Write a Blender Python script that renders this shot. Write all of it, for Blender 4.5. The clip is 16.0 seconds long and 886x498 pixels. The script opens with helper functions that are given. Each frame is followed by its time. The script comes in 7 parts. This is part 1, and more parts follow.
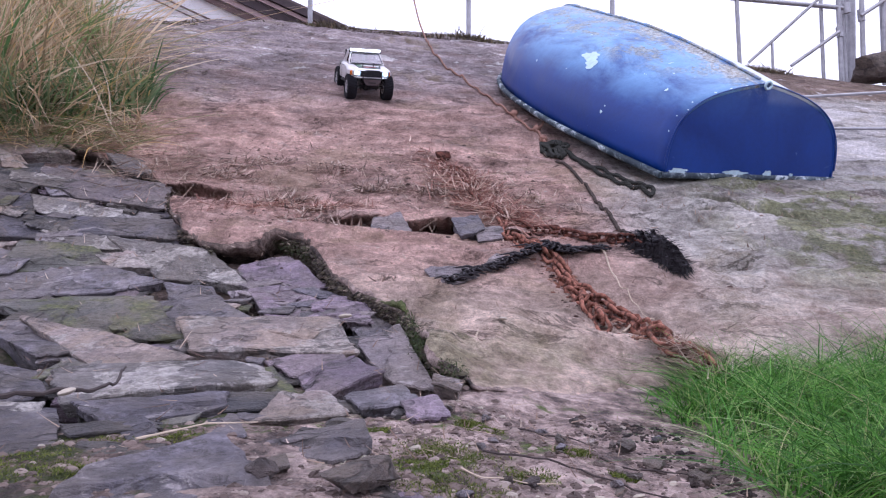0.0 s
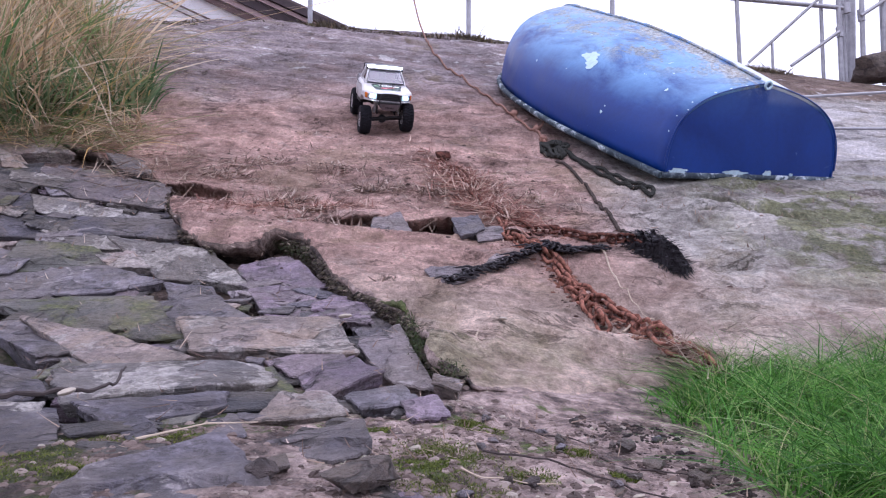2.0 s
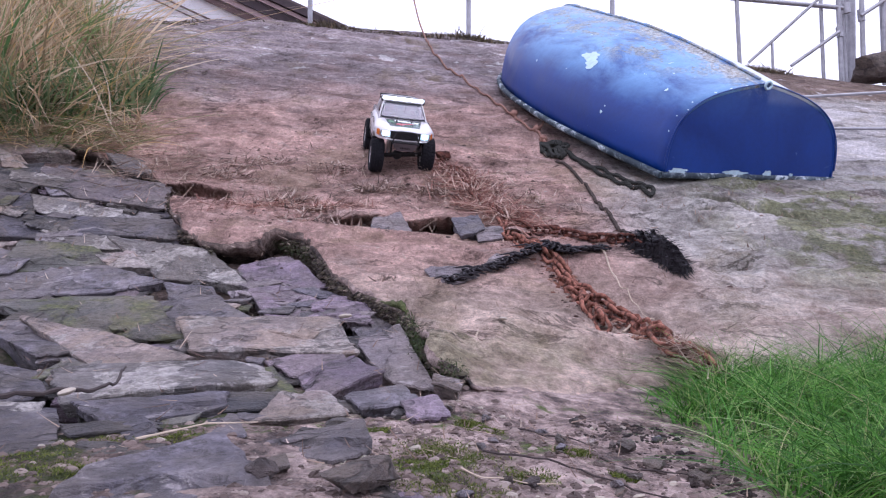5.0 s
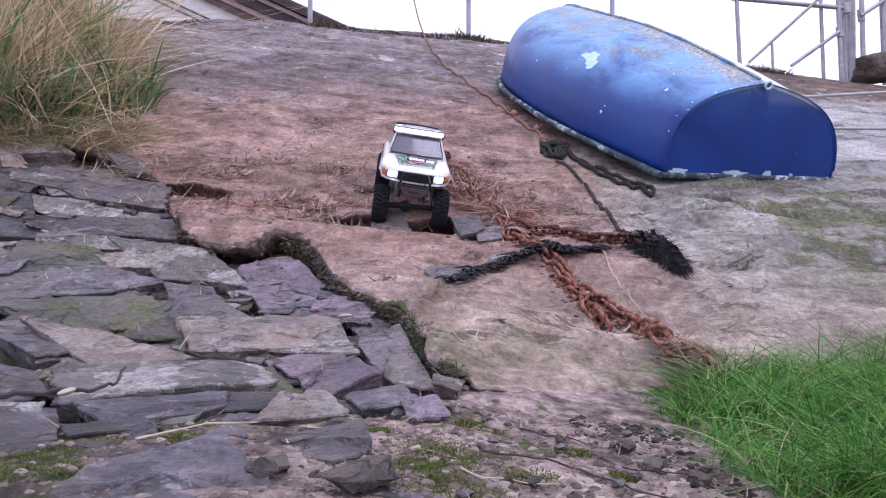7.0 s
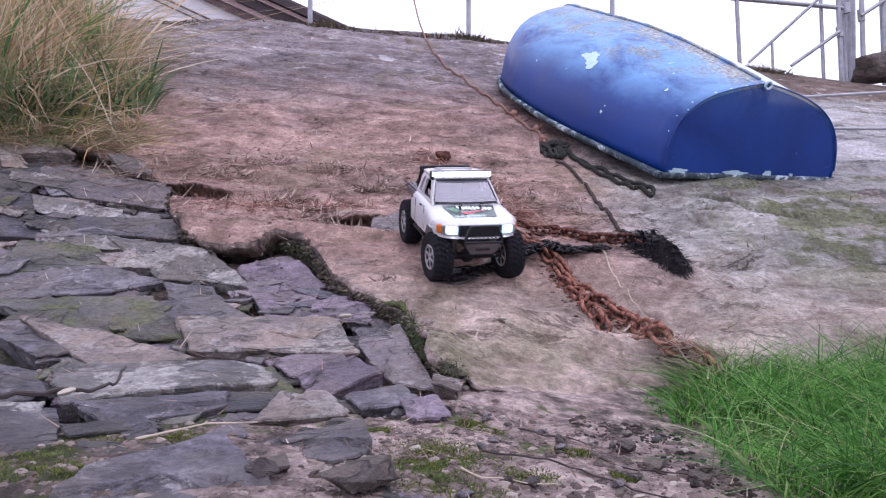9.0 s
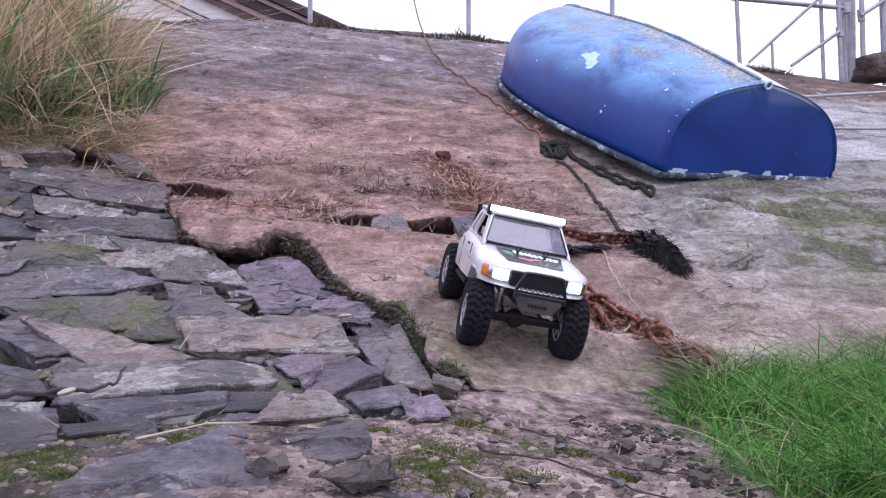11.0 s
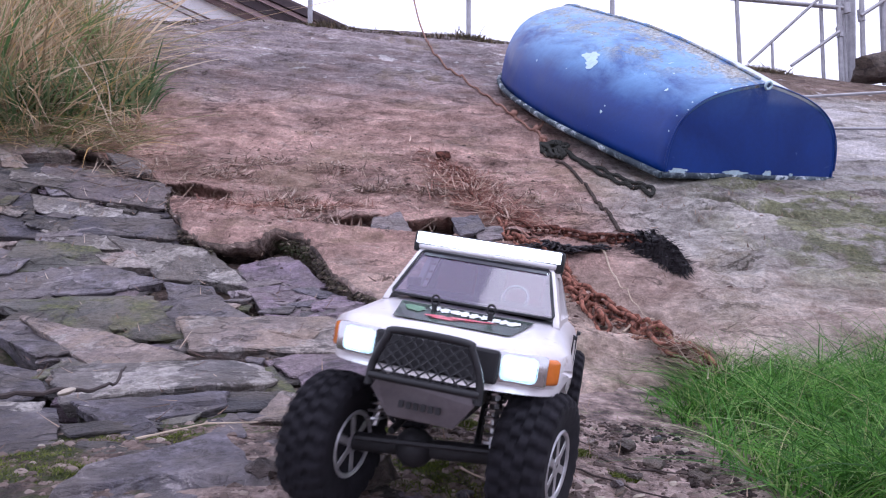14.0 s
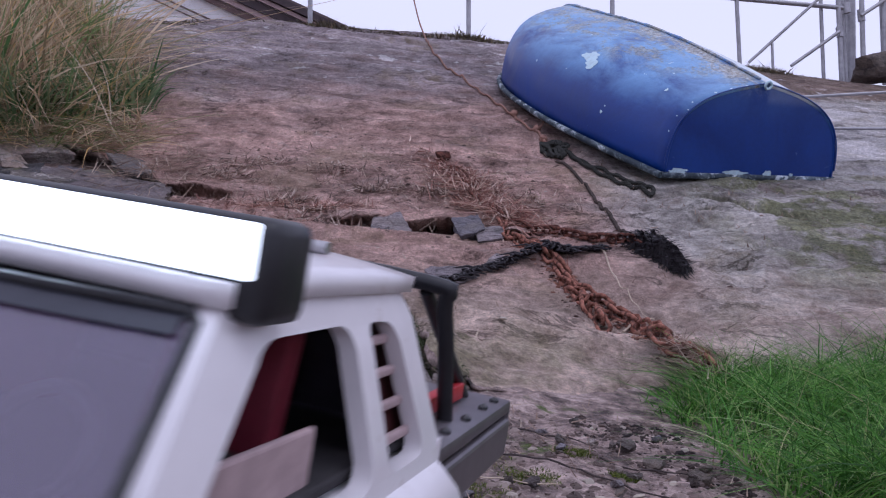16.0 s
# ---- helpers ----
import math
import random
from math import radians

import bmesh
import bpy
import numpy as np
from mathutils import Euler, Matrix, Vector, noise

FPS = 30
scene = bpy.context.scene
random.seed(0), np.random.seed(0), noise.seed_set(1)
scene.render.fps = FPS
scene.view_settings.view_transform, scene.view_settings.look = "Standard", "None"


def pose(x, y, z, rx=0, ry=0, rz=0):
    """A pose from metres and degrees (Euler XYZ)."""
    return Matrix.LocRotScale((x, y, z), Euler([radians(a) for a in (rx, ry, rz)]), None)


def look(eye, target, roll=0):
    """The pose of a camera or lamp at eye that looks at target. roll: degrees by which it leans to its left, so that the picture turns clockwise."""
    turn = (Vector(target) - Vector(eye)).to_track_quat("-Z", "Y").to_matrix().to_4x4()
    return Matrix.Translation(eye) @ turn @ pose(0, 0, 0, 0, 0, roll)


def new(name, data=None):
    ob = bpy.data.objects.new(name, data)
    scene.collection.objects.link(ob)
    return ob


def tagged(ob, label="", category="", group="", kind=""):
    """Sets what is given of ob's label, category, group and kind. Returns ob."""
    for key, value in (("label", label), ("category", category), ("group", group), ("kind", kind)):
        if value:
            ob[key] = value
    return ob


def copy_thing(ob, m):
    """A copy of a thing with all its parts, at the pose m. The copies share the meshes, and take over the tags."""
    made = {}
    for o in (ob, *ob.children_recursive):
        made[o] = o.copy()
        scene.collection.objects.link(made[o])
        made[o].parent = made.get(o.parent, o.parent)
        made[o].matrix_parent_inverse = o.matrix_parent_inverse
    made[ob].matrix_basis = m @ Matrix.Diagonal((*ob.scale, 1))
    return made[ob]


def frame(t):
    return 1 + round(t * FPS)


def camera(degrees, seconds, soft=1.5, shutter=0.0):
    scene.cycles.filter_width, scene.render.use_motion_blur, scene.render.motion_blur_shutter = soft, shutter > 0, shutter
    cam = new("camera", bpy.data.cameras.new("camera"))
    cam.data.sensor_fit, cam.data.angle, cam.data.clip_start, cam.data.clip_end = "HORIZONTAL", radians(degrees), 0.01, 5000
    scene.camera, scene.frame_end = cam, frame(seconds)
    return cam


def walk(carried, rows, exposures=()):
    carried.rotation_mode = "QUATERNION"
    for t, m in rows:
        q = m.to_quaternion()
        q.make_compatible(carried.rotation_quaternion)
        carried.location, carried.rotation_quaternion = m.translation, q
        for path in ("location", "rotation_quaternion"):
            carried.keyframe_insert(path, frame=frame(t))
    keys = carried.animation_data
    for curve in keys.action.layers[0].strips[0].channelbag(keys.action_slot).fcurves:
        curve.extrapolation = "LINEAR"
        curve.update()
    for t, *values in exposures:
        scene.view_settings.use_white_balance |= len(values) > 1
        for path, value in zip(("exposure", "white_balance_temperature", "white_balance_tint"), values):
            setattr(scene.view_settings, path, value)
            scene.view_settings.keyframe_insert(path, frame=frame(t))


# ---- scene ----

cam = camera(60, 16.0, 1.15, 0.5)
EYE = pose(0, 0, 0.30, 90, 0, 0)
walk(cam, [(0.0, EYE), (16.0, EYE)], exposures=[(0.0, 0.25, 5650, 18), (11.0, 0.25, 5650, 18), (13.5, 0.21, 5650, 18), (14.5, 0.15, 5600, 18), (15.0, 0.0, 5550, 18), (15.5, -0.22, 5500, 19), (16.0, -0.45, 5500, 19)])

# ---- overcast dusk light ----
world = bpy.data.worlds.new("overcast_sky")
scene.world = world
world.use_nodes = True
wn, wl = world.node_tree.nodes, world.node_tree.links
wn.clear()
w_out, w_bg = wn.new("ShaderNodeOutputWorld"), wn.new("ShaderNodeBackground")
w_sky, w_mix = wn.new("ShaderNodeTexSky"), wn.new("ShaderNodeMix")
w_sky.sky_type, w_sky.sun_disc = "NISHITA", False
w_sky.sun_elevation, w_sky.sun_rotation = radians(70), radians(60)
w_mix.data_type = "RGBA"
w_mix.inputs["Factor"].default_value = 0.88
w_mix.inputs["B"].default_value = (9.6, 9.1, 9.9, 1)
wl.new(w_sky.outputs["Color"], w_mix.inputs["A"])
wl.new(w_mix.outputs["Result"], w_bg.inputs["Color"])
w_bg.inputs["Strength"].default_value = 0.13
wl.new(w_bg.outputs["Background"], w_out.inputs["Surface"])
sun_lamp = bpy.data.lights.new("sun", "SUN")
sun_lamp.energy, sun_lamp.angle, sun_lamp.color = 0.9, radians(40), (1.0, 0.95, 0.93)
sun = new("sun", sun_lamp)
sun.matrix_world = look((2.5, 1.0, 8), (0, 2.5, 0))


# ---- materials ----
def surface(name, rough=0.8, metal=0.0, spec=0.4):
    m = bpy.data.materials.new(name)
    m.use_nodes = True
    n, l = m.node_tree.nodes, m.node_tree.links
    b = n["Principled BSDF"]
    b.inputs["Roughness"].default_value, b.inputs["Metallic"].default_value = rough, metal
    b.inputs["Specular IOR Level"].default_value = spec
    return m, n, l, b


def coords(n, l, scale=(1, 1, 1), shift=False):
    """Object coordinates, shifted at random from object to object where asked."""
    tc = n.new("ShaderNodeTexCoord")
    mp = n.new("ShaderNodeMapping")
    mp.inputs["Scale"].default_value = scale
    l.new(tc.outputs["Object"], mp.inputs["Vector"])
    if shift:
        oi, mul = n.new("ShaderNodeObjectInfo"), n.new("ShaderNodeMath")
        mul.operation = "MULTIPLY"
        mul.inputs[1].default_value = 37.0
        l.new(oi.outputs["Random"], mul.inputs[0])
        l.new(mul.outputs[0], mp.inputs["Location"])
    return mp.outputs["Vector"]


def grain(n, l, vec, scale, detail=4, rough=0.6, distort=0.0):
    t = n.new("ShaderNodeTexNoise")
    t.inputs["Scale"].default_value, t.inputs["Detail"].default_value = scale, detail
    t.inputs["Roughness"].default_value, t.inputs["Distortion"].default_value = rough, distort
    l.new(vec, t.inputs["Vector"])
    return t.outputs["Fac"]


def strong(n, l, fac, gain=2.0):
    """Noise spread out to use the whole range from 0 to 1."""
    x = n.new("ShaderNodeMapRange")
    x.inputs["From Min"].default_value, x.inputs["From Max"].default_value = 0.5 - 0.5 / gain, 0.5 + 0.5 / gain
    l.new(fac, x.inputs["Value"])
    return x.outputs["Result"]


def ramp(n, l, fac, stops):
    r = n.new("ShaderNodeValToRGB")
    e = r.color_ramp.elements
    while len(e) < len(stops):
        e.new(0.5)
    for k, (at, c) in enumerate(stops):
        e[k].position = at
        e[k].color = (c, c, c, 1) if isinstance(c, (int, float)) else (*c, 1)
    l.new(fac, r.inputs["Fac"])
    return r.outputs["Color"]


def blend(n, l, fac, a, b, how="MIX"):
    x = n.new("ShaderNodeMix")
    x.data_type, x.blend_type = "RGBA", how
    for key, v in (("Factor", fac), ("A", a), ("B", b)):
        if isinstance(v, (int, float)):
            x.inputs[key].default_value = v
        elif isinstance(v, tuple):
            x.inputs[key].default_value = (*v, 1)
        else:
            l.new(v, x.inputs[key])
    return x.outputs["Result"]


def math_node(n, l, op, a, b=0.0):
    x = n.new("ShaderNodeMath")
    x.operation, x.use_clamp = op, False
    for k, v in enumerate((a, b)):
        if isinstance(v, (int, float)):
            x.inputs[k].default_value = v
        else:
            l.new(v, x.inputs[k])
    return x.outputs[0]


def span(n, l, v, a, b):
    """0 below a, 1 above b."""
    x = n.new("ShaderNodeMapRange")
    x.interpolation_type = "SMOOTHSTEP"
    x.inputs["From Min"].default_value, x.inputs["From Max"].default_value = a, b
    l.new(v, x.inputs["Value"])
    return x.outputs["Result"]


def relief(n, l, b, height, strength=0.5, distance=0.01):
    x = n.new("ShaderNodeBump")
    x.inputs["Strength"].default_value, x.inputs["Distance"].default_value = strength, distance
    l.new(height, x.inputs["Height"])
    l.new(x.outputs["Normal"], b.inputs["Normal"])


def axes(n, l, vec):
    s = n.new("ShaderNodeSeparateXYZ")
    l.new(vec, s.inputs["Vector"])
    return s.outputs["X"], s.outputs["Y"], s.outputs["Z"]


def mat_skin():
    """Mud-stained weathered slope: brown silt low down, grey stone higher, pale scoured patches, algae."""
    m, n, l, b = surface("weathered_slope", 0.9, 0, 0.2)
    v = coords(n, l)
    x, y, z = axes(n, l, v)
    big, mid, fine = grain(n, l, v, 1.3, 4), grain(n, l, v, 8, 7, 0.7, 0.4), grain(n, l, v, 55, 6, 0.75)
    grit = grain(n, l, v, 190, 4, 0.7)
    ledge = grain(n, l, coords(n, l, (6.0, 7.5, 6.0)), 1.0, 7, 0.68, 0.9)
    silt = ramp(n, l, mid, [(0.34, (0.235, 0.146, 0.122)), (0.5, (0.45, 0.290, 0.247)), (0.66, (0.66, 0.455, 0.395))])
    grey = ramp(n, l, mid, [(0.34, (0.22, 0.20, 0.182)), (0.5, (0.41, 0.378, 0.350)), (0.66, (0.59, 0.555, 0.525))])
    high = math_node(n, l, "ADD", y, math_node(n, l, "MULTIPLY", big, 1.8))
    dark = ramp(n, l, ledge, [(0.34, (0.175, 0.142, 0.146)), (0.52, (0.295, 0.245, 0.252)), (0.66, (0.42, 0.365, 0.372))])
    base = blend(n, l, span(n, l, high, 4.5, 5.6), silt, dark)
    side = math_node(n, l, "ADD", x, math_node(n, l, "MULTIPLY", big, 0.9))
    base = blend(n, l, span(n, l, side, 0.80, 1.25), base, grey)
    # bare earth bank below the crest, beyond the boat
    base = blend(n, l, math_node(n, l, "MULTIPLY", span(n, l, high, 5.7, 6.2), span(n, l, x, 1.3, 1.9)), base, ramp(n, l, mid, [(0.35, (0.12, 0.085, 0.07)), (0.65, (0.27, 0.20, 0.17))]))
    lip = math_node(n, l, "MULTIPLY", span(n, l, math_node(n, l, "ADD", y, math_node(n, l, "MULTIPLY", mid, 0.8)), 2.75, 2.15), 0.85)
    base = blend(n, l, lip, base, ramp(n, l, mid, [(0.35, (0.34, 0.25, 0.205)), (0.65, (0.71, 0.575, 0.485))]))
    base = blend(n, l, math_node(n, l, "MULTIPLY", span(n, l, ledge, 0.56, 0.66), 0.35), base, (0.43, 0.36, 0.33))
    base = blend(n, l, math_node(n, l, "MULTIPLY", span(n, l, ledge, 0.43, 0.33), 0.40), base, (0.09, 0.062, 0.052))
    crack = math_node(n, l, "ABSOLUTE", math_node(n, l, "SUBTRACT", grain(n, l, coords(n, l, (2.5, 6, 2.5)), 1.0, 7, 0.62, 0.8), 0.5))
    crack = math_node(n, l, "MULTIPLY", span(n, l, crack, 0.020, 0.004), span(n, l, grain(n, l, v, 3.1, 3), 0.47, 0.60))
    base = blend(n, l, math_node(n, l, "MULTIPLY", crack, 0.55), base, (0.040, 0.028, 0.025))
    blot = span(n, l, grain(n, l, v, 21, 6, 0.8, 0.5), 0.57, 0.67)
    base = blend(n, l, math_node(n, l, "MULTIPLY", blot, 0.5), base, (0.085, 0.058, 0.048))
    # olive and dark earthy tints over the crust
    tint = grain(n, l, v, 2.7, 6, 0.68, 0.6)
    base = blend(n, l, math_node(n, l, "MULTIPLY", span(n, l, tint, 0.52, 0.64), 0.38), base, (0.24, 0.185, 0.11))
    base = blend(n, l, math_node(n, l, "MULTIPLY", span(n, l, tint, 0.46, 0.36), 0.40), base, (0.17, 0.105, 0.085))
    # algae: over the damp side and in a band above the lip
    al = grain(n, l, v, 3.4, 6, 0.7, 0.4)
    right = math_node(n, l, "MULTIPLY", span(n, l, x, 0.75, 1.2), math_node(n, l, "MULTIPLY", span(n, l, y, 1.9, 2.2), span(n, l, y, 3.6, 2.9)))
    mask = math_node(n, l, "MULTIPLY", right, span(n, l, al, 0.44, 0.535))
    low = math_node(n, l, "MULTIPLY", span(n, l, y, 1.85, 1.45), span(n, l, al, 0.43, 0.62))
    mask = math_node(n, l, "MAXIMUM", math_node(n, l, "MULTIPLY", mask, 0.75), math_node(n, l, "MULTIPLY", low, 0.55))
    green = ramp(n, l, fine, [(0.3, (0.075, 0.09, 0.030)), (0.7, (0.20, 0.21, 0.085))])
    base = blend(n, l, mask, base, green)
    # scoured pale ground on the far side of the boat
    far = math_node(n, l, "MULTIPLY", span(n, l, x, 1.35, 1.9), math_node(n, l, "MULTIPLY", span(n, l, y, 2.7, 3.3), span(n, l, y, 5.2, 4.6)))
    base = blend(n, l, math_node(n, l, "MULTIPLY", far, span(n, l, grain(n, l, coords(n, l, (3, 7, 3)), 1.2, 6, 0.7, 0.3), 0.38, 0.58)), base, (0.53, 0.50, 0.50))
    # chalky lichen spots towards the crest
    spot = math_node(n, l, "MULTIPLY", span(n, l, grain(n, l, coords(n, l, (3, 6, 3)), 1.6, 5, 0.6, 0.4), 0.622, 0.650), span(n, l, y, 4.2, 4.8))
    base = blend(n, l, math_node(n, l, "MULTIPLY", spot, 0.8), base, (0.58, 0.55, 0.55))
    base = blend(n, l, 0.5, base, ramp(n, l, fine, [(0.36, 0.45), (0.64, 1.55)]), "MULTIPLY")
    # bedding streaks of the worn rock
    streak = grain(n, l, coords(n, l, (9, 21, 9)), 1.0, 7, 0.72, 1.2)
    base = blend(n, l, 0.28, base, ramp(n, l, streak, [(0.36, 0.42), (0.46, 0.95), (0.64, 1.35)]), "MULTIPLY")
    zone = grain(n, l, coords(n, l, (1.2, 3.0, 1.2)), 1.6, 4, 0.55, 0.8)
    base = blend(n, l, 0.8, base, ramp(n, l, zone, [(0.38, 0.72), (0.5, 1.05), (0.62, 1.35)]), "MULTIPLY")
    base = blend(n, l, 0.35, base, ramp(n, l, grit, [(0.3, 0.45), (0.7, 1.5)]), "MULTIPLY")
    l.new(base, b.inputs["Base Color"])
    tall = math_node(n, l, "ADD", math_node(n, l, "ADD", math_node(n, l, "MULTIPLY", ledge, 0.8), math_node(n, l, "MULTIPLY", streak, 0.35)), math_node(n, l, "ADD", math_node(n, l, "MULTIPLY", mid, 1.2), math_node(n, l, "ADD", math_node(n, l, "MULTIPLY", fine, 0.75), math_node(n, l, "MULTIPLY", grit, 0.22))))
    relief(n, l, b, math_node(n, l, "SUBTRACT", tall, math_node(n, l, "MULTIPLY", crack, 0.6)), 1.0, 0.026)
    return m


def mat_mud():
    m, n, l, b = surface("damp_mud", 0.7, 0, 0.4)
    v = coords(n, l)
    x, y, z = axes(n, l, v)
    big, mid, fine = grain(n, l, v, 2.6, 4), grain(n, l, v, 16, 6, 0.7), grain(n, l, v, 90, 5, 0.7)
    base = ramp(n, l, mid, [(0.38, (0.062, 0.043, 0.039)), (0.5, (0.29, 0.212, 0.188)), (0.62, (0.52, 0.405, 0.365))])
    base = blend(n, l, 0.6, base, ramp(n, l, fine, [(0.38, 0.5), (0.62, 1.45)]), "MULTIPLY")
    rubble_area = math_node(n, l, "MULTIPLY", span(n, l, math_node(n, l, "ADD", x, big), -1.9, -0.7), span(n, l, math_node(n, l, "ADD", y, big), 0.5, 1.1))
    damp = math_node(n, l, "MULTIPLY", rubble_area, math_node(n, l, "MULTIPLY", span(n, l, x, -0.15, -0.45), 0.085))
    mossy = math_node(n, l, "MULTIPLY", span(n, l, math_node(n, l, "ADD", grain(n, l, v, 5.5, 5, 0.65, 0.3), damp), 0.555, 0.63), span(n, l, y, 2.4, 1.7))
    base = blend(n, l, mossy, base, ramp(n, l, fine, [(0.3, (0.030, 0.045, 0.010)), (0.7, (0.14, 0.17, 0.04))]))
    pale = span(n, l, fine, 0.66, 0.72)
    base = blend(n, l, math_node(n, l, "MULTIPLY", pale, 0.5), base, (0.34, 0.30, 0.27))
    wide = grain(n, l, v, 0.6, 4, 0.6, 0.5)
    base = blend(n, l, 0.7, base, ramp(n, l, wide, [(0.38, 0.6), (0.62, 1.4)]), "MULTIPLY")
    # shade of the gaps between slabs, painted as darker mud over the rubble
    gap_shade = span(n, l, math_node(n, l, "ADD", x, math_node(n, l, "MULTIPLY", big, 0.4)), 0.02, -0.16)
    base = blend(n, l, math_node(n, l, "MULTIPLY", gap_shade, rubble_area), base, blend(n, l, 1.0, base, (0.46, 0.43, 0.40), "MULTIPLY"))
    l.new(base, b.inputs["Base Color"])
    l.new(ramp(n, l, big, [(0.3, 0.5), (0.7, 0.9)]), b.inputs["Roughness"])
    relief(n, l, b, math_node(n, l, "ADD", mid, math_node(n, l, "MULTIPLY", fine, 0.7)), 1.0, 0.018)
    return m


def mat_slate(name, lo, hi, lichen=0.0, moss=0.0, warm=0.0):
    """Cleaved slate: mottled tone, darker bedding lines, hairline cracks, mud in the hollows, lichen or moss."""
    m, n, l, b = surface(name, 0.62, 0, 0.45)
    v = coords(n, l, (1, 1, 1), True)
    mid, fine = strong(n, l, grain(n, l, v, 9, 7, 0.7, 0.2), 2.2), strong(n, l, grain(n, l, v, 60, 6, 0.75), 2.0)
    lay = strong(n, l, grain(n, l, coords(n, l, (8, 14, 60), True), 1.0, 6, 0.68, 0.7), 2.0)
    base = ramp(n, l, mid, [(0.1, lo), (0.55, tuple((p + q) / 2 for p, q in zip(lo, hi))), (0.95, tuple(q * 1.25 for q in hi))])
    oi = n.new("ShaderNodeObjectInfo")
    base = blend(n, l, 0.8, base, ramp(n, l, oi.outputs["Random"], [(0.0, 0.68), (1.0, 1.3)]), "MULTIPLY")
    base = blend(n, l, 0.5, base, ramp(n, l, lay, [(0.1, 0.5), (0.9, 1.4)]), "MULTIPLY")
    if warm:
        base = blend(n, l, math_node(n, l, "MULTIPLY", span(n, l, grain(n, l, v, 6, 5), 0.46, 0.56), warm), base, (0.40, 0.30, 0.225))
    if lichen:
        li = grain(n, l, v, 7.0, 8, 0.66, 0.1)
        base = blend(n, l, math_node(n, l, "MULTIPLY", span(n, l, li, 0.515, 0.54), lichen), base, ramp(n, l, fine, [(0.1, (0.34, 0.31, 0.295)), (0.9, (0.60, 0.56, 0.53))]))
    if moss:
        mo = grain(n, l, v, 5, 6, 0.68, 0.4)
        base = blend(n, l, math_node(n, l, "MULTIPLY", span(n, l, mo, 0.46, 0.58), moss), base, ramp(n, l, fine, [(0.1, (0.04, 0.055, 0.012)), (0.9, (0.17, 0.18, 0.055))]))
    film = math_node(n, l, "MULTIPLY", span(n, l, grain(n, l, v, 4, 6, 0.7, 0.2), 0.40, 0.60), 0.42)
    base = blend(n, l, film, base, (0.185, 0.150, 0.112))
    stain = span(n, l, grain(n, l, v, 14, 7, 0.78, 0.3), 0.53, 0.60)
    base = blend(n, l, math_node(n, l, "MULTIPLY", stain, 0.6), base, (0.045, 0.038, 0.036))
    bloom = math_node(n, l, "MULTIPLY", span(n, l, grain(n, l, v, 11, 8, 0.72, 0.6), 0.56, 0.60), span(n, l, grain(n, l, v, 2.2, 3), 0.50, 0.62))
    base = blend(n, l, math_node(n, l, "MULTIPLY", bloom, 0.6), base, ramp(n, l, fine, [(0.1, (0.30, 0.265, 0.27)), (0.9, (0.56, 0.51, 0.50))]))
    crack = math_node(n, l, "ABSOLUTE", math_node(n, l, "SUBTRACT", grain(n, l, coords(n, l, (2.5, 4, 2.5), True), 1.0, 4, 0.55, 0.2), 0.5))
    crack = math_node(n, l, "MULTIPLY", span(n, l, crack, 0.012, 0.003), span(n, l, mid, 0.2, 0.6))
    base = blend(n, l, math_node(n, l, "MULTIPLY", crack, 0.45), base, (0.025, 0.022, 0.023))
    base = blend(n, l, 0.75, base, ramp(n, l, fine, [(0.1, 0.5), (0.9, 1.45)]), "MULTIPLY")
    speck = strong(n, l, grain(n, l, v, 150, 4, 0.7), 1.8)
    base = blend(n, l, 0.6, base, ramp(n, l, speck, [(0.1, 0.55), (0.9, 1.4)]), "MULTIPLY")
    l.new(base, b.inputs["Base Color"])
    l.new(ramp(n, l, mid, [(0.1, 0.42), (0.9, 0.8)]), b.inputs["Roughness"])
    tall = math_node(n, l, "ADD", math_node(n, l, "ADD", mid, math_node(n, l, "MULTIPLY", lay, 0.8)), math_node(n, l, "MULTIPLY", fine, 0.35))
    relief(n, l, b, math_node(n, l, "SUBTRACT", tall, crack), 1.0, 0.013)
    return m


def mat_plain(name, color, rough=0.6, metal=0.0, vary=0.25, scale=30, bump=0.15, spec=0.4):
    m, n, l, b = surface(name, rough, metal, spec)
    v = coords(n, l)
    a, c = grain(n, l, v, scale, 5, 0.65), grain(n, l, v, scale * 6, 4, 0.6)
    lo, hi = tuple(k * (1 - vary) for k in color), tuple(min(1, k * (1 + vary)) for k in color)
    l.new(blend(n, l, 0.3, ramp(n, l, a, [(0.3, lo), (0.7, hi)]), ramp(n, l, c, [(0.3, 0.8), (0.7, 1.15)]), "MULTIPLY"), b.inputs["Base Color"])
    relief(n, l, b, math_node(n, l, "ADD", a, math_node(n, l, "MULTIPLY", c, 0.4)), bump, 0.1 / scale)
    return m


def mat_blades(name, stops):
    m, n, l, b = surface(name, 0.55, 0, 0.3)
    geo = n.new("ShaderNodeNewGeometry")
    v = coords(n, l)
    base = ramp(n, l, geo.outputs["Random Per Island"], stops)
    base = blend(n, l, 0.5, base, ramp(n, l, grain(n, l, v, 6, 3), [(0.3, 0.65), (0.7, 1.3)]), "MULTIPLY")
    l.new(base, b.inputs["Base Color"])
    b.inputs["Transmission Weight"].default_value = 0.0
    tr, add = n.new("ShaderNodeBsdfTranslucent"), n.new("ShaderNodeMixShader")
    l.new(base, tr.inputs["Color"])
    add.inputs["Fac"].default_value = 0.35
    l.new(b.outputs["BSDF"], add.inputs[1])
    l.new(tr.outputs["BSDF"], add.inputs[2])
    l.new(add.outputs["Shader"], n["Material Output"].inputs["Surface"])
    return m


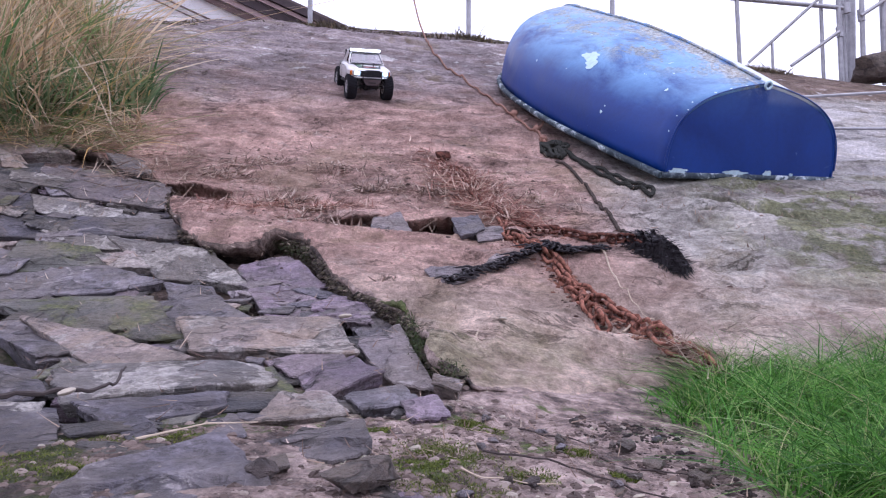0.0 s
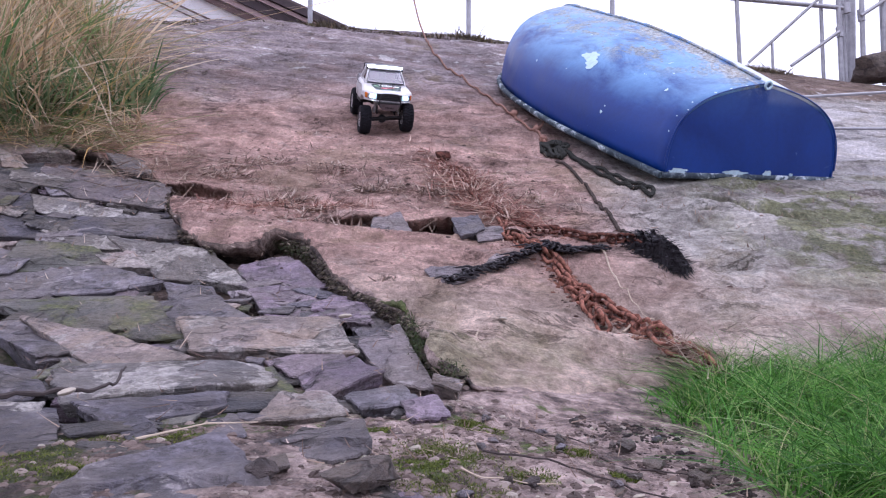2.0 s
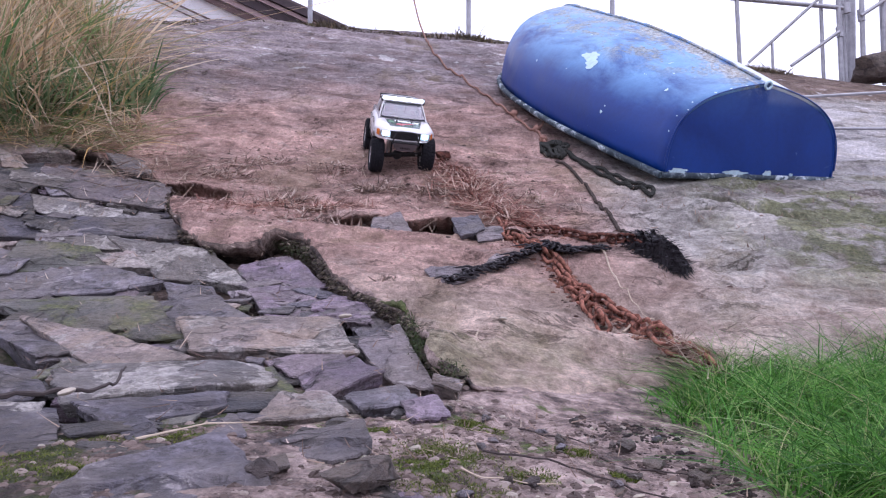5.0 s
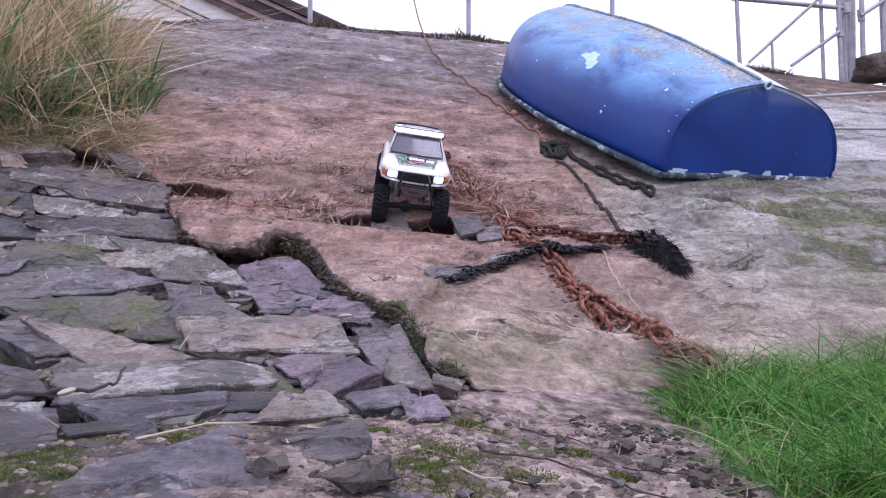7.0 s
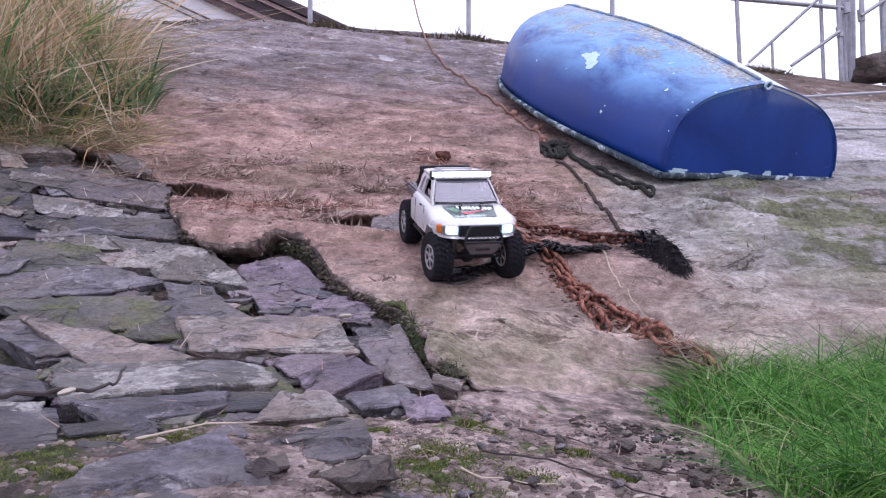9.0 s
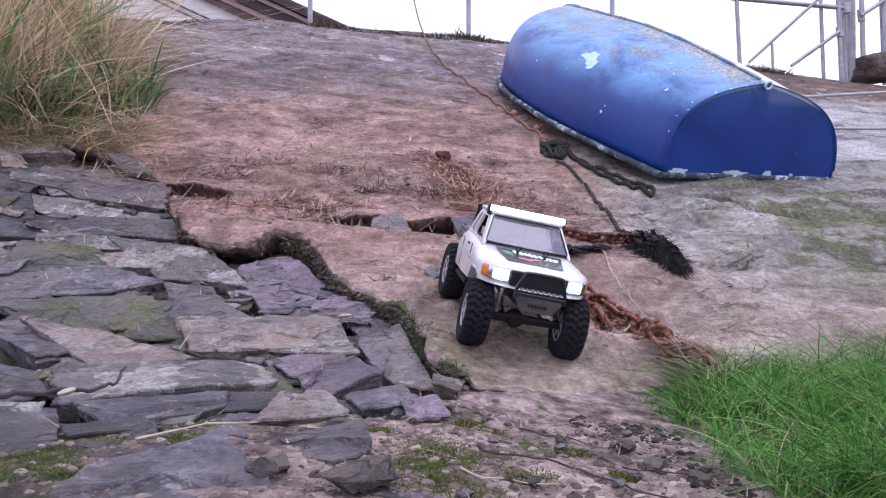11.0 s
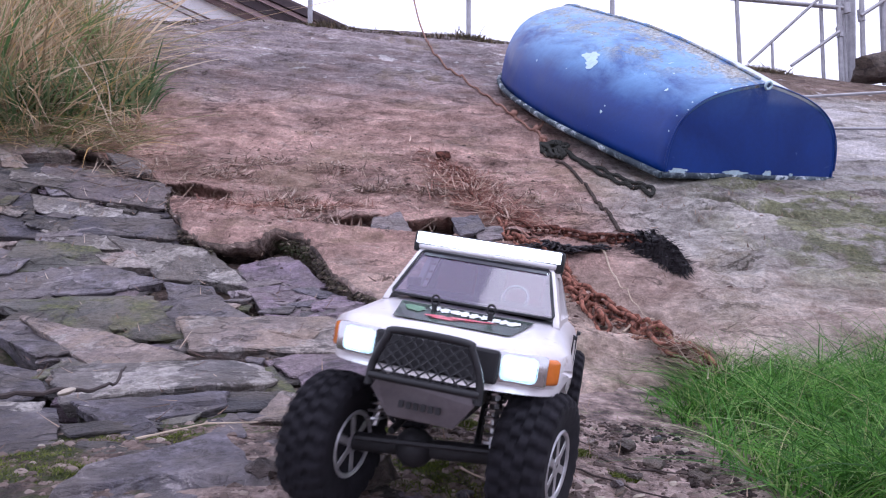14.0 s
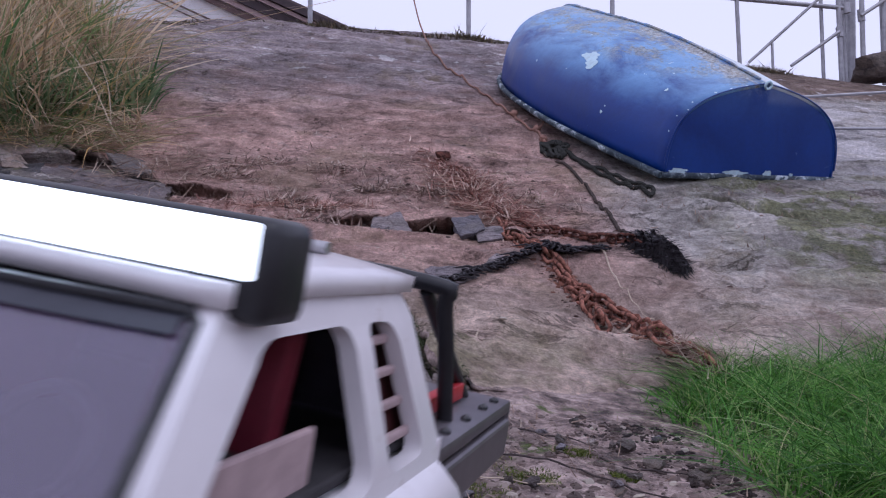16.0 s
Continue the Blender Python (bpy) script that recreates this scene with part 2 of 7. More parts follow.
def mat_rust(name, lo, hi):
    m, n, l, b = surface(name, 0.9, 0, 0.2)
    v = coords(n, l)
    a, c = grain(n, l, v, 60, 5, 0.7), grain(n, l, v, 22, 5, 0.7)
    base = ramp(n, l, a, [(0.36, lo), (0.64, hi)])
    base = blend(n, l, 0.5, base, ramp(n, l, c, [(0.36, 0.35), (0.64, 1.5)]), "MULTIPLY")
    l.new(base, b.inputs["Base Color"])
    relief(n, l, b, a, 1.0, 0.006)
    return m


def mat_boat(name, flaking=1.0, deep=1.0):
    """Blue boat paint, fading and skylight coloured in on top, chipped to pale undercoat in places."""
    m, n, l, b = surface(name, 0.42, 0, 0.45)
    v = coords(n, l)
    x, y, z = axes(n, l, v)
    a, fine = grain(n, l, v, 3.2, 5, 0.6, 0.5), grain(n, l, v, 60, 5, 0.7)
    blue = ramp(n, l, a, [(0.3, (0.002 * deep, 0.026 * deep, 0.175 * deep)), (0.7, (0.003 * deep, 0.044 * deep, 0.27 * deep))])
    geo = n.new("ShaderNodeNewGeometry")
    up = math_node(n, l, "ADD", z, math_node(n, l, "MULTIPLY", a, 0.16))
    # paler upwards: faded paint together with skylight put into the colour
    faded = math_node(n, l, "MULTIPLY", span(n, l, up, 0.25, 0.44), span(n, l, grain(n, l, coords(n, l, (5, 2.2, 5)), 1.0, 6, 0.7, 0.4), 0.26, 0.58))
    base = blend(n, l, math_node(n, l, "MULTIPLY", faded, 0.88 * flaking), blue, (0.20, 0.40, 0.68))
    grime = math_node(n, l, "MULTIPLY", span(n, l, grain(n, l, coords(n, l, (9, 5, 9)), 1, 8, 0.85, 0.3), 0.47, 0.55), span(n, l, up, 0.385, 0.46))
    base = blend(n, l, math_node(n, l, "MULTIPLY", grime, 0.8 * flaking), base, ramp(n, l, fine, [(0.4, (0.11, 0.115, 0.09)), (0.6, (0.33, 0.34, 0.31))]))
    # sky reflection painted pale on the bottom's far side; paint peels along the keel
    sky_sheen = math_node(n, l, "MULTIPLY", span(n, l, x, 0.01, 0.03), span(n, l, z, 0.27, 0.31))
    base = blend(n, l, math_node(n, l, "MULTIPLY", sky_sheen, 0.85 * flaking), base, (0.66, 0.71, 0.74))
    peel = math_node(n, l, "MULTIPLY", span(n, l, math_node(n, l, "ABSOLUTE", math_node(n, l, "ADD", x, 0.03)), 0.13, 0.02), span(n, l, grain(n, l, coords(n, l, (14, 7, 14)), 1, 7, 0.78, 0.8), 0.46, 0.56))
    peel = math_node(n, l, "MULTIPLY", peel, span(n, l, z, 0.28, 0.34))
    base = blend(n, l, math_node(n, l, "MULTIPLY", peel, 0.9 * flaking), base, ramp(n, l, fine, [(0.35, (0.12, 0.11, 0.10)), (0.5, (0.36, 0.33, 0.27)), (0.65, (0.50, 0.60, 0.70))]))
    chip = math_node(n, l, "MULTIPLY", span(n, l, grain(n, l, v, 8, 6, 0.8, 1.0), 0.665, 0.68), flaking)
    base = blend(n, l, chip, base, (0.45, 0.62, 0.72))
    base = blend(n, l, 0.3, base, ramp(n, l, fine, [(0.3, 0.7), (0.7, 1.2)]), "MULTIPLY")
    l.new(base, b.inputs["Base Color"])
    l.new(ramp(n, l, a, [(0.3, 0.32), (0.7, 0.55)]), b.inputs["Roughness"])
    relief(n, l, b, math_node(n, l, "ADD", a, math_node(n, l, "MULTIPLY", fine, 0.12)), 0.12, 0.02)
    return m


def mat_rail_wood():
    """Rubbed gunwale: dark blue-green with worn pale paint."""
    m, n, l, b = surface("worn_gunwale", 0.7)
    v = coords(n, l)
    a, fine = grain(n, l, v, 12, 6, 0.75, 0.8), grain(n, l, v, 80, 4)
    base = ramp(n, l, a, [(0.48, (0.028, 0.042, 0.058)), (0.555, (0.12, 0.155, 0.18)), (0.595, (0.50, 0.56, 0.60))])
    base = blend(n, l, 0.4, base, ramp(n, l, fine, [(0.3, 0.6), (0.7, 1.2)]), "MULTIPLY")
    l.new(base, b.inputs["Base Color"])
    relief(n, l, b, math_node(n, l, "ADD", a, fine), 0.4, 0.006)
    return m


def mat_glow(name, color, strength):
    m, n, l, b = surface(name, 0.2)
    b.inputs["Base Color"].default_value = (0.8, 0.85, 0.9, 1)
    b.inputs["Emission Color"].default_value = (*color, 1)
    b.inputs["Emission Strength"].default_value = strength
    return m


def mat_glass(name, color, rough=0.05, veil_amount=0.055):
    m, n, l, b = surface(name, rough, 0, 0.5)
    g, t, x = n.new("ShaderNodeBsdfGlossy"), n.new("ShaderNodeBsdfTransparent"), n.new("ShaderNodeMixShader")
    f = n.new("ShaderNodeFresnel")
    f.inputs["IOR"].default_value = 1.55
    g.inputs["Roughness"].default_value = rough
    haze = math_node(n, l, "ADD", f.outputs["Fac"], 0.10)
    t.inputs["Color"].default_value = (*color, 1)
    l.new(haze, x.inputs["Fac"])
    l.new(t.outputs["BSDF"], x.inputs[1])
    l.new(g.outputs["BSDF"], x.inputs[2])
    # lilac diffuse share: a painted veil of reflected sky over the glass
    d, y = n.new("ShaderNodeBsdfDiffuse"), n.new("ShaderNodeMixShader")
    d.inputs["Color"].default_value = (0.38, 0.30, 0.48, 1)
    y.inputs["Fac"].default_value = veil_amount
    l.new(x.outputs["Shader"], y.inputs[1])
    l.new(d.outputs["BSDF"], y.inputs[2])
    l.new(y.outputs["Shader"], n["Material Output"].inputs["Surface"])
    return m


SKIN, MUD = mat_skin(), mat_mud()
SLATE = mat_slate("grey_slate", (0.084, 0.074, 0.088), (0.270, 0.243, 0.272))
SLATE_PURPLE = mat_slate("purple_slate", (0.120, 0.088, 0.122), (0.370, 0.285, 0.355))
SLATE_LICHEN = mat_slate("lichen_slate", (0.081, 0.074, 0.078), (0.255, 0.234, 0.232), lichen=0.85)
SLATE_PALE = mat_slate("pale_slate", (0.198, 0.153, 0.145), (0.494, 0.398, 0.364), lichen=0.5, warm=0.5)
SLATE_MOSS = mat_slate("mossy_slate", (0.074, 0.069, 0.065), (0.197, 0.190, 0.170), moss=0.85)
SLATE_LILAC = mat_slate("lilac_slate", (0.170, 0.140, 0.153), (0.332, 0.281, 0.297))
SLATE_BLUE = mat_slate("blue_grey_slate", (0.056, 0.050, 0.064), (0.185, 0.168, 0.200))
SLATE_DARK = mat_slate("dark_slate", (0.024, 0.023, 0.028), (0.085, 0.082, 0.092))
CLOD = mat_slate("muddy_stone", (0.042, 0.032, 0.031), (0.14, 0.108, 0.10), warm=0.1)
RUST, RUST_DARK = mat_rust("orange_rust", (0.050, 0.022, 0.017), (0.37, 0.160, 0.112)), mat_rust("brown_rust", (0.032, 0.015, 0.013), (0.17, 0.068, 0.048))
WEED = mat_plain("black_seaweed", (0.014, 0.010, 0.013), 0.6, 0, 0.5, 40, 0.4)
WEED_FROND = mat_plain("wet_black_fronds", (0.020, 0.015, 0.019), 0.38, 0, 0.6, 60, 0.5, 0.5)
ROPE_GREEN = mat_plain("dark_green_rope", (0.026, 0.026, 0.022), 0.9, 0, 0.4, 50, 0.5)
ROPE_BROWN = mat_plain("brown_rope", (0.060, 0.044, 0.037), 0.9, 0, 0.4, 50, 0.5)
ROPE_ORANGE = mat_plain("faded_orange_rope", (0.30, 0.165, 0.125), 0.85, 0, 0.3, 50, 0.4)
STRAW = mat_blades("dead_straw", [(0.0, (0.13, 0.08, 0.06)), (0.5, (0.29, 0.195, 0.145)), (0.85, (0.46, 0.35, 0.27)), (1.0, (0.66, 0.55, 0.45))])
STRAW_RED = mat_blades("rust_stained_straw", [(0.0, (0.10, 0.042, 0.034)), (0.4, (0.30, 0.130, 0.098)), (0.75, (0.54, 0.33, 0.26)), (1.0, (0.76, 0.62, 0.52))])
TWIG = mat_plain("dark_twig", (0.055, 0.042, 0.040), 0.85, 0, 0.35, 60, 0.5)
PALE_STRAW = mat_plain("bleached_stalk", (0.52, 0.42, 0.32), 0.75, 0, 0.2, 40, 0.2)
LAWN = mat_blades("fresh_green_grass", [(0.0, (0.022, 0.070, 0.011)), (0.45, (0.076, 0.225, 0.034)), (0.8, (0.20, 0.43, 0.075)), (0.96, (0.36, 0.44, 0.17)), (1.0, (0.46, 0.40, 0.24))])
REED = mat_blades("autumn_tall_grass", [(0.0, (0.10, 0.20, 0.07)), (0.20, (0.25, 0.34, 0.13)), (0.30, (0.26, 0.18, 0.115)), (0.62, (0.60, 0.45, 0.29)), (0.90, (0.82, 0.69, 0.52)), (1.0, (0.80, 0.53, 0.20))])
SHELL = mat_plain("pale_shell", (0.44, 0.38, 0.31), 0.5, 0, 0.15, 60, 0.1)
GALV = mat_plain("galvanised_steel", (0.36, 0.355, 0.375), 0.5, 0.75, 0.2, 14, 0.15)
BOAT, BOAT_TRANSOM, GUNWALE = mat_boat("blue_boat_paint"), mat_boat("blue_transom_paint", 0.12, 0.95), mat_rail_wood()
CHIP = mat_plain("pale_undercoat", (0.52, 0.68, 0.76), 0.6, 0, 0.15, 40, 0.15)


# ---- the lie of the land ----
def hash2(i, j, seed):
    n = (i.astype(np.int64) * 374761393 + j.astype(np.int64) * 668265263 + seed * 982451653) & 0x7FFFFFFF
    n = ((n ^ (n >> 13)) * 1274126177) & 0x7FFFFFFF
    return ((n ^ (n >> 16)) & 0xFFFF) / 65535.0


def vnoise(x, y, seed=0):
    """Smooth noise from -1 to 1 on a unit lattice."""
    x, y = np.asarray(x, float), np.asarray(y, float)
    i, j = np.floor(x), np.floor(y)
    u, v = x - i, y - j
    u, v = u * u * (3 - 2 * u), v * v * (3 - 2 * v)
    a, b = hash2(i, j, seed), hash2(i + 1, j, seed)
    c, d = hash2(i, j + 1, seed), hash2(i + 1, j + 1, seed)
    return 2 * ((a + (b - a) * u) * (1 - v) + (c + (d - c) * u) * v) - 1


def fbm(x, y, octaves, seed=0):
    total, amp = 0, 0.5
    for k in range(octaves):
        total = total + amp * vnoise(np.asarray(x) * 2 ** k + 7.3 * k, np.asarray(y) * 2 ** k - 3.1 * k, seed + k)
        amp *= 0.5
    return total


def smooth(a, b, x):
    t = np.clip((np.asarray(x, float) - a) / (b - a), 0, 1)
    return t * t * (3 - 2 * t)


def table(xs, ys, width):
    """A smoothed profile through a few heights."""
    g = np.linspace(-2, 30, 6401)
    v = np.interp(g, xs, ys)
    k = max(3, int(width / 0.005)) | 1
    w = np.hanning(k + 2)
    return g, np.convolve(np.pad(v, k // 2 + 1, mode="edge"), w / w.sum(), mode="valid")[:6401]


SLOPE = table([-2, 1.0, 1.36, 1.6, 2.04, 2.59, 3.5, 4.12, 6.12, 30], [0.07, 0.075, 0.098, 0.135, 0.222, 0.416, 0.79, 1.08, 2.0, 13.0], 0.16)
BED = table([-2, 1.15, 1.5, 1.8, 2.04, 2.59, 3.5, 4.12, 6.12, 30], [0.05, 0.045, 0.068, 0.105, 0.160, 0.350, 0.73, 1.02, 1.9, 12.9], 0.16)
RIDGE_X, RIDGE_Y = [-9.0, -2.0, -1.3, 0.5, 2.9, 9.0], [4.3, 5.57, 5.94, 6.25, 6.6, 6.9]


# plan of the broken lip of the slope
LIP_X = [-9.0, -3.0, -1.75, -1.54, -1.22, -1.02, -0.93, -0.84, -0.68, -0.57, -0.52, -0.43, -0.35, -0.28, -0.19, -0.09, -0.05, -0.01, 0.05, 0.14, 0.22, 0.31, 0.40, 0.57, 0.8, 1.6, 9.0]
LIP_Y = [3.6, 3.4, 3.30, 3.22, 3.04, 2.83, 2.64, 2.44, 2.27, 2.25, 2.36, 2.38, 2.21, 2.05, 1.91, 1.75, 1.56, 1.42, 1.335, 1.325, 1.36, 1.41, 1.47, 1.50, 1.50, 1.4, 1.25]


def ridge(x):
    return np.interp(x, RIDGE_X, RIDGE_Y)


def sweep(x, y):
    """How far the slope falls off sideways."""
    dip = -0.10 * np.clip(np.asarray(x) - 0.02, 0, 0.40) * smooth(2.5, 1.9, y)
    return dip - 0.03 * np.clip(x, -4, 4) * np.clip(y - 2, 0, None)


def rubble_drop(x, y):
    """The slates lie a step below the broken lip."""
    lip = np.interp(x, LIP_X, LIP_Y)
    return 0.016 * smooth(0.75, 0.25, lip - y) * smooth(1.15, 1.5, y) * smooth(3.0, 2.5, y) * smooth(0.05, -0.05, x)


def pit(x, y, cx, cy, lx, ly, depth, yaw=0.0):
    """A hollow whose uphill side is steep and whose near side runs out flat."""
    c, s = math.cos(yaw), math.sin(yaw)
    u, v = ((x - cx) * c + (y - cy) * s) / lx, (-(x - cx) * s + (y - cy) * c) / ly
    v = v + 0.25 * vnoise(np.asarray(x) * 9, np.asarray(y) * 9, 71)
    v = v + 0.7 * u * u
    depth = depth * (1 + 0.45 * vnoise(np.asarray(x) * 6 + 3, np.asarray(x) * 0, 72))
    return -depth * smooth(1.0, 0.35, np.abs(u)) * smooth(-1.0, 0.5, v) * smooth(1.0, 0.8, v)


def slope_top(x, y, fine=True):
    """The worn skin of the slipway."""
    x, y = np.asarray(x, float), np.asarray(y, float)
    yr = ridge(x)
    yy = np.minimum(y, yr)
    z = np.interp(yy, *SLOPE) + sweep(x, yy)
    z = z + 0.05 * smooth(0.0, 0.25, y - yr)
    if not fine:
        return z
    calm = smooth(0.6, 0.0, y - yr)
    near = smooth(4.5, 1.5, y)
    z = z + 0.020 * fbm(x * 1.7, y * 1.7, 3, 3) + 0.017 * fbm(x * 9, y * 9, 3, 11) * (0.4 + near)
    strata = fbm(x * 1.3 + 0.8 * y, y * 11 + 1.5 * x, 3, 21)
    z = z + 0.019 * (np.floor(strata * 5) / 5 + 0.25 * strata) * calm
    plates = fbm(x * 2.6 + 0.5 * y, y * 21 - 2.0 * x, 2, 23)
    z = z + 0.012 * np.floor(plates * 4) / 4 * calm
    z = z + 0.0040 * fbm(x * 45, y * 80, 2, 31)
    for cx, cy, lx, ly, depth, yaw in PITS:
        z = z + pit(x, y, cx, cy, lx, ly, depth, yaw)
    return z


PITS = [(-0.10, 2.50, 0.31, 0.075, 0.062, -0.03), (0.19, 2.42, 0.14, 0.065, 0.050, -0.1), (-0.90, 2.76, 0.15, 0.06, 0.085, -0.12),
        (0.10, 2.17, 0.17, 0.07, 0.016, 0.1), (0.20, 1.98, 0.09, 0.05, 0.010, 0.1), (0.817, 2.167, 0.09, 0.06, 0.034, 0.0),
        (1.032, 2.336, 0.11, 0.055, 0.036, -0.1), (1.266, 2.428, 0.11, 0.05, 0.022, 0.0), (0.70, 2.638, 0.035, 0.035, 0.030, 0.0), (0.985, 2.76, 0.22, 0.032, 0.07, -0.54), (1.16, 2.63, 0.09, 0.04, 0.06, -0.3), (0.757, 2.253, 0.05, 0.03, 0.010, 0.0)]


def bed_top(x, y, fine=True):
    """Mud and rubble bed below the skin, and the flat ground behind the crest."""
    x, y = np.asarray(x, float), np.asarray(y, float)
    yr = ridge(x)
    yy = np.minimum(y, yr - 0.15)
    z = np.interp(yy, *BED) + sweep(x, yy)
    lip = np.interp(x, LIP_X, LIP_Y)
    z = z - rubble_drop(x, np.minimum(y, lip))
    z = z - 0.006 * smooth(0.0, 0.15, lip - y) * smooth(1.0, 1.3, y) * smooth(0.1, -0.1, x)
    for hx, hy, hr in ((-0.60, 1.20, 0.07), (-0.83, 1.55, 0.08), (-0.36, 1.55, 0.05), (-0.33, 2.02, 0.04), (-1.25, 2.68, 0.10)):
        z = z - 0.05 * np.exp(-((x - hx) ** 2 + (y - hy) ** 2) / hr ** 2)
    z = z - 0.10 * smooth(0.06, 0.20, y - lip) * smooth(0.0, 0.3, yr - y)
    if not fine:
        return z
    near = smooth(6, 1.5, y) * smooth(4, 2, np.abs(x))
    z = z + near * (0.016 * fbm(x * 3, y * 3, 3, 41) + 0.010 * fbm(x * 14, y * 14, 3, 43) + 0.004 * fbm(x * 55, y * 55, 2, 47))
    return z


# ---- building helpers ----
def thing(name, label, category, group="", kind=""):
    return tagged(new(name), label, category, group, kind)


def part(name, bm, material, parent=None, label=""):
    """Links a bmesh as one mesh object under a thing or a part."""
    me = bpy.data.meshes.new(name)
    bm.to_mesh(me)
    bm.free()
    me.materials.append(material)
    ob = new(name, me)
    if parent:
        ob.parent = parent
    if label:
        ob["label"] = label
    return ob


def smoothed(ob, angle=35):
    me = ob.data
    me.polygons.foreach_set("use_smooth", [True] * len(me.polygons))
    me.set_sharp_from_angle(angle=radians(angle))
    return ob


def sheet(name, material, verts, faces, parent=None, shade=True):
    """A mesh from arrays of vertices and quads."""
    me = bpy.data.meshes.new(name)
    verts, faces = np.asarray(verts, np.float32), np.asarray(faces, np.int32)
    k = faces.shape[1]
    me.vertices.add(len(verts))
    me.vertices.foreach_set("co", verts.ravel())
    me.loops.add(faces.size)
    me.loops.foreach_set("vertex_index", faces.ravel())
    me.polygons.add(len(faces))
    me.polygons.foreach_set("loop_start", np.arange(0, faces.size, k, dtype=np.int32))
    me.polygons.foreach_set("loop_total", np.full(len(faces), k, np.int32))
    me.polygons.foreach_set("use_smooth", np.full(len(faces), shade))
    me.update(calc_edges=True)
    me.validate()
    me.materials.append(material)
    ob = new(name, me)
    if parent:
        ob.parent = parent
    return ob


def grid_faces(nu, nv):
    a = (np.arange(nu - 1)[:, None] * nv + np.arange(nv - 1)[None, :]).ravel()
    return np.stack([a, a + nv, a + nv + 1, a + 1], 1)


def tube_bm(points, radius, sides=8, bm=None, closed=False, twist=0.0):
    """A round bar along points; radius may be one number or one for each point."""
    bm = bm or bmesh.new()
    pts = [Vector(p) for p in points]
    rad = [radius] * len(pts) if isinstance(radius, (int, float)) else list(radius)
    rings, ref = [], None
    for i, p in enumerate(pts):
        a = pts[i - 1] if (i or closed) else p
        b = pts[(i + 1) % len(pts)] if (i + 1 < len(pts) or closed) else p
        d = (b - a).normalized()
        if ref is None:
            ref = d.orthogonal().normalized()
        ref = (ref - d * ref.dot(d)).normalized()
        s = d.cross(ref)
        rings.append([bm.verts.new(p + (ref * math.cos(q) + s * math.sin(q)) * rad[i]) for q in [2 * math.pi * k / sides + twist * i for k in range(sides)]])
    for i in range(len(rings) - (0 if closed else 1)):
        r, t = rings[i], rings[(i + 1) % len(rings)]
        for k in range(sides):
            bm.faces.new((r[k], r[(k + 1) % sides], t[(k + 1) % sides], t[k]))
    if not closed:
        bm.faces.new(rings[0][::-1])
        bm.faces.new(rings[-1])
    return bm


def curve_points(ctrl, steps=8):
    """A smooth line through control points."""
    c = [Vector(p) for p in ctrl]
    c = [2 * c[0] - c[1]] + c + [2 * c[-1] - c[-2]]
    out = []
    for i in range(1, len(c) - 2):
        for k in range(steps):
            t = k / steps
            a, b, d, e = c[i - 1], c[i], c[i + 1], c[i + 2]
            out.append(0.5 * ((2 * b) + (d - a) * t + (2 * a - 5 * b + 4 * d - e) * t * t + (3 * b - a - 3 * d + e) * t ** 3))
    return out + [c[-2]]


def box_bm(sx, sy, sz, bevel=0.0, at=(0, 0, 0), bm=None, segments=2, turn=None):
    bm = bm or bmesh.new()
    t = turn or Matrix()
    geo = bmesh.ops.create_cube(bm, size=1.0)["verts"]
    bmesh.ops.transform(bm, matrix=Matrix.Translation(at) @ t @ Matrix.Diagonal((sx, sy, sz, 1)), verts=geo)
    if bevel:
        edges = list({e for v in geo for e in v.link_edges})
        bmesh.ops.bevel(bm, geom=edges, offset=bevel, segments=segments, affect="EDGES", profile=0.5)
    return bm


def lathe_bm(profile, sides=24, axis="X", bm=None, caps=True):
    """Turns (radius, offset) pairs round an axis."""
    bm = bm or bmesh.new()
    rings = []
    for r, o in profile:
        ring = []
        for k in range(sides):
            a = 2 * math.pi * k / sides
            p = (o, r * math.cos(a), r * math.sin(a)) if axis == "X" else (r * math.cos(a), r * math.sin(a), o) if axis == "Z" else (r * math.cos(a), o, r * math.sin(a))
            ring.append(bm.verts.new(p))
        rings.append(ring)
    for r, t in zip(rings, rings[1:]):
        for k in range(sides):
            bm.faces.new((r[k], r[(k + 1) % sides], t[(k + 1) % sides], t[k]))
    if caps:
        bm.faces.new(rings[0])
        bm.faces.new(rings[-1][::-1])
    bmesh.ops.recalc_face_normals(bm, faces=bm.faces)
    return bm


# ---- ground: one sheet to the horizon, with the worn skin of the slipway lying on it ----
def stretched(fine_a, fine_b, step, far, ratio=1.35):
    core = list(np.arange(fine_a, fine_b, step))
    out, d, v = [], step, fine_b
    while v < far:
        out.append(v)
        d *= ratio
        v += d
    out.append(far)
    back, d, v = [], step, fine_a
    while v > -far:
        d *= ratio
        v -= d
        back.append(max(v, -far))
    return np.array(back[::-1] + core + out)


def build_ground():
    gx, gy = stretched(-1.9, 1.3, 0.0075, 600), stretched(0.35, 2.9, 0.0075, 600)
    x, y = np.meshgrid(gx, gy, indexing="ij")
    ob = sheet("ground", MUD, np.stack([x.ravel(), y.ravel(), bed_top(x, y).ravel()], 1), grid_faces(len(gx), len(gy)))
    return tagged(ob, "damp brown mud and rubble ground with moss patches", "ground", kind="structure")




